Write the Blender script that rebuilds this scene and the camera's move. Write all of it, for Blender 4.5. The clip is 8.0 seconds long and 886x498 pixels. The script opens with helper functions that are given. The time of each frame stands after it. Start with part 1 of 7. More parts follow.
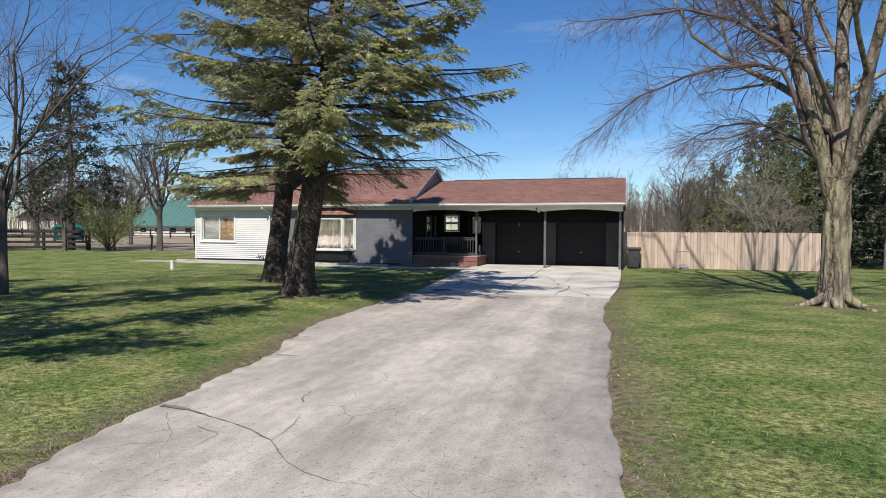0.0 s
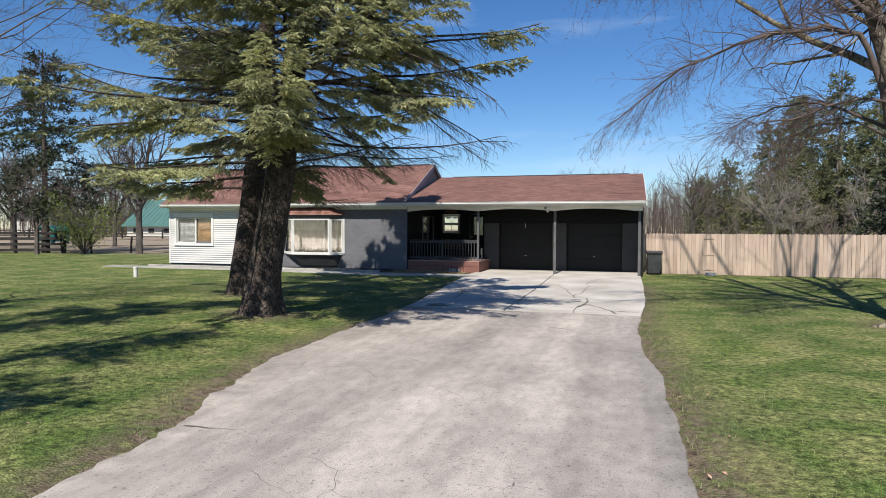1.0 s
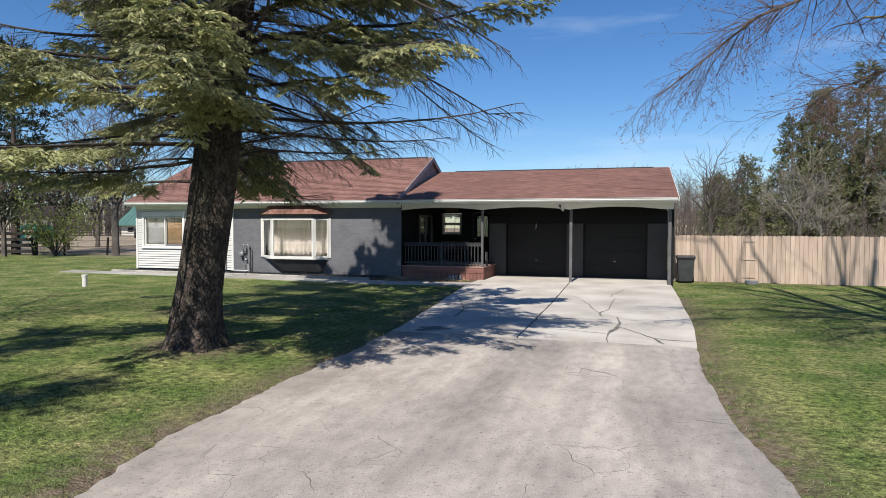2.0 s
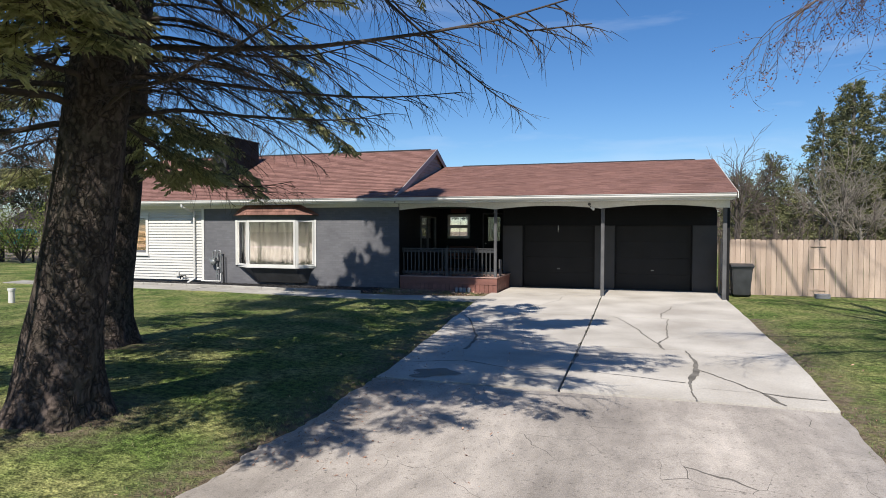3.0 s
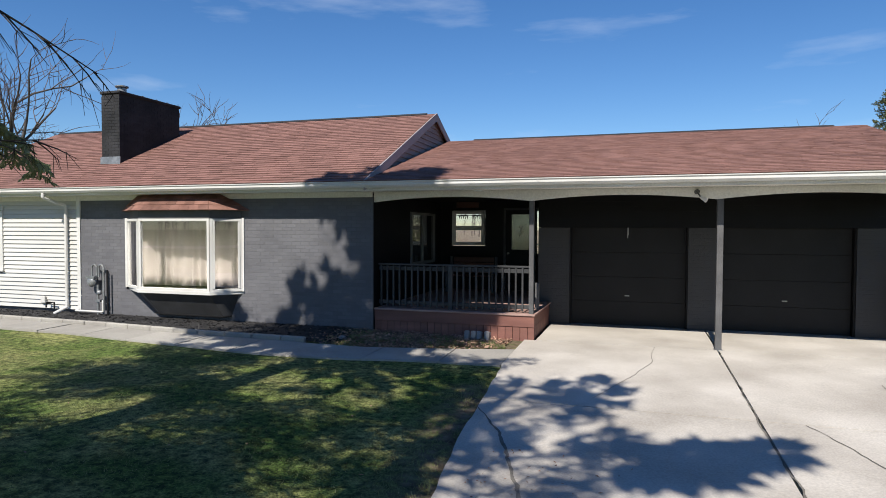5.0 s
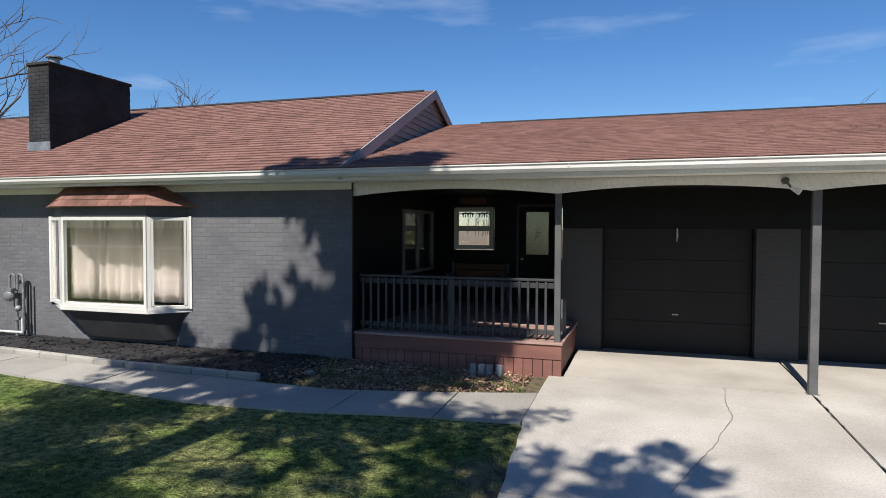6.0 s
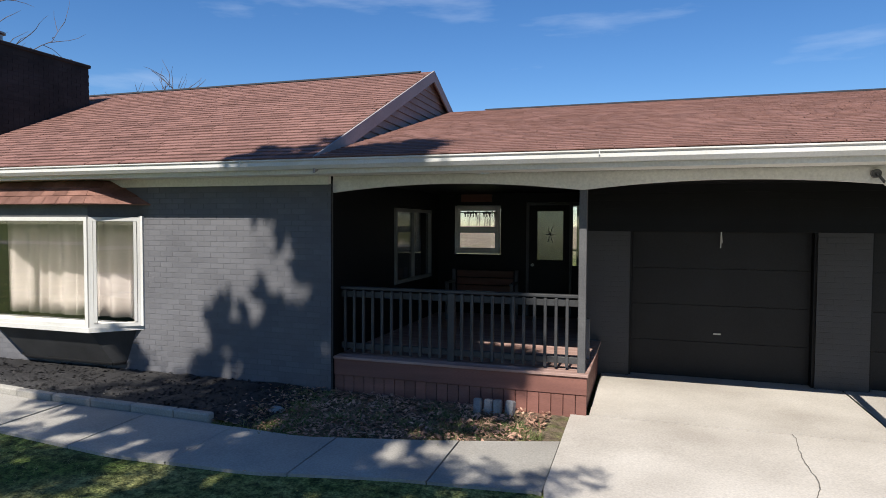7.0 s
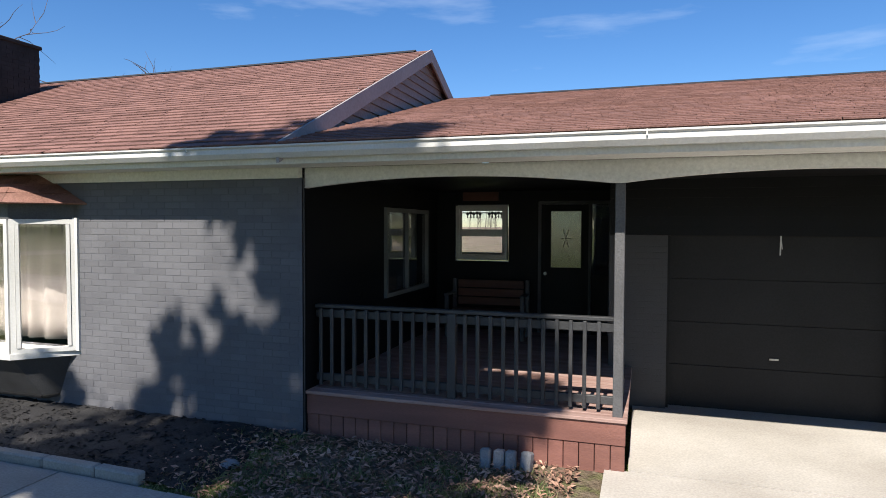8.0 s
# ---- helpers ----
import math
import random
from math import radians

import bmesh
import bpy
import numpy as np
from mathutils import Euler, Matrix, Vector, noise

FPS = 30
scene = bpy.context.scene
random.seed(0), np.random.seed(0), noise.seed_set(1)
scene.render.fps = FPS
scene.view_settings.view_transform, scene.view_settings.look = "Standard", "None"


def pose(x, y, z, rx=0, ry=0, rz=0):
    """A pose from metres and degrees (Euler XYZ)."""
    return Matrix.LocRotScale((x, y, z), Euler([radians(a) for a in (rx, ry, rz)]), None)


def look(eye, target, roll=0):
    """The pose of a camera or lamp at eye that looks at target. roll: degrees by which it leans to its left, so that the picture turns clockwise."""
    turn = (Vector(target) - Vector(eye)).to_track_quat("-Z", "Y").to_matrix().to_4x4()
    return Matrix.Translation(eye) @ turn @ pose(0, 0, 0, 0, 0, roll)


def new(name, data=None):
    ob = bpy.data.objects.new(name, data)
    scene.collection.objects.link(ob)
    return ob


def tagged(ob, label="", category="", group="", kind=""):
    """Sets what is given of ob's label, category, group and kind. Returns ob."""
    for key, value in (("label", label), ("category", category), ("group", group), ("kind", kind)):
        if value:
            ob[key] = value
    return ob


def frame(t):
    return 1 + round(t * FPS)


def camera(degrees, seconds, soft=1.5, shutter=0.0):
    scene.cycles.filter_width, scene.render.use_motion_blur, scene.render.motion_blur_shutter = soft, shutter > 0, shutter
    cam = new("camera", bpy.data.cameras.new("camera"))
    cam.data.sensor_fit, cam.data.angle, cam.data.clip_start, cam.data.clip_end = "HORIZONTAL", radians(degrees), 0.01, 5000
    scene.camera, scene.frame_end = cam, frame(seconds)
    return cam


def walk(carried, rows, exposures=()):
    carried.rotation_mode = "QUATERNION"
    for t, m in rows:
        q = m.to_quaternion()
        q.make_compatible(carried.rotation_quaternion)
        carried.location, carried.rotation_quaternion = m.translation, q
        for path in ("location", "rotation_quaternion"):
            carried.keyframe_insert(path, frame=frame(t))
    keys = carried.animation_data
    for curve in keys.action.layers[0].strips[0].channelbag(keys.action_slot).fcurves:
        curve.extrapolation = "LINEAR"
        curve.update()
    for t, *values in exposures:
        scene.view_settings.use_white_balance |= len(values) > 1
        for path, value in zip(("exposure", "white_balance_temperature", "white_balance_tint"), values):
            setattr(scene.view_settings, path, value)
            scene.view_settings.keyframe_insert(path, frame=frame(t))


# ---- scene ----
cam = camera(70.5, 8.0, soft=0.9)
PATH = [
    (0, (1.021, -2.288, 1.932), (0.467, -0.367, 1.868), 0.3),
    (0.5, (0.632, -0.863, 1.976), (0.079, 1.058, 1.911), 0.2),
    (1, (0.293, 0.728, 2.034), (-0.264, 2.647, 1.968), 0.2),
    (1.5, (-0.076, 2.372, 2.112), (-0.637, 4.29, 2.042), 0.2),
    (1.7, (-0.239, 3.049, 2.146), (-0.801, 4.967, 2.073), 0.2),
    (2.8, (-1.39, 7.01, 2.093), (-1.976, 8.921, 2.033), 0.1),
    (3, (-1.623, 7.776, 2.101), (-2.206, 9.689, 2.042), 0.1),
    (3.5, (-2.101, 9.738, 2.109), (-2.691, 11.648, 2.05), 0.3),
    (4, (-2.673, 11.718, 2.117), (-3.268, 13.627, 2.062), 0.2),
    (4.5, (-3.327, 13.596, 2.184), (-3.919, 15.506, 2.124), 0.2),
    (6, (-4.664, 18.1, 2.282), (-5.269, 20.005, 2.213), 0.2),
    (6.5, (-4.929, 18.899, 2.289), (-5.532, 20.805, 2.222), 0.1),
    (7, (-5.15, 19.748, 2.365), (-5.758, 21.652, 2.286), 0.3),
    (7.5, (-5.408, 20.526, 2.345), (-6.012, 22.431, 2.272), 0.3),
    (8, (-5.612, 21.275, 2.383), (-6.222, 23.179, 2.308), 0.2),
]
walk(cam, [(t, look(eye, target, roll)) for t, eye, target, roll in PATH], exposures=[(0.0, 0.47), (6.3, 0.47), (7.0, 0.56), (8.0, 0.80)])

# ---------------------------------------------------------------- world and sun
SUN_WAY = Vector((0.04, 1.0, -1.09)).normalized()
ELEV = math.asin(-SUN_WAY.z)
world = bpy.data.worlds.new("sky")
scene.world = world
world.use_nodes = True
wn, wl = world.node_tree.nodes, world.node_tree.links
wn.clear()
w_out = wn.new("ShaderNodeOutputWorld")
w_bg = wn.new("ShaderNodeBackground")
w_sky = wn.new("ShaderNodeTexSky")
w_sky.sky_type = "NISHITA"
w_sky.sun_disc = False
w_sky.sun_elevation = ELEV
w_sky.sun_rotation = math.pi + 0.04
w_sky.air_density, w_sky.dust_density, w_sky.ozone_density = 1.0, 0.05, 2.0
w_co = wn.new("ShaderNodeTexCoord")
w_map = wn.new("ShaderNodeMapping")
w_map.inputs["Scale"].default_value = (1.2, 2.0, 7.0)
w_map.inputs["Rotation"].default_value = (0.12, 0.16, 0.0)
w_noise = wn.new("ShaderNodeTexNoise")
w_noise.inputs["Scale"].default_value = 2.3
w_noise.inputs["Detail"].default_value = 6.0
w_noise.inputs["Roughness"].default_value = 0.55
w_ramp = wn.new("ShaderNodeValToRGB")
w_ramp.color_ramp.elements[0].position = 0.58
w_ramp.color_ramp.elements[0].color = (0, 0, 0, 1)
w_ramp.color_ramp.elements[1].position = 0.80
w_ramp.color_ramp.elements[1].color = (0.30, 0.30, 0.30, 1)
w_mix = wn.new("ShaderNodeMix")
w_mix.data_type = "RGBA"
w_mix.inputs["B"].default_value = (8.0, 9.0, 10.5, 1)
wl.new(w_co.outputs["Generated"], w_map.inputs["Vector"])
wl.new(w_map.outputs["Vector"], w_noise.inputs["Vector"])
wl.new(w_noise.outputs["Fac"], w_ramp.inputs["Fac"])
wl.new(w_ramp.outputs["Color"], w_mix.inputs["Factor"])
w_sat = wn.new("ShaderNodeHueSaturation")
w_sat.inputs["Saturation"].default_value = 1.25
wl.new(w_sky.outputs["Color"], w_sat.inputs["Color"])
w_tint = wn.new("ShaderNodeMix")
w_tint.data_type, w_tint.blend_type = "RGBA", "MULTIPLY"
w_tint.inputs["Factor"].default_value = 1.0
w_tint.inputs["B"].default_value = (0.86, 0.99, 1.19, 1)
wl.new(w_sat.outputs["Color"], w_tint.inputs["A"])
wl.new(w_tint.outputs["Result"], w_mix.inputs["A"])
wl.new(w_mix.outputs["Result"], w_bg.inputs["Color"])
w_bg.inputs["Strength"].default_value = 0.072
wl.new(w_bg.outputs["Background"], w_out.inputs["Surface"])

sun = new("sun", bpy.data.lights.new("sun", "SUN"))
sun.data.energy = 5.0
sun.data.angle = radians(0.53)
sun.data.color = (1.0, 0.94, 0.84)
sun.matrix_world = look((0, -30, 40), Vector((0, -30, 40)) + SUN_WAY)


# ---------------------------------------------------------------- materials
def nodes_of(name):
    m = bpy.data.materials.new(name)
    m.use_nodes = True
    t = m.node_tree
    return m, t.nodes, t.links, t.nodes["Principled BSDF"]


def surface(name, light, dark, scale=3.0, fine=60.0, rough=0.75, bump=0.25, metal=0.0, rand="", amount=0.25,
            stretch=(1, 1, 1), grime=0.25, spec=0.5):
    """A surface with broad patches between two colours, fine grain, relief, and a difference from piece to piece."""
    m, n, l, p = nodes_of(name)
    geo = n.new("ShaderNodeNewGeometry")
    mp = n.new("ShaderNodeMapping")
    mp.inputs["Scale"].default_value = stretch
    l.new(geo.outputs["Position"], mp.inputs["Vector"])
    big = n.new("ShaderNodeTexNoise")
    big.inputs["Scale"].default_value = scale
    big.inputs["Detail"].default_value = 5.0
    small = n.new("ShaderNodeTexNoise")
    small.inputs["Scale"].default_value = fine
    small.inputs["Detail"].default_value = 4.0
    l.new(mp.outputs["Vector"], big.inputs["Vector"])
    l.new(mp.outputs["Vector"], small.inputs["Vector"])
    ramp = n.new("ShaderNodeValToRGB")
    ramp.color_ramp.elements[0].position, ramp.color_ramp.elements[1].position = 0.32, 0.68
    ramp.color_ramp.elements[0].color, ramp.color_ramp.elements[1].color = (*dark, 1), (*light, 1)
    l.new(big.outputs["Fac"], ramp.inputs["Fac"])
    grain = n.new("ShaderNodeMapRange")
    grain.inputs["From Min"].default_value, grain.inputs["From Max"].default_value = 0.25, 0.75
    grain.inputs["To Min"].default_value, grain.inputs["To Max"].default_value = 1.0 - grime, 1.0 + grime * 0.6
    l.new(small.outputs["Fac"], grain.inputs["Value"])
    mul = n.new("ShaderNodeVectorMath")
    mul.operation = "SCALE"
    l.new(ramp.outputs["Color"], mul.inputs[0])
    l.new(grain.outputs["Result"], mul.inputs["Scale"])
    colour = mul.outputs["Vector"]
    if rand:
        if rand == "island":
            src = geo.outputs["Random Per Island"]
        else:
            src = n.new("ShaderNodeObjectInfo").outputs["Random"]
        r = n.new("ShaderNodeMapRange")
        r.inputs["To Min"].default_value, r.inputs["To Max"].default_value = 1.0 - amount, 1.0 + amount
        l.new(src, r.inputs["Value"])
        mul2 = n.new("ShaderNodeVectorMath")
        mul2.operation = "SCALE"
        l.new(colour, mul2.inputs[0])
        l.new(r.outputs["Result"], mul2.inputs["Scale"])
        colour = mul2.outputs["Vector"]
    l.new(colour, p.inputs["Base Color"])
    p.inputs["Roughness"].default_value = rough
    p.inputs["Metallic"].default_value = metal
    p.inputs["Specular IOR Level"].default_value = spec
    if bump:
        b = n.new("ShaderNodeBump")
        b.inputs["Strength"].default_value = bump
        b.inputs["Distance"].default_value = 0.02
        l.new(small.outputs["Fac"], b.inputs["Height"])
        l.new(b.outputs["Normal"], p.inputs["Normal"])
    return m


def leafy(name, light, dark, tip, scale=0.8, through_light=0.25):
    m, n, l, p = nodes_of(name)
    geo = n.new("ShaderNodeNewGeometry")
    big = n.new("ShaderNodeTexNoise")
    big.inputs["Scale"].default_value = scale
    big.inputs["Detail"].default_value = 3.0
    l.new(geo.outputs["Position"], big.inputs["Vector"])
    ramp = n.new("ShaderNodeValToRGB")
    ramp.color_ramp.elements[0].position, ramp.color_ramp.elements[1].position = 0.38, 0.62
    ramp.color_ramp.elements[0].color, ramp.color_ramp.elements[1].color = (*dark, 1), (*light, 1)
    l.new(big.outputs["Fac"], ramp.inputs["Fac"])
    mix = n.new("ShaderNodeMix")
    mix.data_type = "RGBA"
    mix.inputs["B"].default_value = (*tip, 1)
    power = n.new("ShaderNodeMath")
    power.operation = "POWER"
    power.inputs[1].default_value = 2.0
    l.new(geo.outputs["Random Per Island"], power.inputs[0])
    l.new(power.outputs["Value"], mix.inputs["Factor"])
    l.new(ramp.outputs["Color"], mix.inputs["A"])
    l.new(mix.outputs["Result"], p.inputs["Base Color"])
    p.inputs["Roughness"].default_value = 0.55
    p.inputs["Specular IOR Level"].default_value = 0.3
    if through_light:
        tr = n.new("ShaderNodeBsdfTranslucent")
        l.new(mix.outputs["Result"], tr.inputs["Color"])
        ms = n.new("ShaderNodeMixShader")
        ms.inputs["Fac"].default_value = through_light
        l.new(p.outputs["BSDF"], ms.inputs[1])
        l.new(tr.outputs["BSDF"], ms.inputs[2])
        l.new(ms.outputs["Shader"], n["Material Output"].inputs["Surface"])
    return m


def lawn_material():
    m, n, l, p = nodes_of("lawn")
    geo = n.new("ShaderNodeNewGeometry")

    def noise_at(scale, detail=4.0):
        t = n.new("ShaderNodeTexNoise")
        t.inputs["Scale"].default_value = scale
        t.inputs["Detail"].default_value = detail
        l.new(geo.outputs["Position"], t.inputs["Vector"])
        return t.outputs["Fac"]

    def ramp_of(fac, lo, hi, a, b):
        r = n.new("ShaderNodeValToRGB")
        r.color_ramp.elements[0].position, r.color_ramp.elements[1].position = lo, hi
        r.color_ramp.elements[0].color, r.color_ramp.elements[1].color = (*a, 1), (*b, 1)
        l.new(fac, r.inputs["Fac"])
        return r.outputs["Color"]

    def mix_of(fac, a, b, kind="MIX"):
        x = n.new("ShaderNodeMix")
        x.data_type, x.blend_type = "RGBA", kind
        if isinstance(fac, float):
            x.inputs["Factor"].default_value = fac
        else:
            l.new(fac, x.inputs["Factor"])
        l.new(a, x.inputs["A"])
        l.new(b, x.inputs["B"])
        return x.outputs["Result"]

    green = ramp_of(noise_at(0.45), 0.35, 0.65, (0.056, 0.092, 0.024), (0.140, 0.172, 0.052))
    straw = ramp_of(noise_at(1.15, 6.0), 0.36, 0.60, (0.33, 0.29, 0.150), (0.075, 0.122, 0.032))
    tufts = ramp_of(noise_at(11.0, 8.0), 0.34, 0.66, (0.35, 0.38, 0.34), (1.6, 1.6, 1.5))
    speck = ramp_of(noise_at(42.0, 3.0), 0.36, 0.64, (0.55, 0.58, 0.52), (1.42, 1.40, 1.36))
    grass = mix_of(1.0, mix_of(1.0, mix_of(0.46, green, straw), tufts, "MULTIPLY"), speck, "MULTIPLY")
    soil = ramp_of(noise_at(9.0, 6.0), 0.3, 0.7, (0.075, 0.055, 0.038), (0.22, 0.175, 0.125))
    field = ramp_of(noise_at(0.25, 6.0), 0.3, 0.7, (0.20, 0.155, 0.11), (0.33, 0.275, 0.205))
    dry = n.new("ShaderNodeAttribute")
    dry.attribute_name = "dry"
    dn = n.new("ShaderNodeMath")
    dn.operation, dn.use_clamp = "MULTIPLY", True
    l.new(dry.outputs["Fac"], dn.inputs[0])
    mr = n.new("ShaderNodeMapRange")
    mr.inputs["From Min"].default_value, mr.inputs["From Max"].default_value = 0.35, 0.6
    mr.inputs["To Min"].default_value, mr.inputs["To Max"].default_value = 0.45, 1.6
    l.new(noise_at(5.0), mr.inputs["Value"])
    l.new(mr.outputs["Result"], dn.inputs[1])
    far = n.new("ShaderNodeAttribute")
    far.attribute_name = "field"
    c = mix_of(dn.outputs["Value"], grass, soil)
    c = mix_of(far.outputs["Fac"], c, field)
    l.new(c, p.inputs["Base Color"])
    p.inputs["Roughness"].default_value = 0.95
    p.inputs["Specular IOR Level"].default_value = 0.15
    b = n.new("ShaderNodeBump")
    b.inputs["Strength"].default_value = 0.9
    b.inputs["Distance"].default_value = 0.05
    l.new(noise_at(35.0, 6.0), b.inputs["Height"])
    l.new(b.outputs["Normal"], p.inputs["Normal"])
    return m


def cracked(name, light, dark, crack_scale, crack_width, fine, rough):
    """Worn paving: patches, grain, and a net of hairline cracks that comes and goes."""
    m = surface(name, light, dark, 0.8, fine, rough, 0.4, grime=0.30, spec=0.3, stretch=(1.0, 0.6, 1.0))
    n, l = m.node_tree.nodes, m.node_tree.links
    p = n["Principled BSDF"]
    colour = p.inputs["Base Color"].links[0].from_socket
    geo = n.new("ShaderNodeNewGeometry")
    for scale, detail, lo, hi, dim, bright in (((1.2, 0.05, 1.0), 5.0, 0.36, 0.64, 0.78, 1.15), ((7.0, 3.2, 1.0), 8.0, 0.34, 0.62, 0.86, 1.06), ((24.0, 20.0, 1.0), 3.0, 0.27, 0.42, 0.55, 1.0)):
        mp = n.new("ShaderNodeMapping")
        mp.inputs["Scale"].default_value = scale
        l.new(geo.outputs["Position"], mp.inputs["Vector"])
        blot = n.new("ShaderNodeTexNoise")
        blot.inputs["Scale"].default_value, blot.inputs["Detail"].default_value = 1.0, detail
        l.new(mp.outputs["Vector"], blot.inputs["Vector"])
        span = n.new("ShaderNodeMapRange")
        span.inputs["From Min"].default_value, span.inputs["From Max"].default_value = lo, hi
        span.inputs["To Min"].default_value, span.inputs["To Max"].default_value = dim, bright
        l.new(blot.outputs["Fac"], span.inputs["Value"])
        by = n.new("ShaderNodeVectorMath")
        by.operation = "SCALE"
        l.new(colour, by.inputs[0])
        l.new(span.outputs["Result"], by.inputs["Scale"])
        colour = by.outputs["Vector"]
    warp = n.new("ShaderNodeTexNoise")
    warp.inputs["Scale"].default_value = 1.6
    add = n.new("ShaderNodeVectorMath")
    add.operation = "MULTIPLY_ADD"
    add.inputs[1].default_value = (0.4, 0.4, 0.0)
    l.new(geo.outputs["Position"], warp.inputs["Vector"])
    l.new(warp.outputs["Color"], add.inputs[0])
    l.new(geo.outputs["Position"], add.inputs[2])
    vor = n.new("ShaderNodeTexVoronoi")
    vor.feature = "DISTANCE_TO_EDGE"
    vor.inputs["Scale"].default_value = crack_scale
    l.new(add.outputs["Vector"], vor.inputs["Vector"])
    mask = n.new("ShaderNodeTexNoise")
    mask.inputs["Scale"].default_value = 0.7
    l.new(geo.outputs["Position"], mask.inputs["Vector"])
    width = n.new("ShaderNodeMapRange")
    width.inputs["From Min"].default_value, width.inputs["From Max"].default_value = 0.45, 0.70
    width.inputs["To Min"].default_value, width.inputs["To Max"].default_value = 0.0, crack_width
    l.new(mask.outputs["Fac"], width.inputs["Value"])
    less = n.new("ShaderNodeMath")
    less.operation = "LESS_THAN"
    l.new(vor.outputs["Distance"], less.inputs[0])
    l.new(width.outputs["Result"], less.inputs[1])
    mix = n.new("ShaderNodeMix")
    mix.data_type = "RGBA"
    mix.inputs["B"].default_value = (dark[0] * 0.45, dark[1] * 0.45, dark[2] * 0.45, 1)
    l.new(less.outputs["Value"], mix.inputs["Factor"])
    l.new(colour, mix.inputs["A"])
    l.new(mix.outputs["Result"], p.inputs["Base Color"])
    return m


def glass_material():
    m, n, l, p = nodes_of("window_glass")
    p.inputs["Base Color"].default_value = (0.97, 0.97, 0.97, 1)
    p.inputs["Transmission Weight"].default_value = 1.0
    p.inputs["Roughness"].default_value = 0.01
    p.inputs["IOR"].default_value = 1.8
    return m


def obscure_glass():
    m = glass_material()
    m.name = "obscure_glass"
    p = m.node_tree.nodes["Principled BSDF"]
    p.inputs["Base Color"].default_value = (0.12, 0.13, 0.11, 1)
    p.inputs["Roughness"].default_value = 0.16
    return m


def plated_bark(name, light, dark, furrow, lichen, scale, tall, share=0.35, relief=0.03):
    """Bark in long plates between dark furrows, with patches of another tint."""
    m, n, l, p = nodes_of(name)
    geo = n.new("ShaderNodeNewGeometry")
    mp = n.new("ShaderNodeMapping")
    mp.inputs["Scale"].default_value = (1.0, 1.0, tall)
    warp = n.new("ShaderNodeTexNoise")
    warp.inputs["Scale"].default_value, warp.inputs["Detail"].default_value = 7.0, 4.0
    add = n.new("ShaderNodeVectorMath")
    add.operation = "MULTIPLY_ADD"
    add.inputs[1].default_value = (0.16, 0.16, 0.30)
    l.new(geo.outputs["Position"], warp.inputs["Vector"])
    l.new(warp.outputs["Color"], add.inputs[0])
    l.new(geo.outputs["Position"], add.inputs[2])
    l.new(add.outputs["Vector"], mp.inputs["Vector"])
    vor = n.new("ShaderNodeTexVoronoi")
    vor.feature = "DISTANCE_TO_EDGE"
    vor.inputs["Scale"].default_value = scale
    l.new(mp.outputs["Vector"], vor.inputs["Vector"])
    gap = n.new("ShaderNodeMapRange")
    gap.inputs["From Min"].default_value, gap.inputs["From Max"].default_value = -0.06, 0.26
    l.new(vor.outputs["Distance"], gap.inputs["Value"])

    def noise_at(s, detail):
        t = n.new("ShaderNodeTexNoise")
        t.inputs["Scale"].default_value, t.inputs["Detail"].default_value = s, detail
        l.new(mp.outputs["Vector"], t.inputs["Vector"])
        return t.outputs["Fac"]

    def blend(fac, a, b):
        x = n.new("ShaderNodeMix")
        x.data_type = "RGBA"
        l.new(fac, x.inputs["Factor"])
        for key, c in (("A", a), ("B", b)):
            if isinstance(c, tuple):
                x.inputs[key].default_value = (*c, 1)
            else:
                l.new(c, x.inputs[key])
        return x.outputs["Result"]

    def step(fac, lo, hi):
        r = n.new("ShaderNodeMapRange")
        r.inputs["From Min"].default_value, r.inputs["From Max"].default_value = lo, hi
        l.new(fac, r.inputs["Value"])
        return r.outputs["Result"]

    body = blend(step(noise_at(scale * 1.3, 7.0), 0.36, 0.64), dark, light)
    body = blend(step(noise_at(1.1, 4.0), 0.62 - share, 0.78 - share), body, blend(step(noise_at(9.0, 5.0), 0.35, 0.6), body, lichen))
    broken = n.new("ShaderNodeMath")
    broken.operation = "MAXIMUM"
    l.new(gap.outputs["Result"], broken.inputs[0])
    l.new(step(noise_at(scale * 0.5, 5.0), 0.44, 0.60), broken.inputs[1])
    colour = blend(broken.outputs["Value"], furrow, body)
    l.new(colour, p.inputs["Base Color"])
    p.inputs["Roughness"].default_value = 0.95
    p.inputs["Specular IOR Level"].default_value = 0.2
    fine = noise_at(scale * 6.0, 4.0)
    mixh = n.new("ShaderNodeMath")
    mixh.operation = "MULTIPLY_ADD"
    mixh.inputs[1].default_value = 0.35
    l.new(fine, mixh.inputs[0])
    l.new(broken.outputs["Value"], mixh.inputs[2])
    b = n.new("ShaderNodeBump")
    b.inputs["Strength"].default_value, b.inputs["Distance"].default_value = 1.0, relief
    l.new(mixh.outputs["Value"], b.inputs["Height"])
    l.new(b.outputs["Normal"], p.inputs["Normal"])
    return m


def water_material():
    m, n, l, p = nodes_of("puddle_water")
    p.inputs["Base Color"].default_value = (0.33, 0.305, 0.275, 1)
    p.inputs["Roughness"].default_value = 0.03
    p.inputs["IOR"].default_value = 1.33
    return m


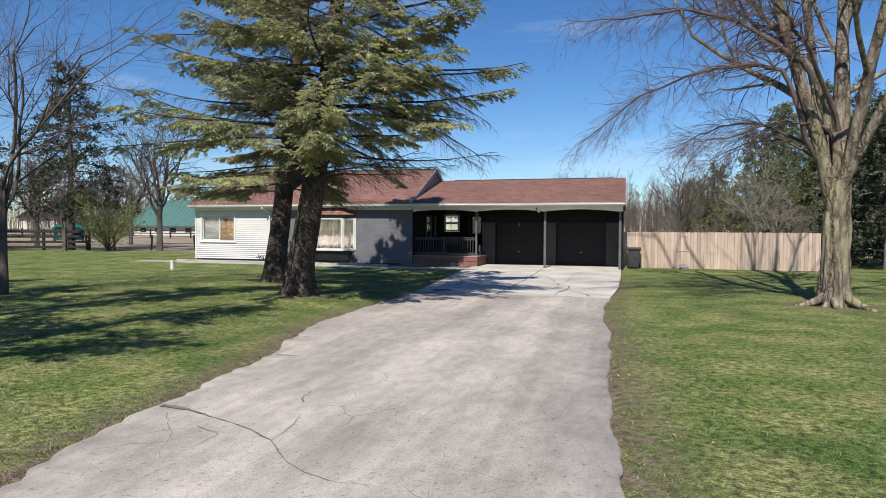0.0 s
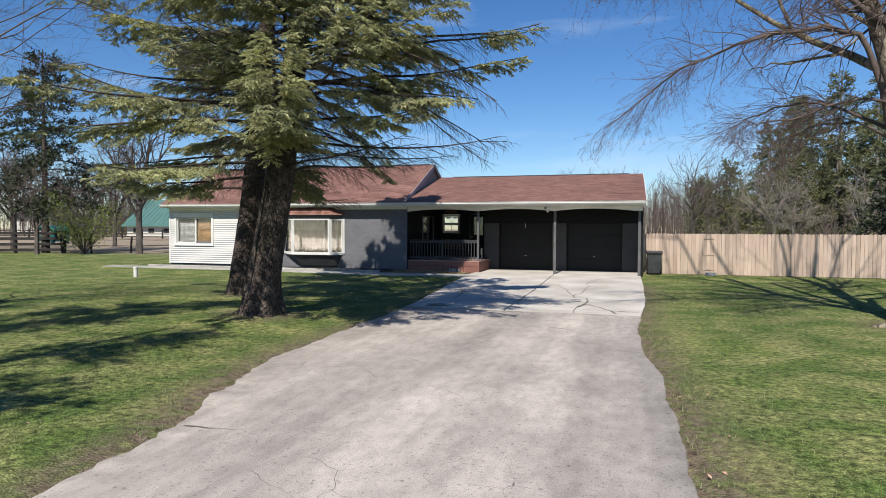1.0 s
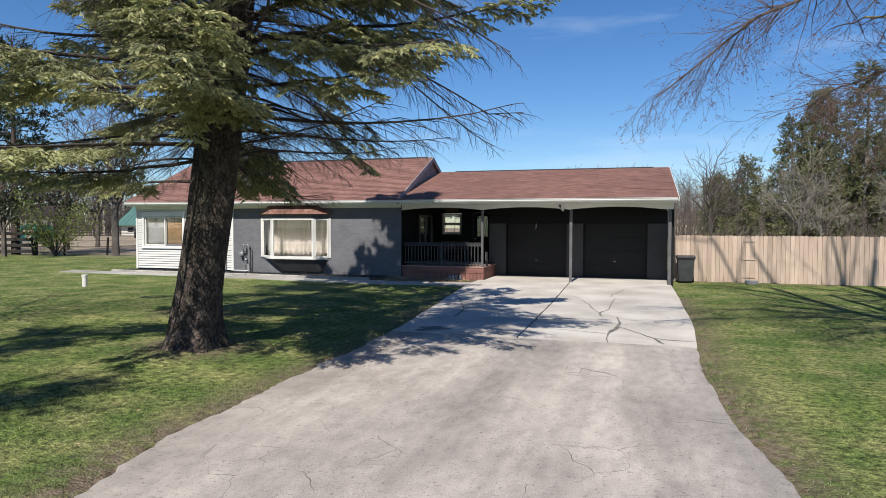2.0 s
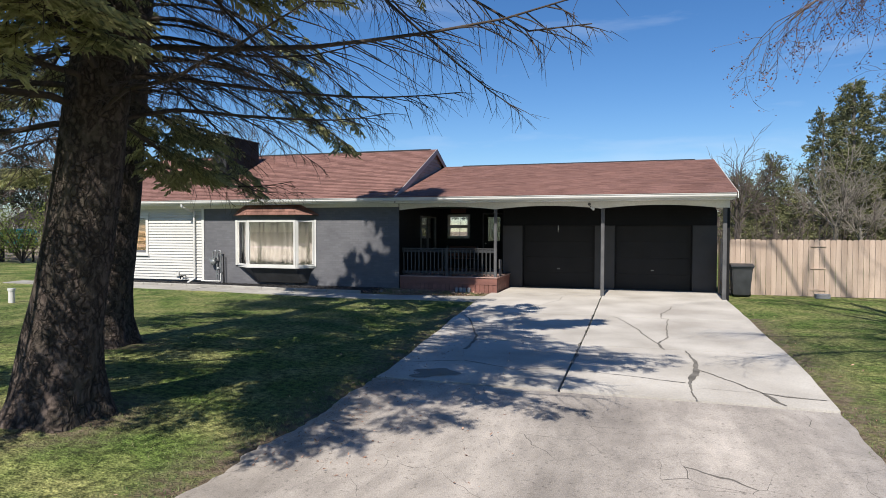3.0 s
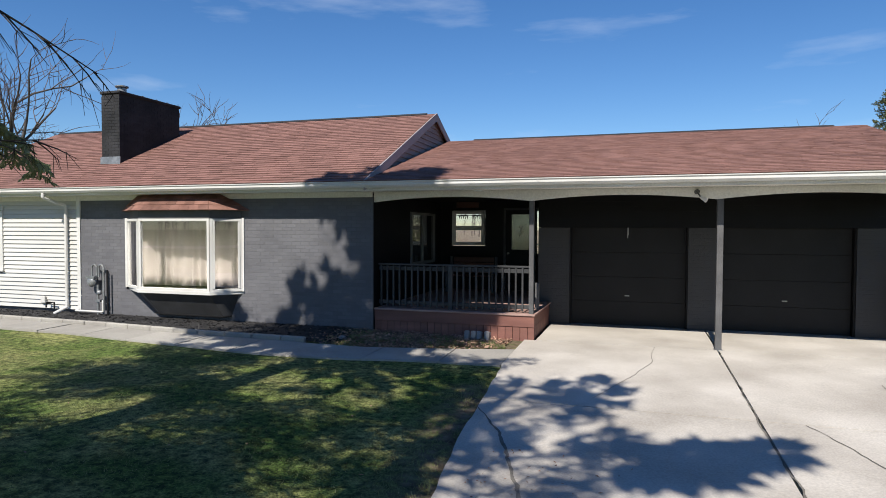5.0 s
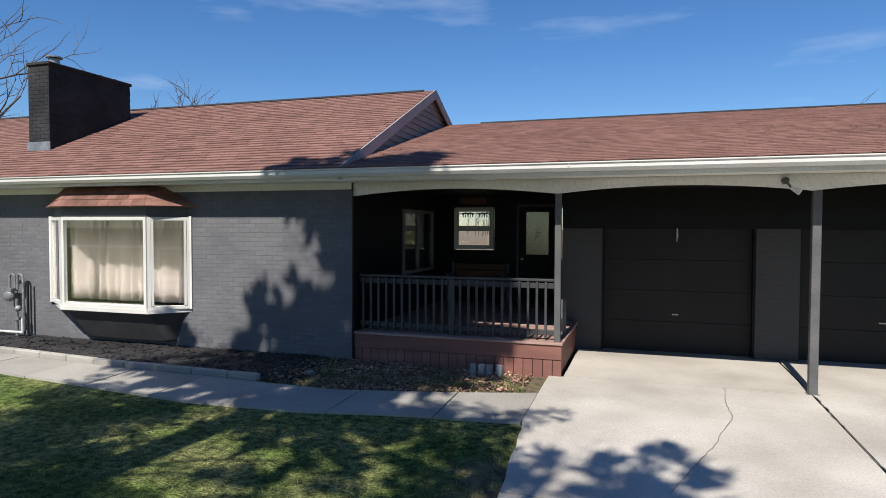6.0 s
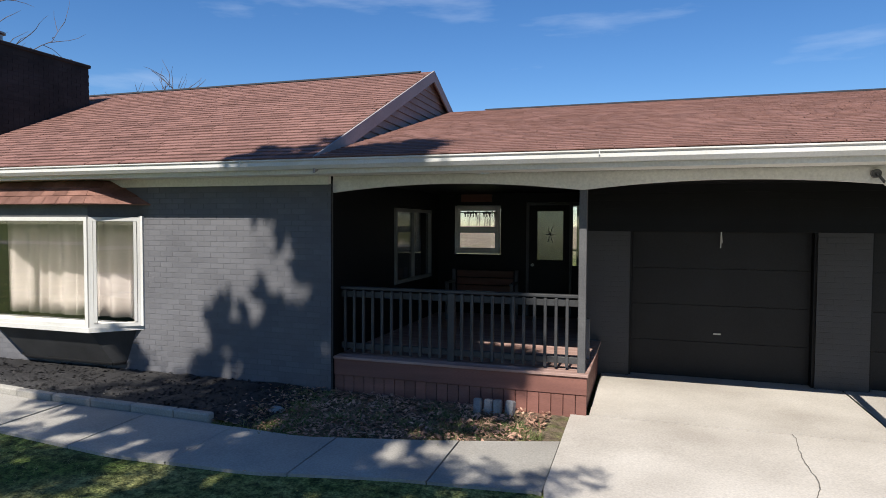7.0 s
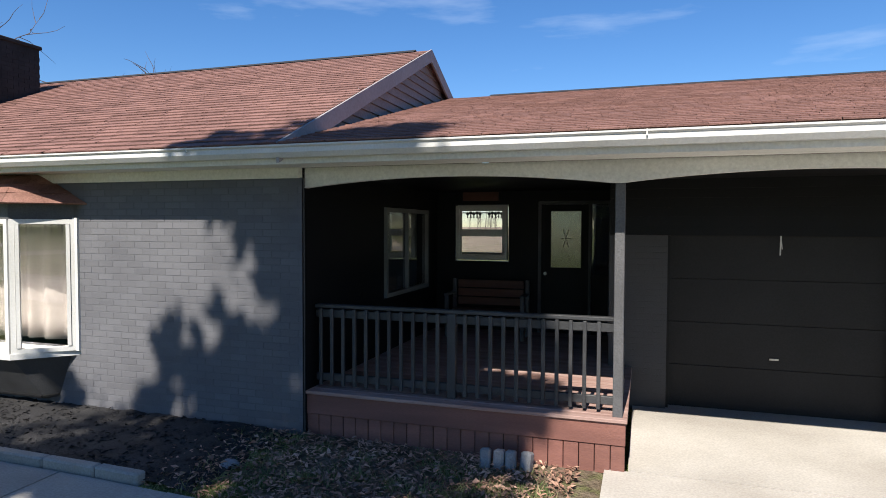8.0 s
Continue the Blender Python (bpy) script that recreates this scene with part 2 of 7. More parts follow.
M_WATER = water_material()
M_LAWN = lawn_material()
M_OBSCURE = obscure_glass()
M_GLASS = glass_material()
M_BLADE = leafy("grass_blades", (0.200, 0.222, 0.085), (0.064, 0.125, 0.030), (0.29, 0.29, 0.145), 1.3, 0.25)
M_ASPHALT = cracked("old_asphalt", (0.465, 0.418, 0.378), (0.30, 0.268, 0.243), 1.5, 0.005, 110.0, 0.9)
M_CONCRETE = surface("concrete", (0.52, 0.487, 0.445), (0.36, 0.33, 0.295), 0.8, 45.0, 0.85, 0.15, rand="object", amount=0.06, grime=0.18, spec=0.3)
M_WALKCON = surface("walk_concrete", (0.377, 0.361, 0.328), (0.279, 0.262, 0.238), 1.2, 50.0, 0.88, 0.2, rand="object", amount=0.1, grime=0.2, spec=0.3)
M_CRACK = surface("crack_filler", (0.19, 0.175, 0.155), (0.10, 0.09, 0.08), 4.0, 60.0, 0.95, 0.4)
M_MULCH = surface("dark_mulch", (0.0287, 0.0271, 0.0279), (0.0115, 0.0107, 0.0115), 3.0, 45.0, 0.85, 0.8, rand="island", amount=0.6)
M_LITTER = surface("dead_leaves", (0.46, 0.29, 0.21), (0.22, 0.115, 0.078), 3.0, 80.0, 0.8, 0.2, rand="island", amount=0.55)
M_BRICK = surface("grey_painted_brick", (0.147, 0.147, 0.160), (0.121, 0.121, 0.133), 1.5, 70.0, 0.8, 0.15, rand="object", amount=0.08, grime=0.12, spec=0.12)
M_BRICKS = surface("grey_painted_bricks", (0.147, 0.147, 0.160), (0.121, 0.121, 0.133), 1.5, 70.0, 0.8, 0.15, rand="island", amount=0.08, grime=0.12, spec=0.12)
M_MORTAR = surface("painted_mortar", (0.140, 0.141, 0.153), (0.116, 0.117, 0.129), 2.0, 90.0, 0.8, 0.2, spec=0.12)
M_CHIM = surface("chimney_brick", (0.046, 0.046, 0.050), (0.027, 0.028, 0.030), 1.8, 60.0, 0.75, 0.35, rand="island", amount=0.10, grime=0.3, spec=0.1)
M_SIDING = surface("white_siding", (0.541, 0.533, 0.512), (0.484, 0.476, 0.455), 0.8, 40.0, 0.5, 0.05, rand="object", amount=0.03, grime=0.05)
M_WHITE = surface("white_trim", (0.64, 0.631, 0.615), (0.541, 0.533, 0.508), 1.3, 50.0, 0.5, 0.08, grime=0.1)
M_BEAM = surface("grey_white_beam", (0.76, 0.745, 0.705), (0.65, 0.635, 0.595), 1.1, 35.0, 0.65, 0.15, grime=0.14)
M_RAKE = surface("mauve_grey_rake", (0.344, 0.312, 0.316), (0.279, 0.254, 0.258), 1.2, 35.0, 0.7, 0.15, grime=0.14)
M_GABLE = surface("gable_siding", (0.295, 0.246, 0.242), (0.23, 0.193, 0.189), 1.2, 35.0, 0.7, 0.15, rand="object", amount=0.05)
M_SHINGLE = surface("red_brown_shingle", (0.246, 0.134, 0.115), (0.220, 0.119, 0.102), 0.9, 55.0, 0.92, 0.5, rand="object", amount=0.17, grime=0.3, spec=0.2)
# Darker shingle colour that draws the shadow line between roof rows.
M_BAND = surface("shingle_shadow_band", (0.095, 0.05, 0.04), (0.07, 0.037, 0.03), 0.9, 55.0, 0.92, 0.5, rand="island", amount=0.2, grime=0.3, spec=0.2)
M_SHINGLES = surface("red_brown_shingles", (0.246, 0.134, 0.115), (0.220, 0.119, 0.102), 0.9, 55.0, 0.92, 0.5, rand="island", amount=0.17, grime=0.3, spec=0.2)
M_BAYROOF = surface("rust_shingles", (0.245, 0.132, 0.105), (0.16, 0.083, 0.066), 3.0, 55.0, 0.9, 0.5, rand="object", amount=0.25, grime=0.3, spec=0.2)
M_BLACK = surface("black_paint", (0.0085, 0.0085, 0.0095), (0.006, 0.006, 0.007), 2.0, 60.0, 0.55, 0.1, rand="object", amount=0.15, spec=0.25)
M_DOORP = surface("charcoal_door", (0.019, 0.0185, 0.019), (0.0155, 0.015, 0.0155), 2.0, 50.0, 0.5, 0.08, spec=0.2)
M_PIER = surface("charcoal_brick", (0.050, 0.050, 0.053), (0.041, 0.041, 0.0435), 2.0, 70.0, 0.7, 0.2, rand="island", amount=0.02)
M_POST = surface("grey_painted_post", (0.107, 0.107, 0.111), (0.0738, 0.0738, 0.0779), 3.0, 60.0, 0.6, 0.2)
M_DIMFRAME = surface("grey_window_frame", (0.20, 0.20, 0.19), (0.15, 0.15, 0.145), 2.0, 50.0, 0.6, 0.1, grime=0.1)
M_RAIL = surface("dark_painted_rail", (0.052, 0.053, 0.057), (0.034, 0.035, 0.038), 3.0, 60.0, 0.5, 0.15, rand="object", amount=0.15)
M_DECK = surface("redwood_stain", (0.254, 0.111, 0.0861), (0.176, 0.0738, 0.059), 2.0, 70.0, 0.65, 0.25, rand="object", amount=0.14, stretch=(0.4, 4, 4))
M_DECKTOP = surface("worn_deck_boards", (0.394, 0.271, 0.238), (0.271, 0.156, 0.131), 2.0, 70.0, 0.7, 0.25, rand="object", amount=0.12, stretch=(0.4, 4, 4))
M_METAL = surface("weathered_metal", (0.344, 0.353, 0.361), (0.205, 0.213, 0.221), 6.0, 60.0, 0.45, 0.1, metal=0.6)
M_BRASS = surface("dull_steel", (0.41, 0.41, 0.394), (0.287, 0.287, 0.279), 9.0, 60.0, 0.3, 0.0, metal=1.0)
M_CURTAIN = surface("cream_curtain", (0.37, 0.332, 0.31), (0.31, 0.277, 0.258), 2.0, 120.0, 0.9, 0.1, grime=0.06)
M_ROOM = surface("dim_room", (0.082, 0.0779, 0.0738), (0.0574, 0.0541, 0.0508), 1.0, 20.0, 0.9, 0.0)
M_BLIND = surface("wood_blind", (0.328, 0.205, 0.115), (0.23, 0.139, 0.0738), 3.0, 60.0, 0.55, 0.1, rand="object", amount=0.12)
M_SCREEN = surface("grey_blind", (0.295, 0.303, 0.32), (0.246, 0.254, 0.271), 3.0, 60.0, 0.7, 0.1, rand="object", amount=0.06)
M_BENCH = surface("brown_bench_wood", (0.139, 0.0533, 0.0328), (0.082, 0.0312, 0.0205), 3.0, 60.0, 0.5, 0.15, rand="object", amount=0.15, stretch=(0.4, 4, 4))
M_BIN = surface("dark_plastic", (0.0451, 0.0476, 0.0517), (0.0287, 0.0303, 0.0336), 3.0, 80.0, 0.45, 0.15)
M_PICKET = surface("pale_cedar", (0.485, 0.375, 0.305), (0.38, 0.285, 0.225), 1.5, 50.0, 0.8, 0.25, rand="object", amount=0.16, stretch=(4, 4, 0.5))
M_FENCEPOST = surface("fence_timber", (0.377, 0.271, 0.18), (0.279, 0.197, 0.131), 2.0, 50.0, 0.85, 0.3, stretch=(4, 4, 0.5))
M_DARKRAIL = surface("black_fence_rail", (0.023, 0.0197, 0.018), (0.0131, 0.0115, 0.0107), 2.0, 40.0, 0.8, 0.2)
M_STONE = surface("grey_paver", (0.295, 0.295, 0.303), (0.205, 0.205, 0.213), 6.0, 70.0, 0.85, 0.4)
M_BARK = plated_bark("spruce_bark", (0.135, 0.105, 0.092), (0.045, 0.034, 0.030), (0.014, 0.011, 0.010), (0.085, 0.072, 0.056), 16.0, 0.6, 0.2, 0.02)
M_TWIG = surface("spruce_twigs", (0.0738, 0.0558, 0.0459), (0.0369, 0.0271, 0.023), 2.0, 40.0, 0.9, 0.2)
M_NEEDLE = leafy("spruce_needles", (0.41, 0.425, 0.21), (0.125, 0.145, 0.085), (0.53, 0.52, 0.28), 0.9, 0.28)
M_MAPLE = plated_bark("maple_bark", (0.29, 0.245, 0.195), (0.125, 0.10, 0.084), (0.035, 0.028, 0.024), (0.25, 0.225, 0.13), 7.0, 0.22, 0.22)
M_MAPLETWIG = surface("maple_twigs", (0.131, 0.0984, 0.0861), (0.0738, 0.0533, 0.0492), 3.0, 40.0, 0.9, 0.1)
M_BUD = surface("red_buds", (0.164, 0.0738, 0.0574), (0.0984, 0.0451, 0.0369), 5.0, 50.0, 0.8, 0.0, rand="island", amount=0.4)
M_DARKBARK = surface("dark_bark", (0.12, 0.10, 0.088), (0.06, 0.05, 0.044), 2.0, 15.0, 0.95, 0.3)
M_GREYBARK = surface("grey_bark", (0.26, 0.23, 0.2), (0.15, 0.132, 0.114), 2.0, 15.0, 0.95, 0.3)
M_PINE = leafy("pine_needles", (0.125, 0.135, 0.058), (0.055, 0.068, 0.034), (0.19, 0.185, 0.085), 0.35, 0.15)
M_SPRUCEFAR = leafy("dark_conifer", (0.041, 0.0533, 0.0287), (0.0205, 0.0295, 0.018), (0.0738, 0.082, 0.041), 0.5, 0.1)
M_BUSH = leafy("young_leaves", (0.156, 0.205, 0.0451), (0.0902, 0.131, 0.0328), (0.271, 0.295, 0.082), 0.9, 0.3)
M_BRUSH = surface("bare_brush", (0.15, 0.118, 0.104), (0.085, 0.066, 0.058), 0.15, 2.0, 0.95, 0.0, rand="island", amount=0.35)
M_TEAL = surface("green_metal_roof", (0.075, 0.165, 0.145), (0.062, 0.138, 0.12), 0.5, 8.0, 0.5, 0.05)
M_TEALPLASTIC = surface("teal_plastic", (0.012, 0.20, 0.175), (0.009, 0.155, 0.14), 1.0, 20.0, 0.4, 0.05)
M_BARNWALL = surface("pale_barn_wall", (0.541, 0.525, 0.476), (0.459, 0.443, 0.394), 0.6, 8.0, 0.7, 0.05)
M_GREYROOF = surface("grey_roofing", (0.03, 0.03, 0.034), (0.018, 0.018, 0.02), 0.5, 6.0, 0.9, 0.1)


# ---------------------------------------------------------------- building helpers
def hook(ob, parent):
    if parent is not None:
        ob.parent = parent
        ob.matrix_parent_inverse = parent.matrix_basis.inverted()
    return ob


def part(name, bm, material, parent, label=""):
    me = bpy.data.meshes.new(name)
    bm.to_mesh(me)
    bm.free()
    me.materials.append(material)
    ob = hook(new(name, me), parent)
    if label:
        tagged(ob, label)
    return ob


def sheet(name, verts, faces, material, parent=None, smooth=False):
    """A mesh from arrays of points and of equal-sided faces."""
    verts, faces = np.asarray(verts, dtype=np.float32), np.asarray(faces, dtype=np.int32)
    me = bpy.data.meshes.new(name)
    k = faces.shape[1]
    me.vertices.add(len(verts))
    me.vertices.foreach_set("co", verts.ravel())
    me.loops.add(faces.size)
    me.loops.foreach_set("vertex_index", faces.ravel())
    me.polygons.add(len(faces))
    me.polygons.foreach_set("loop_start", np.arange(0, faces.size, k, dtype=np.int32))
    me.polygons.foreach_set("loop_total", np.full(len(faces), k, dtype=np.int32))
    me.polygons.foreach_set("use_smooth", np.full(len(faces), bool(smooth)))
    me.update(calc_edges=True)
    me.materials.append(material)
    return hook(new(name, me), parent)


def thing(name, base, label, category, group="", kind=""):
    e = new(name)
    e.empty_display_size = 0.2
    e.matrix_basis = pose(*base)
    return tagged(e, label, category, group, kind)


def box(bm, x0, x1, y0, y1, z0, z1):
    v = [bm.verts.new((x, y, z)) for z in (z0, z1) for y in (y0, y1) for x in (x0, x1)]
    for f in ((0, 2, 3, 1), (4, 5, 7, 6), (0, 1, 5, 4), (2, 6, 7, 3), (0, 4, 6, 2), (1, 3, 7, 5)):
        bm.faces.new([v[i] for i in f])
    return v


def boxes(*sizes):
    bm = bmesh.new()
    for s in sizes:
        box(bm, *s)
    return bm


def soft(x0, x1, y0, y1, z0, z1, b=0.006):
    """A block with worn, rounded edges."""
    bm = boxes((x0, x1, y0, y1, z0, z1))
    b = min(b, 0.3 * min(x1 - x0, y1 - y0, z1 - z0))
    bmesh.ops.bevel(bm, geom=bm.edges[:], offset=b, segments=1, affect="EDGES")
    return bm


def prism(points, axis, a, b):
    """A block with the outline points, drawn out along an axis from a to b."""
    bm = bmesh.new()
    put = {"x": lambda p, k: (k, p[0], p[1]), "y": lambda p, k: (p[0], k, p[1]), "z": lambda p, k: (p[0], p[1], k)}[axis]
    lo = [bm.verts.new(put(p, a)) for p in points]
    hi = [bm.verts.new(put(p, b)) for p in points]
    bm.faces.new(lo)
    bm.faces.new(hi[::-1])
    for i in range(len(points)):
        j = (i + 1) % len(points)
        bm.faces.new((lo[j], lo[i], hi[i], hi[j]))
    bmesh.ops.recalc_face_normals(bm, faces=bm.faces[:])
    return bm


def rod(bm, a, b, r, n=8, r2=None):
    a, b = Vector(a), Vector(b)
    m = (b - a).to_track_quat("Z", "Y").to_matrix().to_4x4()
    bmesh.ops.create_cone(bm, cap_ends=True, segments=n, radius1=r, radius2=r if r2 is None else r2, depth=(b - a).length,
                          matrix=Matrix.Translation((a + b) / 2) @ m)


class Wood:
    """Collects tapered tubes into one mesh."""

    def __init__(self):
        self.v, self.f, self.count = [], [], 0

    def tube(self, pts, radii, n=5):
        pts = np.asarray(pts, dtype=float)
        k = len(pts)
        d = np.gradient(pts, axis=0)
        d /= np.linalg.norm(d, axis=1)[:, None] + 1e-9
        ref = np.where(np.abs(d[:, 2:3]) > 0.9, np.array([[1.0, 0, 0]]), np.array([[0, 0, 1.0]]))
        u = np.cross(d, ref)
        u /= np.linalg.norm(u, axis=1)[:, None] + 1e-9
        w = np.cross(d, u)
        a = np.arange(n) * 2 * math.pi / n
        ring = u[:, None, :] * np.cos(a)[None, :, None] + w[:, None, :] * np.sin(a)[None, :, None]
        self.v.append((pts[:, None, :] + ring * np.asarray(radii)[:, None, None]).reshape(-1, 3))
        i, j = np.meshgrid(np.arange(k - 1), np.arange(n), indexing="ij")
        j2 = (j + 1) % n
        q = np.stack([i * n + j, i * n + j2, (i + 1) * n + j2, (i + 1) * n + j], axis=-1).reshape(-1, 4) + self.count
        self.f.append(q)
        self.count += k * n

    def make(self, name, material, parent=None):
        return sheet(name, np.concatenate(self.v), np.concatenate(self.f), material, parent, True)


def smooth01(a, b, x):
    t = np.clip((np.asarray(x, dtype=float) - a) / (b - a), 0, 1)
    return t * t * (3 - 2 * t)


def ground_z(x, y):
    mound = 0.10 * np.exp(-(np.hypot(np.asarray(x) + 7.44, np.asarray(y) - 12.85) / 1.1) ** 2) + 0.04 * np.exp(-(np.hypot(np.asarray(x) + 10.22, np.asarray(y) - 16.3) / 1.0) ** 2)
    return 0.11 * smooth01(20.5, 28.0, y) + 0.12 * smooth01(-5.5, -9.0, x) * (1 - 0.6 * smooth01(18, 26, y)) + mound


EDGE_Y = [-40, -14, -4, 1.3, 2.5, 3.3, 6.3, 7.2, 9.3, 11.7, 14.0, 16.5, 19.2, 22.0, 24.9]
LEFT_X = [-3.2, -3.2, -3.2, -3.44, -3.64, -3.75, -4.15, -4.6, -4.95, -5.02, -5.0, -5.12, -5.4, -5.7, -5.9]
RIGHT_Y = [-40, -14, -4, 2.4, 4.5, 7.2, 9.8, 12.0, 14.0, 15.7, 18.6, 23.6, 27.4]
RIGHT_X = [1.3, 1.3, 1.2, 1.08, 0.96, 0.87, 0.74, 0.66, 0.55, 0.66, 0.86, 0.92, 0.92]


def left_x(y):
    return np.interp(y, EDGE_Y, LEFT_X)


def right_x(y):
    return np.interp(y, RIGHT_Y, RIGHT_X)


def wobble(v, seed, scale=1.0):
    return noise.noise(Vector((v * scale, seed * 7.3, 1.7)))


# ---------------------------------------------------------------- ground
def build_ground():
    near_x, near_y = np.arange(-24, 13.01, 0.25), np.arange(-6, 29.01, 0.25)
    out = lambda a, b, n: a + (b - a) * (np.linspace(0, 1, n)[1:] ** 2.2)
    xs = np.concatenate([out(-24, -700, 26)[::-1], near_x, out(13, 700, 24)])
    ys = np.concatenate([out(-6, -500, 20)[::-1], near_y, out(29, 900, 30)])
    X, Y = np.meshgrid(xs, ys)
    Z = ground_z(X, Y)
    inside = (X > left_x(Y) + 0.02) & (X < right_x(Y) - 0.02) & (Y < 29.2)
    Z = np.where(inside, Z - 0.06, Z)
    for i in range(0, len(ys)):
        if -6 <= ys[i] <= 29:
            for j in range(0, len(xs)):
                if -24 <= xs[j] <= 13:
                    Z[i, j] += 0.012 * noise.noise(Vector((xs[j] * 0.7, ys[i] * 0.7, 0))) * (0 if inside[i, j] else 1)
    ny, nx = X.shape
    i, j = np.meshgrid(np.arange(ny - 1), np.arange(nx - 1), indexing="ij")
    q = np.stack([i * nx + j, i * nx + j + 1, (i + 1) * nx + j + 1, (i + 1) * nx + j], axis=-1).reshape(-1, 4)
    g = sheet("ground", np.stack([X, Y, Z], axis=-1).reshape(-1, 3), q, M_LAWN, None, True)
    tagged(g, "mown green spring lawn with pale worn patches", "lawn", kind="structure")
    gap = np.minimum(np.abs(X - left_x(Y)), np.abs(X - right_x(Y)))
    dry = np.where(Y < 24, np.clip(1.0 - gap / 0.8, 0, 1) ** 1.3, 0) * 0.9
    bed = smooth01(-9.6, -8.4, X) * (1 - smooth01(-6.1, -5.8, X)) * smooth01(25.2, 26.0, Y) * (Y < 27.6)
    dry = np.maximum(dry, bed)
    for cx, cy, r in ((-10.22, 16.3, 0.8), (-7.44, 12.85, 0.9), (6.25, 15.95, 1.1)):
        dry = np.maximum(dry, 0.9 * np.clip(1.35 - np.hypot(X - cx, Y - cy) / r, 0, 1))
    far = smooth01(33.0, 36.0, Y + 0.05 * X * (X < -24)) * (X < -22)
    far = np.maximum(far, smooth01(60, 75, Y) * (X > -22))
    for key, val in (("dry", dry), ("field", far)):
        g.data.attributes.new(key, "FLOAT", "POINT").data.foreach_set("value", val.astype(np.float32).ravel())
    return g


build_ground()


def strip_between(name, y0, y1, step, lx, rx, lift, material, label, category, cols=14, rag=0.0):
    ys = np.arange(y0, y1 + 1e-6, step)
    vs, fs = [], []
    for y in ys:
        a = lx(y) + rag * (1.5 * wobble(y, 1, 0.7) + 0.5 * wobble(y, 5, 2.1) + 0.7 * wobble(y, 2, 7.0))
        b = rx(y) + rag * (1.6 * wobble(y, 3, 0.45) + 0.5 * wobble(y, 6, 1.3) + 0.35 * wobble(y, 4, 6.0))
        row = np.linspace(a, b, cols)
        z = ground_z(row, y) + lift
        z[0] -= 0.05
        z[-1] -= 0.05
        row[1], row[-2] = a + 0.025, b - 0.025
        z[1:-1] += 0.006 * np.array([noise.noise(Vector((x * 0.9, y * 0.9, 5))) for x in row[1:-1]])
        vs += [(x, y, zz) for x, zz in zip(row, z)]
    n = len(ys)
    for i in range(n - 1):
        for j in range(cols - 1):
            fs.append((i * cols + j, i * cols + j + 1, (i + 1) * cols + j + 1, (i + 1) * cols + j))
    ob = sheet(name, vs, fs, material, None, True)
    return tagged(ob, label, category, kind="structure")


drive = strip_between("driveway", -14.0, 15.95, 0.1, left_x, right_x, 0.02, M_ASPHALT,
                      "worn pale grey asphalt driveway with ragged edges", "driveway", 16, 0.11)
road = strip_between("road", -22.0, -14.0, 1.0, lambda y: -200.0, lambda y: 200.0, 0.02, M_ASPHALT,
                     "plain asphalt country road across the drive", "road", 10)


def crack_strip(points, widths, parent, lift=0.03, seed=0, name="crack", material=None):
    """A filled crack that lies on the paving, with wandering edges."""
    pts = []
    for (a, b) in zip(points[:-1], points[1:]):
        k = max(2, int(math.hypot(b[0] - a[0], b[1] - a[1]) / 0.07))
        pts += [(a[0] + (b[0] - a[0]) * i / k, a[1] + (b[1] - a[1]) * i / k) for i in range(k)]
    pts.append(points[-1])
    n = len(pts)
    wid = np.interp(np.linspace(0, 1, n), np.linspace(0, 1, len(widths)), widths)
    vs, fs = [], []
    for i, (x, y) in enumerate(pts):
        a, b = pts[max(0, i - 1)], pts[min(n - 1, i + 1)]
        dx, dy = b[0] - a[0], b[1] - a[1]
        d = math.hypot(dx, dy) + 1e-9
        off = 0.035 * wobble(i * 0.22, seed + 11) + 0.016 * wobble(i * 1.1, seed + 17)
        h = wid[i] * 0.5 * (1 + 0.7 * wobble(i * 0.6, seed + 5))
        for s in (-1, 1):
            px, py = x - dy / d * (off + s * h), y + dx / d * (off + s * h)
            vs.append((px, py, float(ground_z(px, py)) + lift))
        if i:
            fs.append((2 * i - 2, 2 * i, 2 * i + 1, 2 * i - 1))
    return sheet(name, vs, fs, material or M_CRACK, parent)


for k, (pts, wid) in enumerate([
        ([(-3.72, 3.28), (-3.36, 3.27), (-2.93, 3.09), (-2.5, 2.93), (-2.02, 2.65), (-1.75, 2.36), (-1.35, 2.06), (-1.07, 1.95), (-0.78, 1.98)], [0.20, 0.07, 0.02, 0.02, 0.03, 0.02, 0.012, 0.010, 0.006]),
        ([(-2.02, 2.65), (-2.0, 2.91), (-2.11, 3.38)], [0.015, 0.006]),
        ([(-2.9, 2.81), (-2.57, 2.65), (-2.56, 2.33), (-2.6, 2.18)], [0.012, 0.015, 0.006]),
        ([(-3.98, 6.05), (-3.69, 6.04), (-3.31, 6.12)], [0.07, 0.02, 0.006]),
        ([(-0.29, 12.71), (0.0, 12.66), (0.3, 12.58)], [0.008, 0.018, 0.008]),
        ([(-1.33, 10.13), (-1.0, 10.17), (-0.65, 10.22)], [0.005, 0.012, 0.006])]):
    crack_strip(pts, [0.5 * w for w in wid], drive, 0.029, k)


# ---------------------------------------------------------------- house
HOUSE = thing("house", (-9.0, 30.0, 0.1), "single-storey ranch house, grey brick and white siding, brown shingle roof", "house")
FY, WZ = 27.10, 0.12
GABLE_X, LEFT_WALL, RIGHT_END = -8.99, -21.64, 1.05
EAVE_Y, EAVE_Z, RIDGE_Y, RIDGE_Z = 26.55, 3.17, 31.10, 5.25
R2_Y, R2_Z = 32.23, 4.68
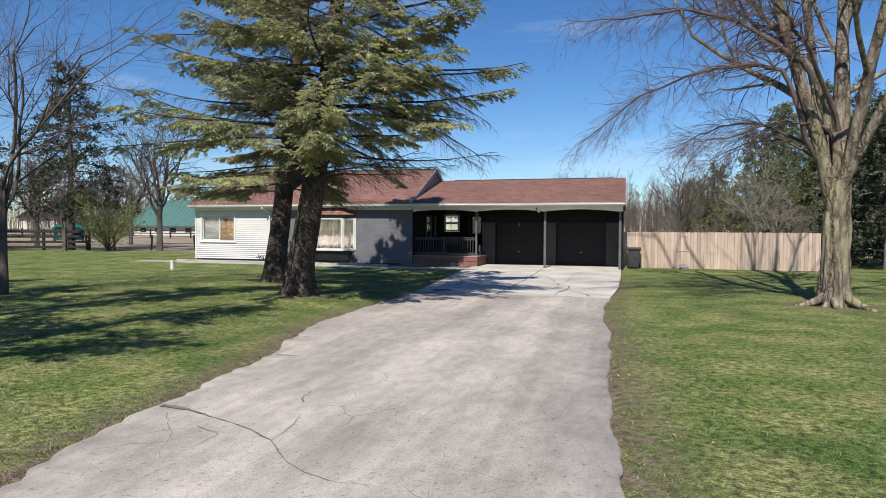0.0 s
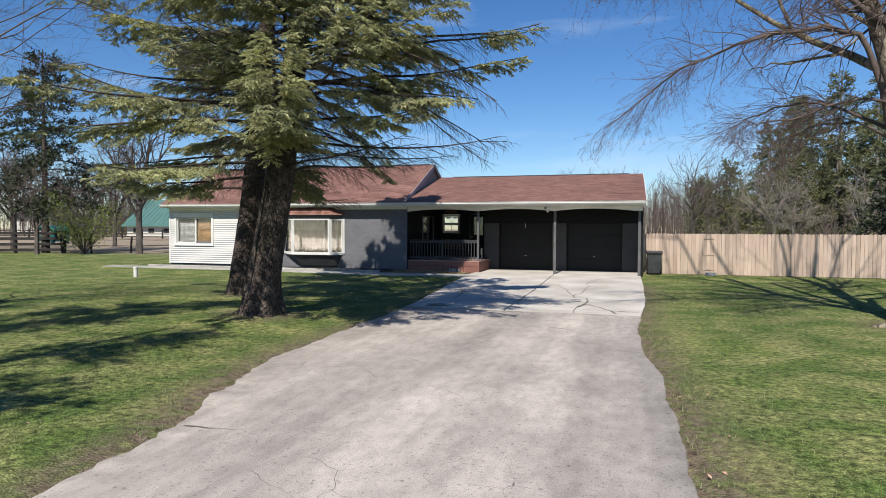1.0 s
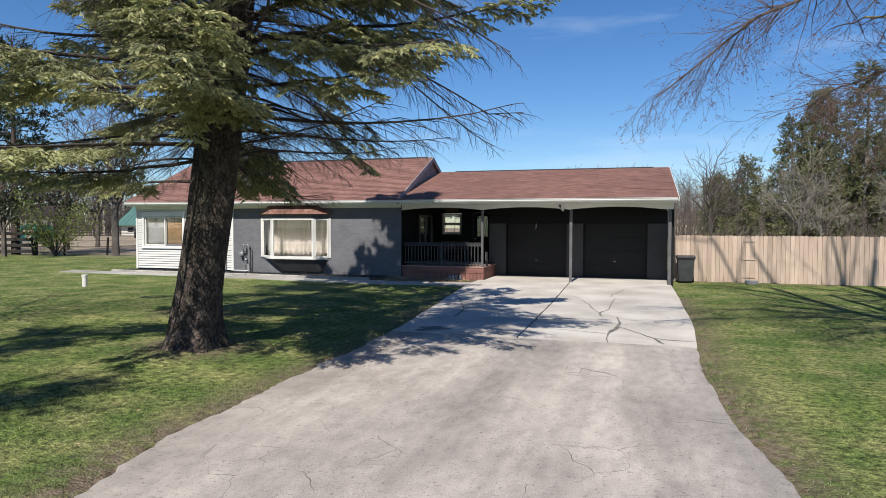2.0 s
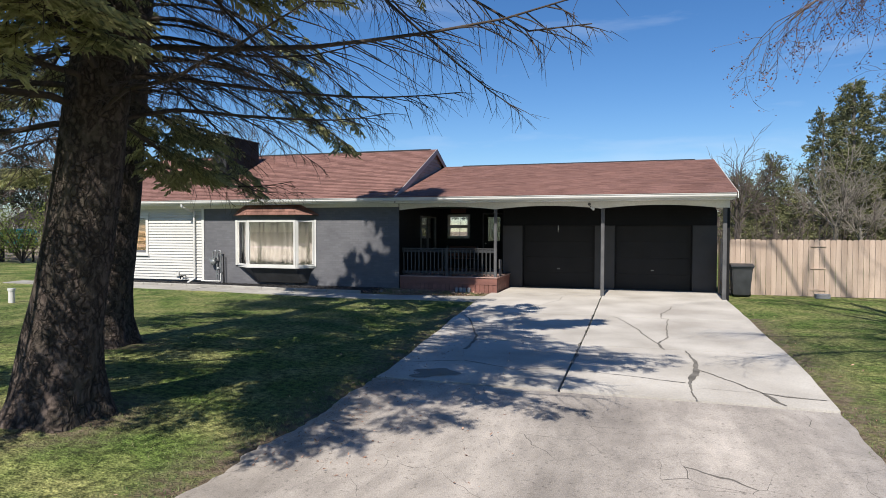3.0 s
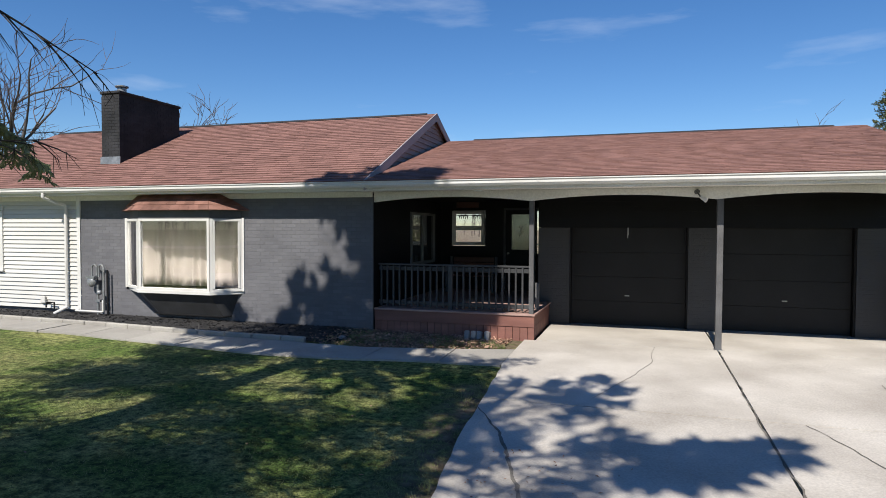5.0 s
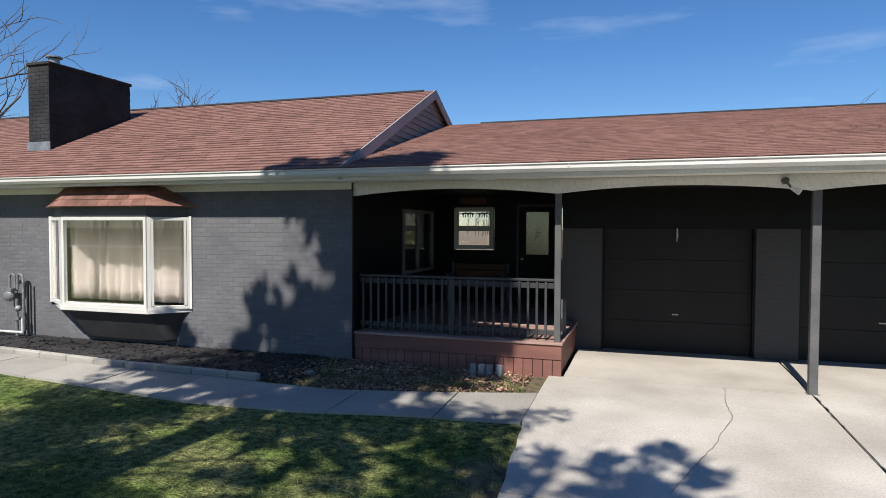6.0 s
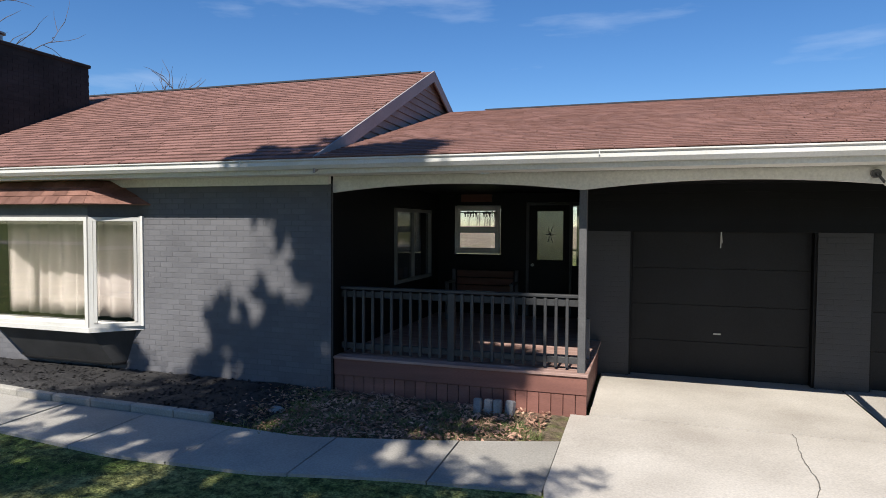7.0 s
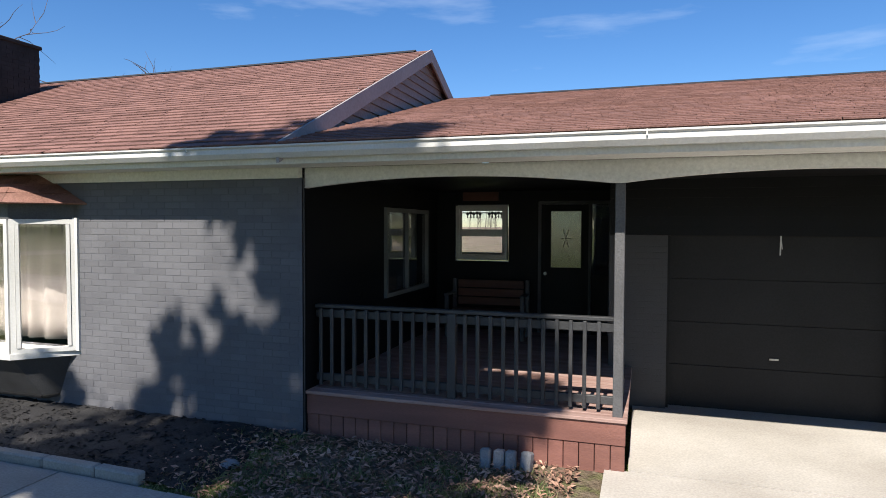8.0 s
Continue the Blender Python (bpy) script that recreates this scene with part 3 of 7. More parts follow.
BACK_Y = 35.2
PORCH_BACK = 31.60

# walls that close the house
wall = part("wall", boxes(
    (LEFT_WALL + 0.02, -21.14, FY + 0.05, FY + 0.22, WZ, 3.0), (-21.14, -19.16, FY + 0.05, FY + 0.22, WZ, 1.34),
    (-21.14, -19.16, FY + 0.05, FY + 0.22, 2.56, 3.0), (-19.16, -15.24, FY + 0.05, FY + 0.22, WZ, 3.0),
    (-15.24, -12.10, FY + 0.05, FY + 0.22, WZ, 0.86), (-15.24, -12.10, FY + 0.05, FY + 0.22, 2.42, 3.0),
    (-12.10, -9.06, FY + 0.05, FY + 0.22, WZ, 3.0),
    (LEFT_WALL + 0.02, LEFT_WALL + 0.2, FY + 0.22, BACK_Y, WZ, 3.0), (LEFT_WALL + 0.02, -10.0, BACK_Y, BACK_Y + 0.2, WZ, 3.0), (-10.0, -6.6, BACK_Y, BACK_Y + 0.2, WZ, 0.64), (-10.0, -6.6, BACK_Y, BACK_Y + 0.2, 2.90, 3.0), (-6.6, 0.9, BACK_Y, BACK_Y + 0.2, WZ, 3.0),
    (0.72, 0.9, 29.75, BACK_Y, WZ, 3.0)), M_MORTAR, HOUSE, "plain closing walls behind the cladding")
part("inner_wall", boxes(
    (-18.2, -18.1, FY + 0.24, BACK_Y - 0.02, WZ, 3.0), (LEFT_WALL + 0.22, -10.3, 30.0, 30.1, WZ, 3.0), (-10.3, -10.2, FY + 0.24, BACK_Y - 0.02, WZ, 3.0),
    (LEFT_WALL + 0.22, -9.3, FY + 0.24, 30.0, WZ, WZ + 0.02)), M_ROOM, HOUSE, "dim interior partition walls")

# white lap siding
siding_wall = part("siding_wall", boxes((LEFT_WALL, LEFT_WALL + 0.09, FY - 0.035, FY + 0.05, 0.24, 2.98)), M_WHITE, HOUSE, "white lap siding with corner boards")
part("corner_board", boxes((-16.70, -16.60, FY - 0.035, FY + 0.05, 0.24, 2.98)), M_WHITE, siding_wall)
COURSE = 0.1045
for r in range(25):
    z0 = 0.26 + r * COURSE
    z1 = min(z0 + COURSE, 2.88)
    for (a, b) in (((LEFT_WALL + 0.09, -16.70),) if z1 < 1.2 or z0 > 2.6 else ((LEFT_WALL + 0.09, -21.28), (-19.10, -16.70))):
        bm = prism([(FY - 0.026, z0 + 0.012), (FY + 0.004, z0), (FY + 0.05, z0), (FY + 0.05, z1), (FY + 0.004, z1)], "x", a, b)
        part("siding_board", bm, M_SIDING, siding_wall)
part("siding_end", boxes((LEFT_WALL - 0.0, LEFT_WALL + 0.02, FY + 0.05, BACK_Y + 0.2, 0.24, 3.0)), M_SIDING, HOUSE)

# grey painted brick
B_L, B_H, J = 0.205, 0.066, 0.010
brick_wall = part("brick_wall", boxes((-16.60, -15.27, FY + 0.0024, FY + 0.05, WZ, 2.88), (-15.27, -12.06, FY + 0.0024, FY + 0.05, WZ, 0.80),
                                      (-15.27, -12.06, FY + 0.0024, FY + 0.05, 2.46, 2.88), (-12.06, -9.035, FY + 0.0024, FY + 0.05, WZ, 2.88)),
                  M_MORTAR, HOUSE, "grey painted brick wall of the house")


def brick_mesh(length, name="brick"):
    bm = bmesh.new()
    h, d, c = B_H / 2, 0.05, 0.0012
    b = [bm.verts.new(p) for p in ((-length / 2, d, -h), (length / 2, d, -h), (length / 2, d, h), (-length / 2, d, h))]
    m = [bm.verts.new(p) for p in ((-length / 2, c, -h), (length / 2, c, -h), (length / 2, c, h), (-length / 2, c, h))]
    f = [bm.verts.new(p) for p in ((-length / 2 + c, 0, -h + c), (length / 2 - c, 0, -h + c), (length / 2 - c, 0, h - c), (-length / 2 + c, 0, h - c))]
    bm.faces.new(f)
    for i in range(4):
        j = (i + 1) % 4
        bm.faces.new((m[i], m[j], f[j], f[i]))
        bm.faces.new((b[i], b[j], m[j], m[i]))
    me = bpy.data.meshes.new(name)
    bm.to_mesh(me)
    bm.free()
    return me


def brick_courses(x0, x1, z0, z1, holes, near_x, wall_y, parent, whole, rest_material, rest_name):
    """Running bond; bricks past near_x are objects of their own, the others one joined mesh."""
    vs, fs, count, made = [], [], 0, 0
    rng = random.Random(4)
    for r in range(int((z1 - z0) / (B_H + J))):
        z = z0 + (r + 0.5) * (B_H + J)
        x = x0 - (0.5 * (B_L + J) if r % 2 else 0.0)
        while x < x1 - 0.02:
            a, b = max(x, x0), min(x + B_L, x1)
            x += B_L + J
            if b - a < 0.03:
                continue
            pieces = [(a, b)]
            for (hx0, hx1, hz0, hz1) in holes:
                if hz0 - B_H / 2 < z < hz1 + B_H / 2:
                    cut = []
                    for (p, q) in pieces:
                        if q <= hx0 or p >= hx1:
                            cut.append((p, q))
                        else:
                            cut += [(p, hx0)] if hx0 - p > 0.03 else []
                            cut += [(hx1, q)] if q - hx1 > 0.03 else []
                    pieces = cut
            for (p, q) in pieces:
                jut = rng.uniform(-0.0008, 0.0006)
                if near_x is not None and p > near_x and q - p > B_L - 0.01 and made < 300:
                    ob = hook(new("brick", whole), parent)
                    ob.matrix_world = pose((p + q) / 2, wall_y + jut, z)
                    made += 1
                    continue
                h, c, y = B_H / 2, 0.0012, wall_y + jut
                vs += [(p, y + c, z - h), (q, y + c, z - h), (q, y + c, z + h), (p, y + c, z + h),
                       (p + c, y, z - h + c), (q - c, y, z - h + c), (q - c, y, z + h - c), (p + c, y, z + h - c),
                       (p, y + 0.03, z - h), (q, y + 0.03, z - h), (q, y + 0.03, z + h), (p, y + 0.03, z + h)]
                fs += [(count + 4, count + 5, count + 6, count + 7)]
                for i in range(4):
                    j = (i + 1) % 4
                    fs += [(count + i, count + j, count + 4 + j, count + 4 + i), (count + 8 + i, count + 8 + j, count + j, count + i)]
                count += 12
    if vs:
        tagged(sheet(rest_name, vs, fs, rest_material, parent), kind="stuff")


WHOLE_BRICK = brick_mesh(B_L)
WHOLE_BRICK.materials.append(M_BRICK)

# eaves: soffit, fascia, frieze, gutter
part("soffit", boxes((LEFT_WALL - 0.1, RIGHT_END - 0.03, 26.66, FY + 0.03, 2.985, 3.01)), M_BEAM, HOUSE, "pale grey soffit under the eaves")
part("frieze", boxes((LEFT_WALL - 0.02, -9.06, FY - 0.03, FY + 0.05, 2.875, 2.984)), M_BEAM, HOUSE, "pale grey frieze board under the soffit")
part("fascia", boxes((LEFT_WALL - 0.1, RIGHT_END - 0.02, 26.63, 26.655, 2.975, 3.155)), M_BEAM, HOUSE, "pale grey fascia board")
gut = [(26.62, 3.03), (26.555, 3.03), (26.52, 3.075), (26.52, 3.12), (26.50, 3.135), (26.50, 3.15), (26.515, 3.15), (26.53, 3.135), (26.535, 3.08), (26.565, 3.045), (26.62, 3.045)]
gutter = part("gutter", prism(gut, "x", LEFT_WALL - 0.1, RIGHT_END), M_WHITE, HOUSE, "white metal gutter along the eaves")
for gx in (-10.0, -5.6):
    part("gutter_seam", boxes((gx - 0.006, gx + 0.006, 26.498, 26.54, 3.10, 3.153)), M_WHITE, gutter)
bm = bmesh.new()
for a, b in (((-17.15, 26.57, 3.03), (-17.15, 26.57, 2.93)), ((-17.15, 26.57, 2.93), (-16.98, 27.02, 2.76)), ((-16.98, 27.02, 2.76), (-16.98, 27.02, 0.33)), ((-16.98, 27.02, 0.33), (-17.05, 26.72, 0.2))):
    rod(bm, a, b, 0.038, 8)
part("downspout", bm, M_WHITE, HOUSE, "white downspout with an elbow at the foot")


# roofs
def roof_slab(x0, x1, y0, z0, y1, z1, thick=0.07):
    return prism([(y0, z0), (y1, z1), (y1, z1 - thick), (y0, z0 - thick)], "x", x0, x1)


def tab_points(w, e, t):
    """One shingle tab: a granule face, a shadow band at its head with the row's shade put in as darker colour, and the
    butt edge.
    """
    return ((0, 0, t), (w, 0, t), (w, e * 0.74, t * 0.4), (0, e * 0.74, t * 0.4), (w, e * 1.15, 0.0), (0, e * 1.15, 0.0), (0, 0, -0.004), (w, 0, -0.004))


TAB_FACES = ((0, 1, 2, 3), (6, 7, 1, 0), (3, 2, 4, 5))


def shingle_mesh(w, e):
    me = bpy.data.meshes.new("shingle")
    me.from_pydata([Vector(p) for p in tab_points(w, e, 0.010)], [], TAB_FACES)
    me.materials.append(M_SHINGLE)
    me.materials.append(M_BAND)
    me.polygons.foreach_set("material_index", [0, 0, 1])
    return me


def shingles(parent, x0, x1, y0, z0, y1, z1, near, w=0.30, e=0.145, seed=3):
    """Rows of overlapping tabs; those within near (x from, x to) are objects of their own."""
    rng = random.Random(seed)
    slope = math.atan2(z1 - z0, y1 - y0)
    length = math.hypot(z1 - z0, y1 - y0)
    me = shingle_mesh(w - 0.006, e)
    tilt = pose(0, 0, 0, math.degrees(slope), 0, 0)
    vs, fs, count, made = [], [], 0, 0
    for r in range(int(length / e)):
        s = r * e
        cx = x0 - rng.uniform(0, w)
        while cx < x1:
            a, b = max(cx, x0), min(cx + w - 0.006, x1)
            cx += w
            if b - a < 0.04:
                continue
            j = rng.uniform(-0.012, 0.012)
            base = Vector((a, y0 + (s + j) * math.cos(slope), z0 + (s + j) * math.sin(slope) + 0.006))
            if near[0] < a < near[1] and b - a > w - 0.02 and made < 300:
                ob = hook(new("shingle", me), parent)
                ob.matrix_world = Matrix.Translation(base) @ tilt
                made += 1
                continue
            for p in tab_points(b - a, e, 0.010 + rng.uniform(-0.003, 0.004)):
                vs.append(base + tilt @ Vector(p))
            fs += [tuple(count + i for i in f) for f in TAB_FACES]
            count += 8
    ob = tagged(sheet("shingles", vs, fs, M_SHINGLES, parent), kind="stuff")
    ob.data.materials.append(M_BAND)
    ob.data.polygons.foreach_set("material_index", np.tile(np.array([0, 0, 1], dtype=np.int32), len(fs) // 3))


roof = part("roof", roof_slab(LEFT_WALL - 0.1, GABLE_X, EAVE_Y, EAVE_Z, RIDGE_Y, RIDGE_Z), M_SHINGLES, HOUSE, "red-brown asphalt shingle roof")
part("roof_back", roof_slab(LEFT_WALL - 0.1, GABLE_X, 2 * RIDGE_Y - EAVE_Y, EAVE_Z, RIDGE_Y, RIDGE_Z), M_SHINGLES, HOUSE)
ridge_cap = part("ridge_cap", prism([(RIDGE_Y - 0.13, RIDGE_Z - 0.035), (RIDGE_Y, RIDGE_Z + 0.03), (RIDGE_Y + 0.13, RIDGE_Z - 0.035), (RIDGE_Y, RIDGE_Z + 0.012)], "x", LEFT_WALL - 0.1, GABLE_X - 0.25),
                 M_GREYROOF, HOUSE, "dark ridge vent along the roof")
roof2 = part("carport_roof", roof_slab(GABLE_X, RIGHT_END + 0.03, EAVE_Y, EAVE_Z, R2_Y, R2_Z), M_SHINGLES, HOUSE, "lower red-brown shingle roof over the carport")
part("carport_roof_back", roof_slab(GABLE_X, RIGHT_END + 0.03, 2 * R2_Y - EAVE_Y, EAVE_Z, R2_Y, R2_Z), M_SHINGLES, HOUSE)
part("carport_ridge_cap", prism([(R2_Y - 0.13, R2_Z - 0.02), (R2_Y, R2_Z + 0.03), (R2_Y + 0.13, R2_Z - 0.02), (R2_Y, R2_Z + 0.012)], "x", GABLE_X + 0.75, RIGHT_END - 0.6),
     M_GREYROOF, HOUSE, "dark ridge vent along the lower roof")
SL1 = (RIDGE_Z - EAVE_Z) / (RIDGE_Y - EAVE_Y)
SL2 = (R2_Z - EAVE_Z) / (R2_Y - EAVE_Y)
# gable end over the lower roof, with its rake boards
gable = part("gable", prism([(EAVE_Y + 0.3, 3.0), (RIDGE_Y, RIDGE_Z - 0.10), (2 * RIDGE_Y - EAVE_Y - 0.3, 3.0)], "x", GABLE_X - 0.16, GABLE_X - 0.10), M_GABLE, HOUSE, "mauve-grey lap siding of the gable end")
for r in range(16):
    z0 = 3.25 + r * 0.125
    ya, yb = EAVE_Y + (z0 - EAVE_Z + 0.10) / SL1, 2 * RIDGE_Y - EAVE_Y - (z0 - EAVE_Z + 0.10) / SL1
    if yb - ya > 0.3:
        part("gable_board", prism([(GABLE_X - 0.10, z0), (GABLE_X - 0.072, z0), (GABLE_X - 0.098, z0 + 0.125), (GABLE_X - 0.10, z0 + 0.125)], "y", ya, yb), M_GABLE, gable)
for (ya, za, yb, zb) in ((EAVE_Y, EAVE_Z, RIDGE_Y, RIDGE_Z), (2 * RIDGE_Y - EAVE_Y, EAVE_Z, RIDGE_Y, RIDGE_Z)):
    part("rake_board", prism([(ya, za + 0.012), (yb, zb + 0.012), (yb, zb - 0.19), (ya, za - 0.19)], "x", GABLE_X + 0.002, GABLE_X + 0.03), M_RAKE, HOUSE, "mauve-grey rake board of the gable")
part("left_gable", prism([(EAVE_Y + 0.3, 3.0), (RIDGE_Y, RIDGE_Z - 0.10), (2 * RIDGE_Y - EAVE_Y - 0.3, 3.0)], "x", LEFT_WALL, LEFT_WALL + 0.06), M_SIDING, HOUSE)
part("right_gable", prism([(EAVE_Y + 0.5, 3.0), (R2_Y, R2_Z - 0.10), (2 * R2_Y - EAVE_Y - 0.3, 3.0)], "x", 0.80, 0.88), M_SIDING, HOUSE)
for (ya, za, yb, zb) in ((EAVE_Y, EAVE_Z, R2_Y, R2_Z), (2 * R2_Y - EAVE_Y, EAVE_Z, R2_Y, R2_Z)):
    part("rake_board", prism([(ya, za - 0.002), (yb, zb - 0.002), (yb, zb - 0.16), (ya, za - 0.16)], "x", RIGHT_END + 0.032, RIGHT_END + 0.055), M_WHITE, HOUSE)

# chimney
CH = (-16.86, -16.30, 28.0, 30.15)
CH_TOP = 5.60
chimney = part("chimney", boxes((CH[0] + 0.005, CH[1] - 0.005, CH[2] + 0.005, CH[3] - 0.005, 3.4, CH_TOP - 0.01)), M_CHIM, HOUSE, "dark grey painted brick chimney, long and narrow")
vs, fs, cnt = [], [], 0
rngc = random.Random(8)
for r in range(int((CH_TOP - 3.55) / 0.076)):
    z0 = 3.56 + r * 0.076
    bits = []
    x = CH[0] - (0.1 if r % 2 else 0)
    while x < CH[1]:
        bits.append((max(x, CH[0]), min(x + 0.2, CH[1]), CH[2], CH[2] + 0.05))
        x += 0.21
    y = CH[2] + 0.052 - (0.1 if r % 2 == 0 else 0)
    while y < CH[3]:
        a, b = max(y, CH[2] + 0.052), min(y + 0.2, CH[3])
        if b - a > 0.03:
            bits += [(CH[1] - 0.05, CH[1], a, b), (CH[0], CH[0] + 0.05, a, b)]
        y += 0.21
    for (x0, x1, y0, y1) in bits:
        if x1 - x0 < 0.02:
            continue
        o = rngc.uniform(-0.0008, 0.0008)
        z1 = z0 + 0.066
        c8 = [(x0, y0, z0), (x1 + o, y0, z0), (x1 + o, y1, z0), (x0 - o, y1, z0), (x0, y0, z1), (x1 + o, y0, z1), (x1 + o, y1, z1), (x0 - o, y1, z1)]
        vs += c8
        fs += [tuple(cnt + i for i in f) for f in ((3, 2, 1, 0), (4, 5, 6, 7), (0, 1, 5, 4), (1, 2, 6, 5), (2, 3, 7, 6), (3, 0, 4, 7))]
        cnt += 8
tagged(sheet("chimney_bricks", vs, fs, M_CHIM, chimney), kind="stuff")
part("crown", soft(CH[0] - 0.03, CH[1] + 0.03, CH[2] - 0.03, CH[3] + 0.04, CH_TOP - 0.01, CH_TOP + 0.06, 0.015), M_CHIM, chimney, "mortar cap, chipped and sloping")
part("flashing", prism([(CH[2] - 0.03, EAVE_Z + SL1 * (CH[2] - 0.03 - EAVE_Y) + 0.01), (CH[2] - 0.004, EAVE_Z + SL1 * (CH[2] - 0.03 - EAVE_Y) + 0.01), (CH[2] - 0.004, 4.02), (CH[2] - 0.02, 4.02)], "x", CH[0] - 0.03, CH[1] + 0.03), M_METAL, chimney, "grey metal flashing")
bm = bmesh.new()
rod(bm, (-16.55, 28.35, CH_TOP + 0.05), (-16.55, 28.35, CH_TOP + 0.2), 0.11, 14)
rod(bm, (-16.55, 28.35, CH_TOP + 0.22), (-16.55, 28.35, CH_TOP + 0.25), 0.16, 14)
rod(bm, (-16.55, 28.35, CH_TOP + 0.19), (-16.55, 28.35, CH_TOP + 0.23), 0.03, 6)
part("flue_cap", bm, M_METAL, chimney, "bright metal flue cap")
for y in (29.0, 29.5, 29.9):
    bm = bmesh.new()
    bmesh.ops.create_icosphere(bm, subdivisions=1, radius=0.07, matrix=pose(-16.5, y, CH_TOP + 0.07))
    part("mortar_lump", bm, M_CHIM, chimney)

# scalloped carport beam
CUSPS = [-9.07, -5.84, -2.58, 0.66]
def beam_low(x):
    for a, b in zip(CUSPS[:-1], CUSPS[1:]):
        if a <= x <= b:
            s = (x - a) / (b - a)
            return 2.768 + 0.100 * math.sin(math.pi * s) ** 0.85
    return 2.768
outline = [(x, beam_low(x)) for x in np.linspace(-9.05, 0.97, 97)]
outline += [(0.97, 2.985), (-9.05, 2.985)]
part("beam", prism(outline, "y", 27.16, 27.24), M_BEAM, HOUSE, "pale grey carport beam with a scalloped lower edge")
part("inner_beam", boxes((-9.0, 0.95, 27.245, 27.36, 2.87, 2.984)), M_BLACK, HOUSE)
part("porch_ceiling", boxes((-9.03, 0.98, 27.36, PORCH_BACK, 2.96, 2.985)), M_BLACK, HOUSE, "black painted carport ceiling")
part("end_beam", boxes((0.86, 0.97, 27.25, 29.4, 2.78, 2.955)), M_BEAM, HOUSE)
post_a = part("post", soft(-5.865, -5.775, 27.205, 27.295, 0.60, 2.90), M_POST, HOUSE, "grey painted square porch post")
post_b = part("post", soft(-2.58, -2.475, 27.205, 27.31, 0.06, 2.90), M_POST, HOUSE, "grey painted square carport post")
post_c = part("post", soft(0.80, 0.91, 27.205, 27.315, 0.04, 2.90), M_POST, HOUSE, "grey painted square carport post")
part("post_brace", soft(0.90, 1.00, 27.325, 27.43, 0.04, 2.90), M_BLACK, HOUSE, "dark second post behind the corner post")
part("post_base", boxes((-2.60, -2.455, 27.185, 27.33, 0.05, 0.14)), M_METAL, HOUSE)

# garage front under the carport
GY = 29.40
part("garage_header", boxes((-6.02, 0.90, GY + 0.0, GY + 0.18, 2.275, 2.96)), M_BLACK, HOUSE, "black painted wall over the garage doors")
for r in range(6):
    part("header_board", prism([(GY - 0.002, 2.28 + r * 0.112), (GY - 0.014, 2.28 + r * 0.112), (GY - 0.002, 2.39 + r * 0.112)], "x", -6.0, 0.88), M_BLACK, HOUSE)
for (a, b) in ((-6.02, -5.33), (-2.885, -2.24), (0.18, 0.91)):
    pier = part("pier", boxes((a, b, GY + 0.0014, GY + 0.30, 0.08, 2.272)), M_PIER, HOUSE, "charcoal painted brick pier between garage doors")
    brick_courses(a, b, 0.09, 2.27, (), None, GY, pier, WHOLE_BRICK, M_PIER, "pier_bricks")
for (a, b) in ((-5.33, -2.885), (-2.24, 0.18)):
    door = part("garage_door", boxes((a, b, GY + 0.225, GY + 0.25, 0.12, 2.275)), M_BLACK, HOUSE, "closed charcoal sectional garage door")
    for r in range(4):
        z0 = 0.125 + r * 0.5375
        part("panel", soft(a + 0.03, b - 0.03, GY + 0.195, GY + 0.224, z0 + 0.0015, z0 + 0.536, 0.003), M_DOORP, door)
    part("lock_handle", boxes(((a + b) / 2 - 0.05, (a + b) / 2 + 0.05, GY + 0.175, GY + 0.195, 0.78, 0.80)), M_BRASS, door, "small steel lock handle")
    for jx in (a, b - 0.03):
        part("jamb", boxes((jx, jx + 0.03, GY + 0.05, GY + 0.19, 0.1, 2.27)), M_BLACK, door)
part("garage_floor", boxes((-6.0, 0.9, GY + 0.02, BACK_Y, 0.05, 0.118)), M_CONCRETE, HOUSE)

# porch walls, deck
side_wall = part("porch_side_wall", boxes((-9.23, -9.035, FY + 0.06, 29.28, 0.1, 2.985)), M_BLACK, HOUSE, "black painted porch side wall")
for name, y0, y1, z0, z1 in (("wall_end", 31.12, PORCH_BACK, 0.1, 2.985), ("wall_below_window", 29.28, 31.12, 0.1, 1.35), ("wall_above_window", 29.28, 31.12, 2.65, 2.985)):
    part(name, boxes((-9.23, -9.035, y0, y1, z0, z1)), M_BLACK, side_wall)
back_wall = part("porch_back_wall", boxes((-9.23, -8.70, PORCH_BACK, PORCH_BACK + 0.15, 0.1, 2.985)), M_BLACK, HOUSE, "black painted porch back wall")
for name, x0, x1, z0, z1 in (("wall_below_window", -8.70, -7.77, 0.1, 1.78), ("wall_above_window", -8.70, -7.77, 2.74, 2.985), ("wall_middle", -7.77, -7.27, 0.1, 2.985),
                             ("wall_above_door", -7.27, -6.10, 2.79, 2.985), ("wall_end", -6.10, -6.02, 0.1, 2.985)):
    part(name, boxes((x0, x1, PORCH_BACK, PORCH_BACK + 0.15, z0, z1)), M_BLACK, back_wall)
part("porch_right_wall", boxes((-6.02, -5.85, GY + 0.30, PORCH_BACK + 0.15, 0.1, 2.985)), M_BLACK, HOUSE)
deck = part("porch_deck", boxes((-9.0, -5.80, 27.22, PORCH_BACK, 0.45, 0.585)), M_DECK, HOUSE, "raised red-brown porch deck")
y = 27.125
while y < PORCH_BACK - 0.1:
    part("deck_board", soft(-9.02, -5.73, y, y + 0.138, 0.587, 0.622, 0.005), M_DECKTOP, deck)
    y += 0.145
part("deck_fascia", soft(-9.02, -5.745, 27.15, 27.188, 0.372, 0.586), M_DECK, deck, "red-brown rim board")
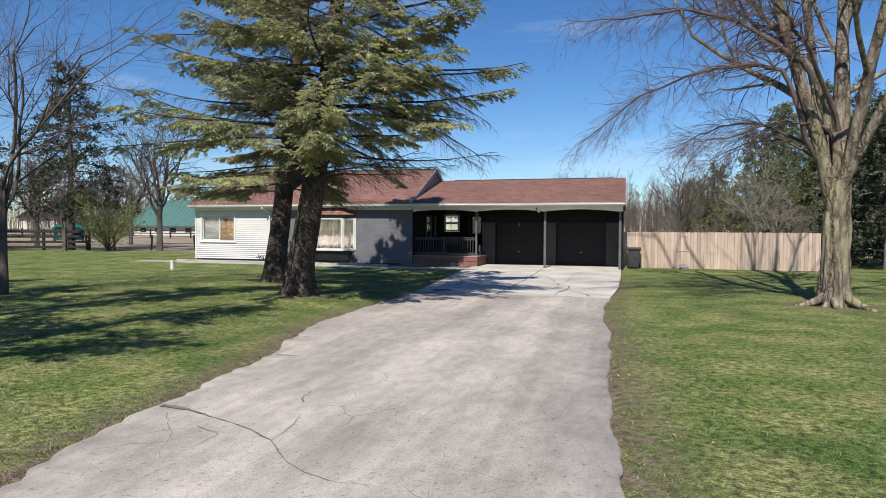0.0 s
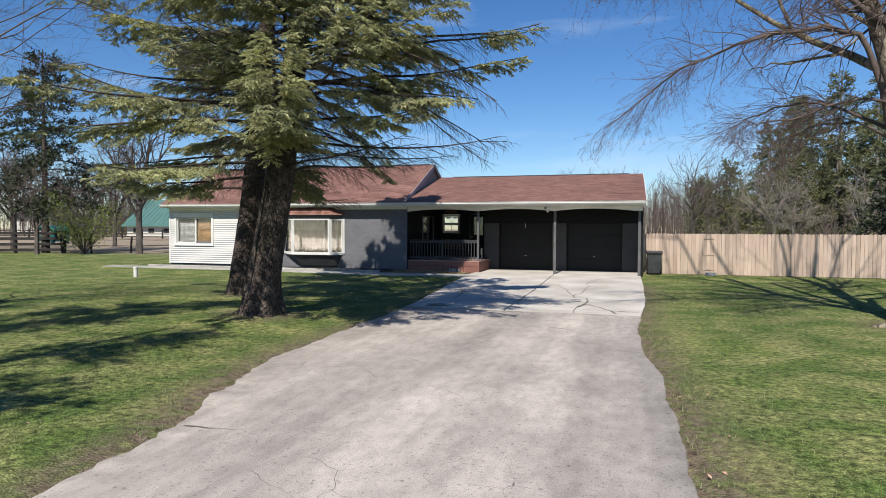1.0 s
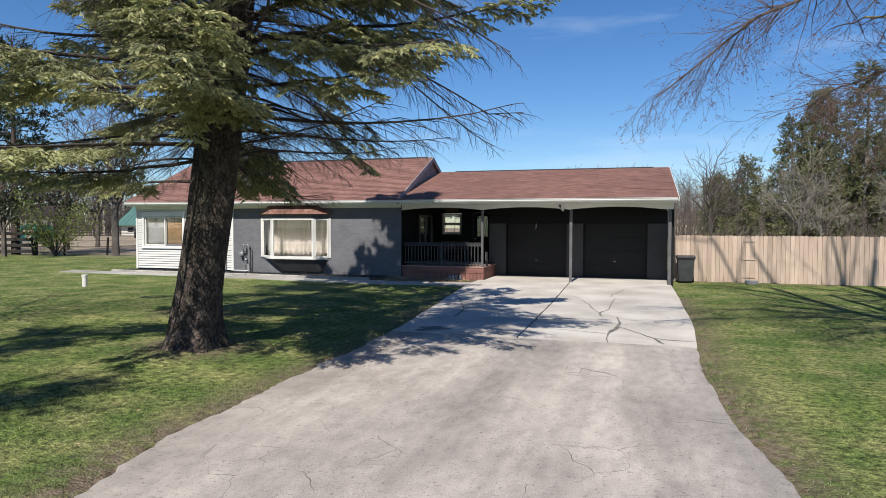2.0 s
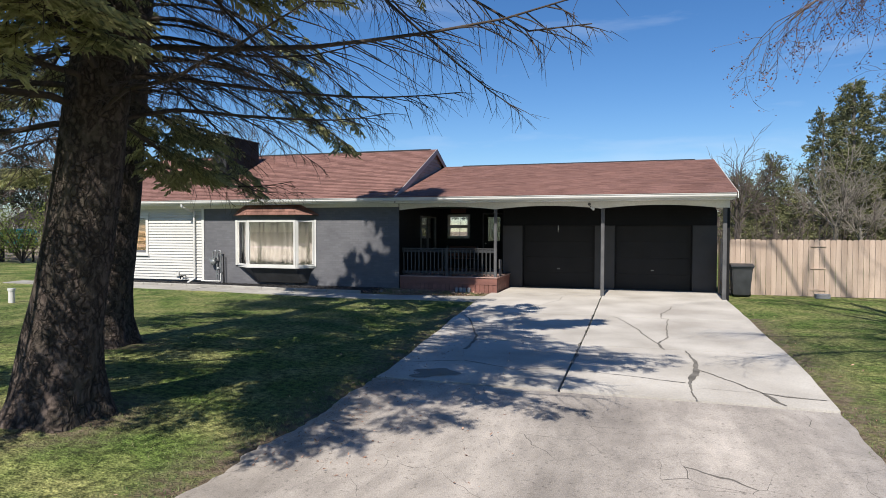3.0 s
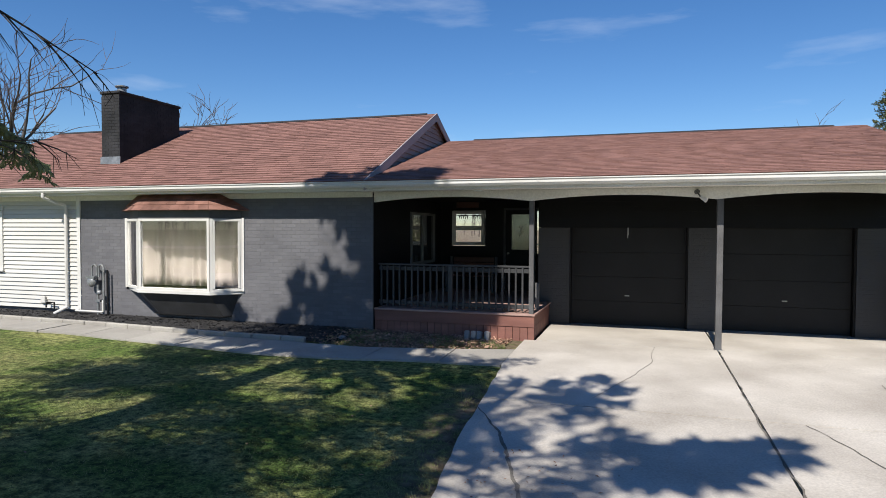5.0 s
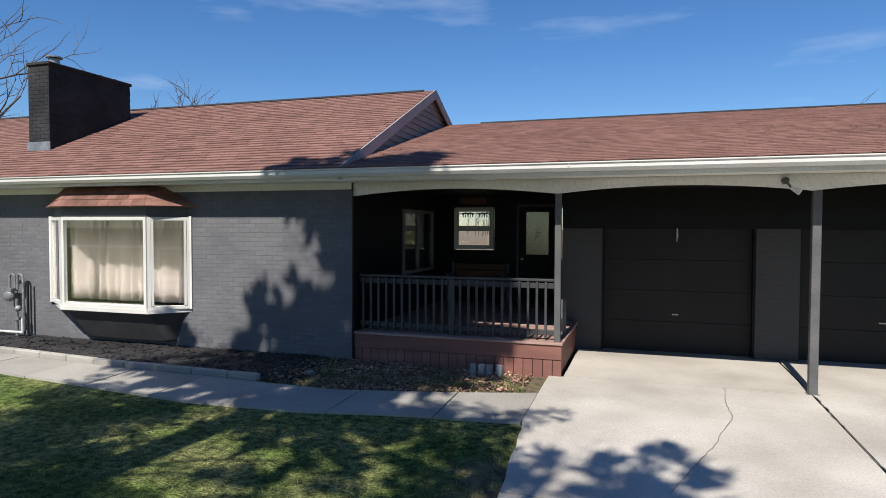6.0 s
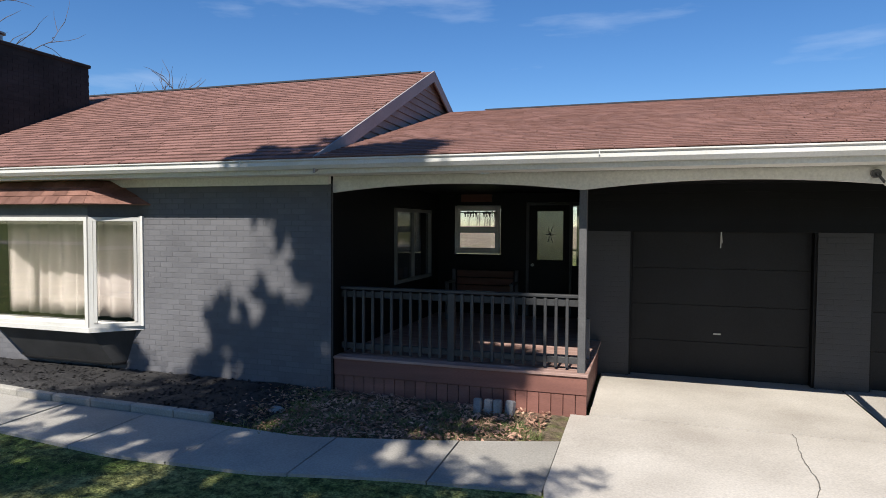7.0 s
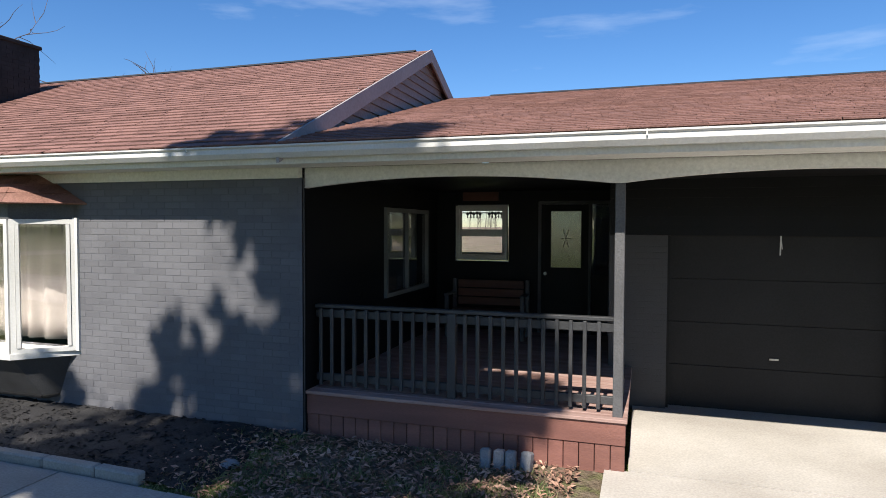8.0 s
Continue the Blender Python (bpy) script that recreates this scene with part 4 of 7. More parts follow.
part("deck_side", soft(-5.80, -5.765, 27.19, GY, 0.372, 0.586), M_DECK, deck)
x = -9.02
while x < -5.80:
    part("skirt_board", soft(x, min(x + 0.136, -5.75), 27.165, 27.185, 0.10, 0.371, 0.004), M_DECK, deck)
    x += 0.143
y = 27.2
while y < GY - 0.1:
    part("skirt_board", soft(-5.79, -5.77, y, y + 0.136, 0.10, 0.371, 0.004), M_DECK, deck)
    y += 0.143
part("skirt_back", boxes((-9.0, -5.82, 27.2, 27.22, 0.1, 0.40), (-5.84, -5.82, 27.22, GY, 0.1, 0.40)), M_BLACK, deck)
part("stub_post", soft(-5.87, -5.79, 28.0, 28.08, 0.62, 1.15), M_POST, deck, "short grey post at the deck side")

railing = part("railing", soft(-9.0, -5.865, 27.30, 27.39, 1.490, 1.528), M_RAIL, HOUSE, "dark painted porch railing with square balusters")
part("rail", soft(-9.0, -5.865, 27.325, 27.365, 1.385, 1.470), M_RAIL, railing)
part("rail", soft(-9.0, -5.865, 27.325, 27.365, 0.695, 0.775), M_RAIL, railing)
part("rail_post", soft(-7.50, -7.41, 27.30, 27.39, 0.624, 1.489), M_RAIL, railing)
for x in list(np.linspace(-8.93, -7.60, 11)) + list(np.linspace(-7.31, -6.00, 11)):
    part("baluster", soft(x - 0.018, x + 0.018, 27.288, 27.324, 0.655, 1.485, 0.004), M_RAIL, railing)


def pane(name, x0, x1, y0, y1, z0, z1, parent):
    ob = part(name, boxes((x0, x1, y0, y1, z0, z1)), M_GLASS, parent)
    ob.visible_shadow = False
    return ob


def casing(x0, x1, z0, z1, y0, y1, w):
    return boxes((x0, x1, y0, y1, z1 - w, z1), (x0, x1, y0, y1, z0, z0 + w), (x0, x0 + w, y0, y1, z0 + w, z1 - w), (x1 - w, x1, y0, y1, z0 + w, z1 - w))


# bedroom window in the siding
win = part("window", casing(-21.31, -19.07, 1.14, 2.65, FY - 0.045, FY + 0.06, 0.11), M_WHITE, HOUSE, "white-framed sliding window in the siding")
part("sash", casing(-21.19, -20.11, 1.26, 2.53, FY + 0.02, FY + 0.07, 0.05), M_WHITE, win)
part("sash", casing(-20.15, -19.19, 1.26, 2.53, FY + 0.072, FY + 0.11, 0.05), M_WHITE, win)
part("window_sill", soft(-21.34, -19.04, FY - 0.075, FY - 0.045, 1.13, 1.19), M_WHITE, win)
pane("pane", -21.14, -20.16, FY + 0.043, FY + 0.047, 1.31, 2.48, win)
pane("pane", -20.10, -19.24, FY + 0.090, FY + 0.094, 1.31, 2.48, win)
part("head_shade", soft(-21.35, -19.03, FY - 0.06, FY - 0.02, 2.655, 2.76), M_WHITE, win)

# porch windows and entrance
pw = part("porch_window", casing(-8.68, -7.79, 1.80, 2.72, PORCH_BACK - 0.03, PORCH_BACK + 0.08, 0.055), M_BEAM, HOUSE, "double-hung window with pale frame on the porch")
part("meeting_rail", boxes((-8.625, -7.845, PORCH_BACK + 0.0, PORCH_BACK + 0.06, 2.235, 2.285)), M_BEAM, pw)
part("sash", casing(-8.625, -7.845, 2.285, 2.665, PORCH_BACK + 0.01, PORCH_BACK + 0.05, 0.035), M_BEAM, pw)
part("sash", casing(-8.625, -7.845, 1.855, 2.235, PORCH_BACK - 0.005, PORCH_BACK + 0.035, 0.035), M_BEAM, pw)
pane("pane", -8.59, -7.88, PORCH_BACK + 0.028, PORCH_BACK + 0.032, 2.32, 2.63, pw)
pane("pane", -8.59, -7.88, PORCH_BACK + 0.013, PORCH_BACK + 0.017, 1.89, 2.20, pw)
sw = part("side_window", boxes((-9.06, -9.00, 29.3, 31.1, 2.57, 2.63), (-9.06, -9.00, 29.3, 31.1, 1.37, 1.43), (-9.06, -9.00, 29.3, 29.36, 1.43, 2.57), (-9.06, -9.00, 31.04, 31.1, 1.43, 2.57), (-9.06, -9.01, 30.14, 30.20, 1.43, 2.57)), M_DIMFRAME, HOUSE, "wide window with pale mullions on the porch side wall")
pane("pane", -9.055, -9.05, 29.36, 30.14, 1.43, 2.57, sw)
pane("pane", -9.055, -9.05, 30.20, 31.04, 1.43, 2.57, sw)
entrance = part("entrance_frame", boxes((-7.27, -7.22, PORCH_BACK - 0.02, PORCH_BACK + 0.12, 0.62, 2.78), (-6.46, -6.41, PORCH_BACK - 0.02, PORCH_BACK + 0.12, 0.62, 2.78), (-6.15, -6.10, PORCH_BACK - 0.02, PORCH_BACK + 0.12, 0.62, 2.78), (-7.22, -6.15, PORCH_BACK - 0.02, PORCH_BACK + 0.12, 2.74, 2.78)), M_POST, HOUSE, "dark grey frame round the front door")
fd = part("front_door", boxes((-7.22, -6.46, PORCH_BACK + 0.03, PORCH_BACK + 0.075, 0.63, 1.70), (-7.22, -6.46, PORCH_BACK + 0.03, PORCH_BACK + 0.075, 2.62, 2.735), (-7.22, -7.07, PORCH_BACK + 0.03, PORCH_BACK + 0.075, 1.70, 2.62), (-6.58, -6.46, PORCH_BACK + 0.03, PORCH_BACK + 0.075, 1.70, 2.62)), M_BLACK, HOUSE, "closed black front door with an oval-patterned light")
pane("door_light", -7.07, -6.58, PORCH_BACK + 0.05, PORCH_BACK + 0.055, 1.70, 2.62, fd).data.materials[0] = M_OBSCURE
part("light_frame", casing(-7.10, -6.55, 1.67, 2.65, PORCH_BACK + 0.015, PORCH_BACK + 0.031, 0.03), M_BLACK, fd)
bm = bmesh.new()
rod(bm, (-7.15, PORCH_BACK + 0.03, 1.60), (-7.15, PORCH_BACK - 0.03, 1.60), 0.028, 12)
part("door_knob", bm, M_BRASS, fd, "steel door knob")
for k in range(6):
    a = k * math.pi / 3
    bm = bmesh.new()
    rod(bm, (-6.825, PORCH_BACK + 0.048, 2.18), (-6.825 + 0.09 * math.cos(a), PORCH_BACK + 0.048, 2.18 + 0.17 * math.sin(a)), 0.006, 5)
    part("leading", bm, M_BRASS, fd)
part("sidelight_panel", boxes((-6.41, -6.15, PORCH_BACK + 0.04, PORCH_BACK + 0.06, 0.63, 1.60)), M_BLACK, HOUSE)
pane("sidelight", -6.41, -6.15, PORCH_BACK + 0.05, PORCH_BACK + 0.055, 1.60, 2.74, HOUSE)
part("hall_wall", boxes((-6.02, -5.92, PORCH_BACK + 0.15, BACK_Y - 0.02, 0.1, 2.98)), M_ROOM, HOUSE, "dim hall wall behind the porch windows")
part("hall_floor", boxes((-10.2, -6.02, PORCH_BACK + 0.15, BACK_Y, 0.50, 0.62)), M_BENCH, HOUSE)
pd = part("back_window", casing(-10.0, -6.6, 0.64, 2.90, BACK_Y + 0.02, BACK_Y + 0.14, 0.09), M_WHITE, HOUSE, "wide back window seen through the hall")
part("mullion", boxes((-8.36, -8.28, BACK_Y + 0.03, BACK_Y + 0.12, 0.73, 2.81)), M_WHITE, pd)
part("cross_bar", boxes((-9.91, -6.69, BACK_Y + 0.04, BACK_Y + 0.10, 1.72, 1.77)), M_WHITE, pd)
pane("pane", -9.91, -8.36, BACK_Y + 0.07, BACK_Y + 0.075, 0.73, 2.81, pd)
pane("pane", -8.28, -6.69, BACK_Y + 0.07, BACK_Y + 0.075, 0.73, 2.81, pd)
val = thing("window_valance", (-8.23, PORCH_BACK + 0.08, 2.6), "row of small dark hanging ornaments in the porch window", "ornament")
for x0 in (-8.50, -8.12):
    for k in range(5):
        bm = bmesh.new()
        bmesh.ops.create_icosphere(bm, subdivisions=1, radius=0.032, matrix=pose(x0 + k * 0.055, PORCH_BACK + 0.075, 2.585 + 0.012 * (k % 2)))
        rod(bm, (x0 + k * 0.055, PORCH_BACK + 0.075, 2.56), (x0 + k * 0.055, PORCH_BACK + 0.075, 2.51), 0.012, 6)
        part("ornament", bm, M_DARKRAIL, val)
bm = bmesh.new()
rod(bm, (-8.62, PORCH_BACK + 0.085, 2.60), (-7.85, PORCH_BACK + 0.085, 2.60), 0.008, 6)
part("rod", bm, M_DARKRAIL, val)

# bay window
BX = (-15.27, -14.47, -12.62, -12.06)
BY = 26.66
bay = part("bay_window", boxes((BX[0], BX[0] + 0.07, FY - 0.03, FY + 0.1, 0.86, 2.46)), M_WHITE, HOUSE, "white-framed bay window with cream curtains inside")
part("jamb", boxes((BX[3] - 0.07, BX[3], FY - 0.03, FY + 0.1, 0.86, 2.46)), M_WHITE, bay)


def bay_plan(grow):
    return [(BX[0] - 0.3 * grow, FY + 0.08), (BX[1] - 0.6 * grow, BY - grow), (BX[2] + 0.6 * grow, BY - grow), (BX[3] + 0.3 * grow, FY + 0.08)]


part("bay_sill", prism(bay_plan(0.045), "z", 0.80, 0.865), M_WHITE, bay, "white bay sill")
part("bay_head", prism(bay_plan(0.02), "z", 2.44, 2.62), M_POST, bay)
for (a, b), tag in (((BX[0] + 0.05, FY - 0.0), (BX[1], BY)), "side"), (((BX[1], BY), (BX[2], BY)), "front"), (((BX[2], BY), (BX[3] - 0.05, FY - 0.0)), "side"):
    d = Vector((b[0] - a[0], b[1] - a[1], 0))
    L = d.length
    d.normalize()
    ang = math.degrees(math.atan2(d.y, d.x))
    m = pose(a[0], a[1], 0, 0, 0, ang)
    bm = casing(0.0, L, 0.866, 2.44, -0.03, 0.04, 0.055)
    if tag == "side":
        box(bm, 0.055, L - 0.055, -0.015, 0.03, 2.38, 2.41)
        box(bm, 0.06, 0.10, -0.04, 0.02, 0.93, 2.38)
        box(bm, L - 0.10, L - 0.06, -0.04, 0.02, 0.93, 2.38)
    bm.transform(m)
    part("frame", bm, M_WHITE, bay)
    bm = boxes((0.055, L - 0.055, 0.0, 0.005, 0.92, 2.385))
    bm.transform(m)
    part("pane", bm, M_GLASS, bay).visible_shadow = False
bm = bmesh.new()
v = [bm.verts.new(p) for p in ((BX[0] + 0.25, FY + 0.0, 0.80), (BX[1] + 0.02, BY + 0.02, 0.80), (BX[2] - 0.02, BY + 0.02, 0.80), (BX[3] - 0.15, FY + 0.0, 0.80),
                               (-14.42, FY + 0.0, 0.30), (-14.20, FY - 0.13, 0.30), (-12.52, FY - 0.13, 0.30), (-12.40, FY + 0.0, 0.30))]
for f in ((0, 1, 5, 4), (1, 2, 6, 5), (2, 3, 7, 6), (4, 5, 6, 7), (3, 2, 1, 0), (0, 4, 7, 3)):
    bm.faces.new([v[i] for i in f])
bmesh.ops.recalc_face_normals(bm, faces=bm.faces[:])
part("bay_skirt", bm, M_RAIL, bay, "charcoal tapering panel under the bay")
bm = bmesh.new()
rod(bm, (-14.42, FY - 0.02, 0.30), (-14.20, FY - 0.14, 0.295), 0.02, 6)
rod(bm, (-14.20, FY - 0.14, 0.295), (-12.52, FY - 0.14, 0.295), 0.02, 6)
rod(bm, (-12.52, FY - 0.14, 0.295), (-12.40, FY - 0.02, 0.30), 0.02, 6)
part("skirt_trim", bm, M_BLACK, bay)
# little hipped bay roof in shingle rows
EV = [(-15.38, FY, 2.615), (-14.53, 26.50, 2.615), (-12.52, 26.50, 2.615), (-11.93, FY, 2.615)]
TP = [(-14.95, FY, 2.975), (-14.62, 26.96, 2.975), (-12.86, 26.96, 2.975), (-12.60, FY, 2.975)]
bm = bmesh.new()
ve, vt = [bm.verts.new(p) for p in EV], [bm.verts.new(p) for p in TP]
for i in range(3):
    bm.faces.new((ve[i], ve[i + 1], vt[i + 1], vt[i]))
bm.faces.new(vt)
bm.faces.new(ve[::-1])
bm.faces.new((ve[0], vt[0], vt[3], ve[3]))
bmesh.ops.recalc_face_normals(bm, faces=bm.faces[:])
bay_roof = part("bay_roof", bm, M_BAYROOF, bay, "rust-brown shingled little roof")
for i in range(3):
    for r in range(3):
        s0, s1 = r / 3, (r + 1) / 3 + 0.03
        A, B, C, D = [Vector(p) for p in (EV[i], EV[i + 1], TP[i + 1], TP[i])]
        nrm = (B - A).cross(D - A).normalized()
        p0, p1, q0, q1 = A.lerp(D, s0), B.lerp(C, s0), A.lerp(D, min(s1, 1)), B.lerp(C, min(s1, 1))
        k = max(1, round((p1 - p0).length / 0.24))
        for c in range(k):
            sh = 0.5 / k if r % 2 else 0.0
            u0, u1 = max(0, c / k - sh), min(1, (c + 1) / k - sh - 0.008)
            if c == k - 1:
                u1 = 1.0
            bm = bmesh.new()
            vv = [bm.verts.new(p) for p in (p0.lerp(p1, u0) + nrm * 0.016, p0.lerp(p1, u1) + nrm * 0.016, q0.lerp(q1, u1) + nrm * 0.004, q0.lerp(q1, u0) + nrm * 0.004,
                                            p0.lerp(p1, u0) + nrm * 0.002, p0.lerp(p1, u1) + nrm * 0.002)]
            bm.faces.new((vv[0], vv[1], vv[2], vv[3]))
            bm.faces.new((vv[4], vv[5], vv[1], vv[0]))
            part("shingle", bm, M_BAYROOF, bay_roof)


# ---------------------------------------------------------------- things at the house
def curtain(x0, x1, y, z0, z1, seed, label):
    k = int((x1 - x0) / 0.02)
    vs, fs = [], []
    for i in range(k + 1):
        x = x0 + (x1 - x0) * i / k
        for j, f in enumerate(np.linspace(0, 1, 7)):
            yy = y + (0.030 + 0.016 * f) * math.sin(i * 0.45 + 1.6 * math.sin(i * 0.11 + seed)) + 0.014 * wobble(i * 0.15, seed + j * 0.2)
            vs.append((x, yy, z1 + (z0 - z1) * f))
    for i in range(k):
        for j in range(6):
            fs.append((i * 7 + j, i * 7 + j + 1, (i + 1) * 7 + j + 1, (i + 1) * 7 + j))
    ob = sheet("curtain", vs, fs, M_CURTAIN, None, True)
    ob.modifiers.new("thickness", "SOLIDIFY").thickness = 0.004
    tagged(ob, label, "curtain")


curtain(-15.16, -13.62, 27.40, 0.90, 2.43, 2, "cream curtain drawn across the bay window")
curtain(-13.66, -12.16, 27.42, 0.90, 2.43, 5, "cream curtain drawn across the bay window")


def blind(x0, x1, y, z0, z1, material, label):
    e = thing("window_blind", ((x0 + x1) / 2, y, z0), label, "blind")
    part("headrail", boxes((x0, x1, y - 0.015, y + 0.015, z1 - 0.03, z1)), material, e)
    n = int((z1 - z0) / 0.045)
    for i in range(n):
        z = z0 + 0.02 + i * 0.045
        part("slat", prism([(y - 0.016, z), (y + 0.016, z + 0.022), (y + 0.016, z + 0.025), (y - 0.016, z + 0.003)], "x", x0, x1), material, e)


blind(-20.10, -19.24, FY + 0.16, 1.30, 2.50, M_BLIND, "lowered brown wooden blind behind the window")
blind(-21.13, -20.17, FY + 0.16, 1.30, 2.50, M_SCREEN, "lowered grey blind behind the window")

# gas meter
gm = thing("gas_meter", (-15.9, 26.98, 0.14), "grey gas meter with looped pipes on the brick wall", "gas meter")
bm = bmesh.new()
bmesh.ops.create_uvsphere(bm, u_segments=16, v_segments=10, radius=0.125, matrix=Matrix.Translation((-16.12, 26.93, 0.97)) @ Matrix.Diagonal((1, 0.6, 1.0, 1)))
box(bm, -16.24, -16.0, 26.87, 27.0, 1.04, 1.10)
part("meter_body", bm, M_METAL, gm)
bm = bmesh.new()
for x0 in (-16.13, -15.93):
    for i in range(8):
        a0, a1 = math.pi * i / 8, math.pi * (i + 1) / 8
        rod(bm, (x0 + 0.07 - 0.07 * math.cos(a0), 26.95, 1.30 + 0.07 * math.sin(a0)), (x0 + 0.07 - 0.07 * math.cos(a1), 26.95, 1.30 + 0.07 * math.sin(a1)), 0.022, 8)
    rod(bm, (x0, 26.95, 1.30), (x0, 26.95, 1.08), 0.022, 8)
rod(bm, (-15.99, 26.95, 1.30), (-15.99, 26.95, 1.12), 0.022, 8)
rod(bm, (-15.79, 26.95, 1.30), (-15.79, 26.95, 0.55), 0.024, 8)
rod(bm, (-15.96, 26.95, 0.90), (-15.96, 26.95, 0.13), 0.028, 8)
rod(bm, (-15.79, 26.95, 0.55), (-15.79, 26.95, 0.30), 0.034, 8)
part("pipework", bm, M_METAL, gm)
bm = bmesh.new()
rod(bm, (-15.70, 26.97, 1.25), (-15.70, 26.97, 0.12), 0.022, 8)
part("conduit", bm, M_BLACK, gm)
bm = bmesh.new()
rod(bm, (-16.62, 26.93, 0.27), (-15.80, 26.93, 0.27), 0.022, 8)
rod(bm, (-15.80, 26.93, 0.27), (-15.80, 26.93, 0.55), 0.022, 8)
rod(bm, (-16.62, 26.93, 0.27), (-16.62, 27.05, 0.27), 0.022, 8)
part("white_pipe", bm, M_WHITE, gm, "white painted pipe")
bm = bmesh.new()
bmesh.ops.create_uvsphere(bm, u_segments=12, v_segments=8, radius=0.06, matrix=pose(-15.90, 26.93, 0.72))
part("regulator", bm, M_METAL, gm)
part("pipe_union", boxes((-15.99, -15.86, 26.90, 26.98, 0.50, 0.56)), M_METAL, gm)

hb = thing("wall_outlet", (-17.75, 27.05, 0.45), "white outlet cover on the siding", "outlet")
part("cover", soft(-17.82, -17.68, 27.02, 27.075, 0.40, 0.56), M_WHITE, hb)
hb = thing("hose_bib", (-17.45, 27.03, 0.35), "small dark tap on the siding", "tap")
bm = bmesh.new()
rod(bm, (-17.55, 27.08, 0.40), (-17.55, 26.95, 0.40), 0.02, 8)
rod(bm, (-17.55, 26.95, 0.40), (-17.55, 26.95, 0.30), 0.02, 8)
rod(bm, (-17.55, 26.97, 0.43), (-17.32, 26.97, 0.43), 0.015, 8)
rod(bm, (-17.32, 26.97, 0.43), (-17.32, 26.97, 0.28), 0.018, 8)
part("spout", bm, M_BLACK, hb)

spot = thing("floodlight", (-2.92, 27.15, 2.9), "white floodlight on a bracket on the beam", "lamp")
bm = bmesh.new()
rod(bm, (-2.92, 27.16, 2.90), (-2.92, 27.11, 2.90), 0.045, 12)
rod(bm, (-2.92, 27.11, 2.90), (-2.87, 27.03, 2.80), 0.014, 8)
part("bracket", bm, M_POST, spot)
bm = bmesh.new()
rod(bm, (-2.87, 27.03, 2.80), (-2.78, 26.98, 2.74), 0.024, 14, 0.042)
part("lamp_head", bm, M_WHITE, spot)

cord = thing("pull_cord", (-4.10, 29.38, 2.1), "short frayed white pull cord on the garage door", "cord")
bm = bmesh.new()
rod(bm, (-4.10, 29.385, 2.275), (-4.105, 29.375, 2.05), 0.008, 6)
rod(bm, (-4.10, 29.385, 2.275), (-4.085, 29.38, 2.12), 0.006, 6)
part("strand", bm, M_WHITE, cord)

bench = thing("bench", (-7.95, 30.9, 0.62), "brown wooden bench with a slatted back on the porch", "bench")
for k in range(3):
    part("back_slat", soft(-8.50, -7.42, 31.12, 31.145, 1.10 + k * 0.14, 1.225 + k * 0.14), M_BENCH, bench)
for k in range(4):
    part("seat_slat", soft(-8.50, -7.42, 30.68 + k * 0.11, 30.775 + k * 0.11, 1.03, 1.055), M_BENCH, bench)
for x in (-8.56, -7.36):
    part("leg", soft(x - 0.03, x + 0.03, 30.66, 30.72, 0.622, 1.28), M_POST, bench)
    part("leg", soft(x - 0.03, x + 0.03, 31.10, 31.16, 0.622, 1.52), M_POST, bench)
    part("armrest", soft(x - 0.035, x + 0.035, 30.64, 31.10, 1.281, 1.315), M_POST, bench)
    part("seat_rail", soft(x - 0.02, x + 0.02, 30.72, 31.10, 0.98, 1.028), M_POST, bench)

pl = thing("wall_plaque", (-8.25, 31.57, 2.9), "plain red-brown wooden plaque on the porch wall", "plaque")
part("board", soft(-8.56, -7.94, 31.565, 31.598, 2.80, 2.95), M_BENCH, pl)

# wheeled bin
wb = thing("wheeled_bin", (1.50, 28.55, 0.1), "dark grey plastic wheeled bin with closed lid by the fence", "bin")
bm = bmesh.new()
v = [bm.verts.new(p) for p in ((1.26, 28.36, 0.16), (1.72, 28.36, 0.16), (1.72, 28.84, 0.16), (1.26, 28.84, 0.16), (1.20, 28.28, 1.02), (1.78, 28.28, 1.02), (1.78, 28.92, 1.02), (1.20, 28.92, 1.02))]
for f in ((3, 2, 1, 0), (4, 5, 6, 7), (0, 1, 5, 4), (1, 2, 6, 5), (2, 3, 7, 6), (3, 0, 4, 7)):
    bm.faces.new([v[i] for i in f])
bmesh.ops.bevel(bm, geom=bm.edges[:], offset=0.03, segments=2, affect="EDGES")
part("body", bm, M_BIN, wb)
part("lid", prism([(28.23, 1.025), (28.95, 1.025), (28.95, 1.07), (28.60, 1.12), (28.23, 1.06)], "x", 1.17, 1.81), M_BIN, wb)
part("rim", boxes((1.18, 1.80, 28.26, 28.94, 0.985, 1.022)), M_BIN, wb)
for x in (1.20, 1.74):
    bm = bmesh.new()
    rod(bm, (x, 28.86, 0.20), (x + 0.06, 28.86, 0.20), 0.11, 16)
    part("wheel", bm, M_BLACK, wb)
bm = bmesh.new()
rod(bm, (1.25, 28.98, 1.03), (1.73, 28.98, 1.03), 0.016, 8)
part("handle", bm, M_BIN, wb)

# leaning pavers by the porch
for k, (x, y, rz, rx) in enumerate(((-7.00, 26.93, 6, -14), (-6.87, 26.93, -3, -12), (-6.76, 26.94, 4, -12), (-6.62, 26.95, -10, -16))):
    ob = tagged(part("paver", soft(-0.05, 0.05, -0.06, 0.06, 0, 0.19, 0.018), M_STONE, None), "grey concrete paver set on edge by the porch", "paver", "pavers by the porch")
    ob.matrix_world = pose(x, y, 0.10, rx, 0, rz)
bm = bmesh.new()
bmesh.ops.create_icosphere(bm, subdivisions=2, radius=0.11)
for v in bm.verts:
    v.co *= 1 + 0.25 * noise.noise(v.co * 9)
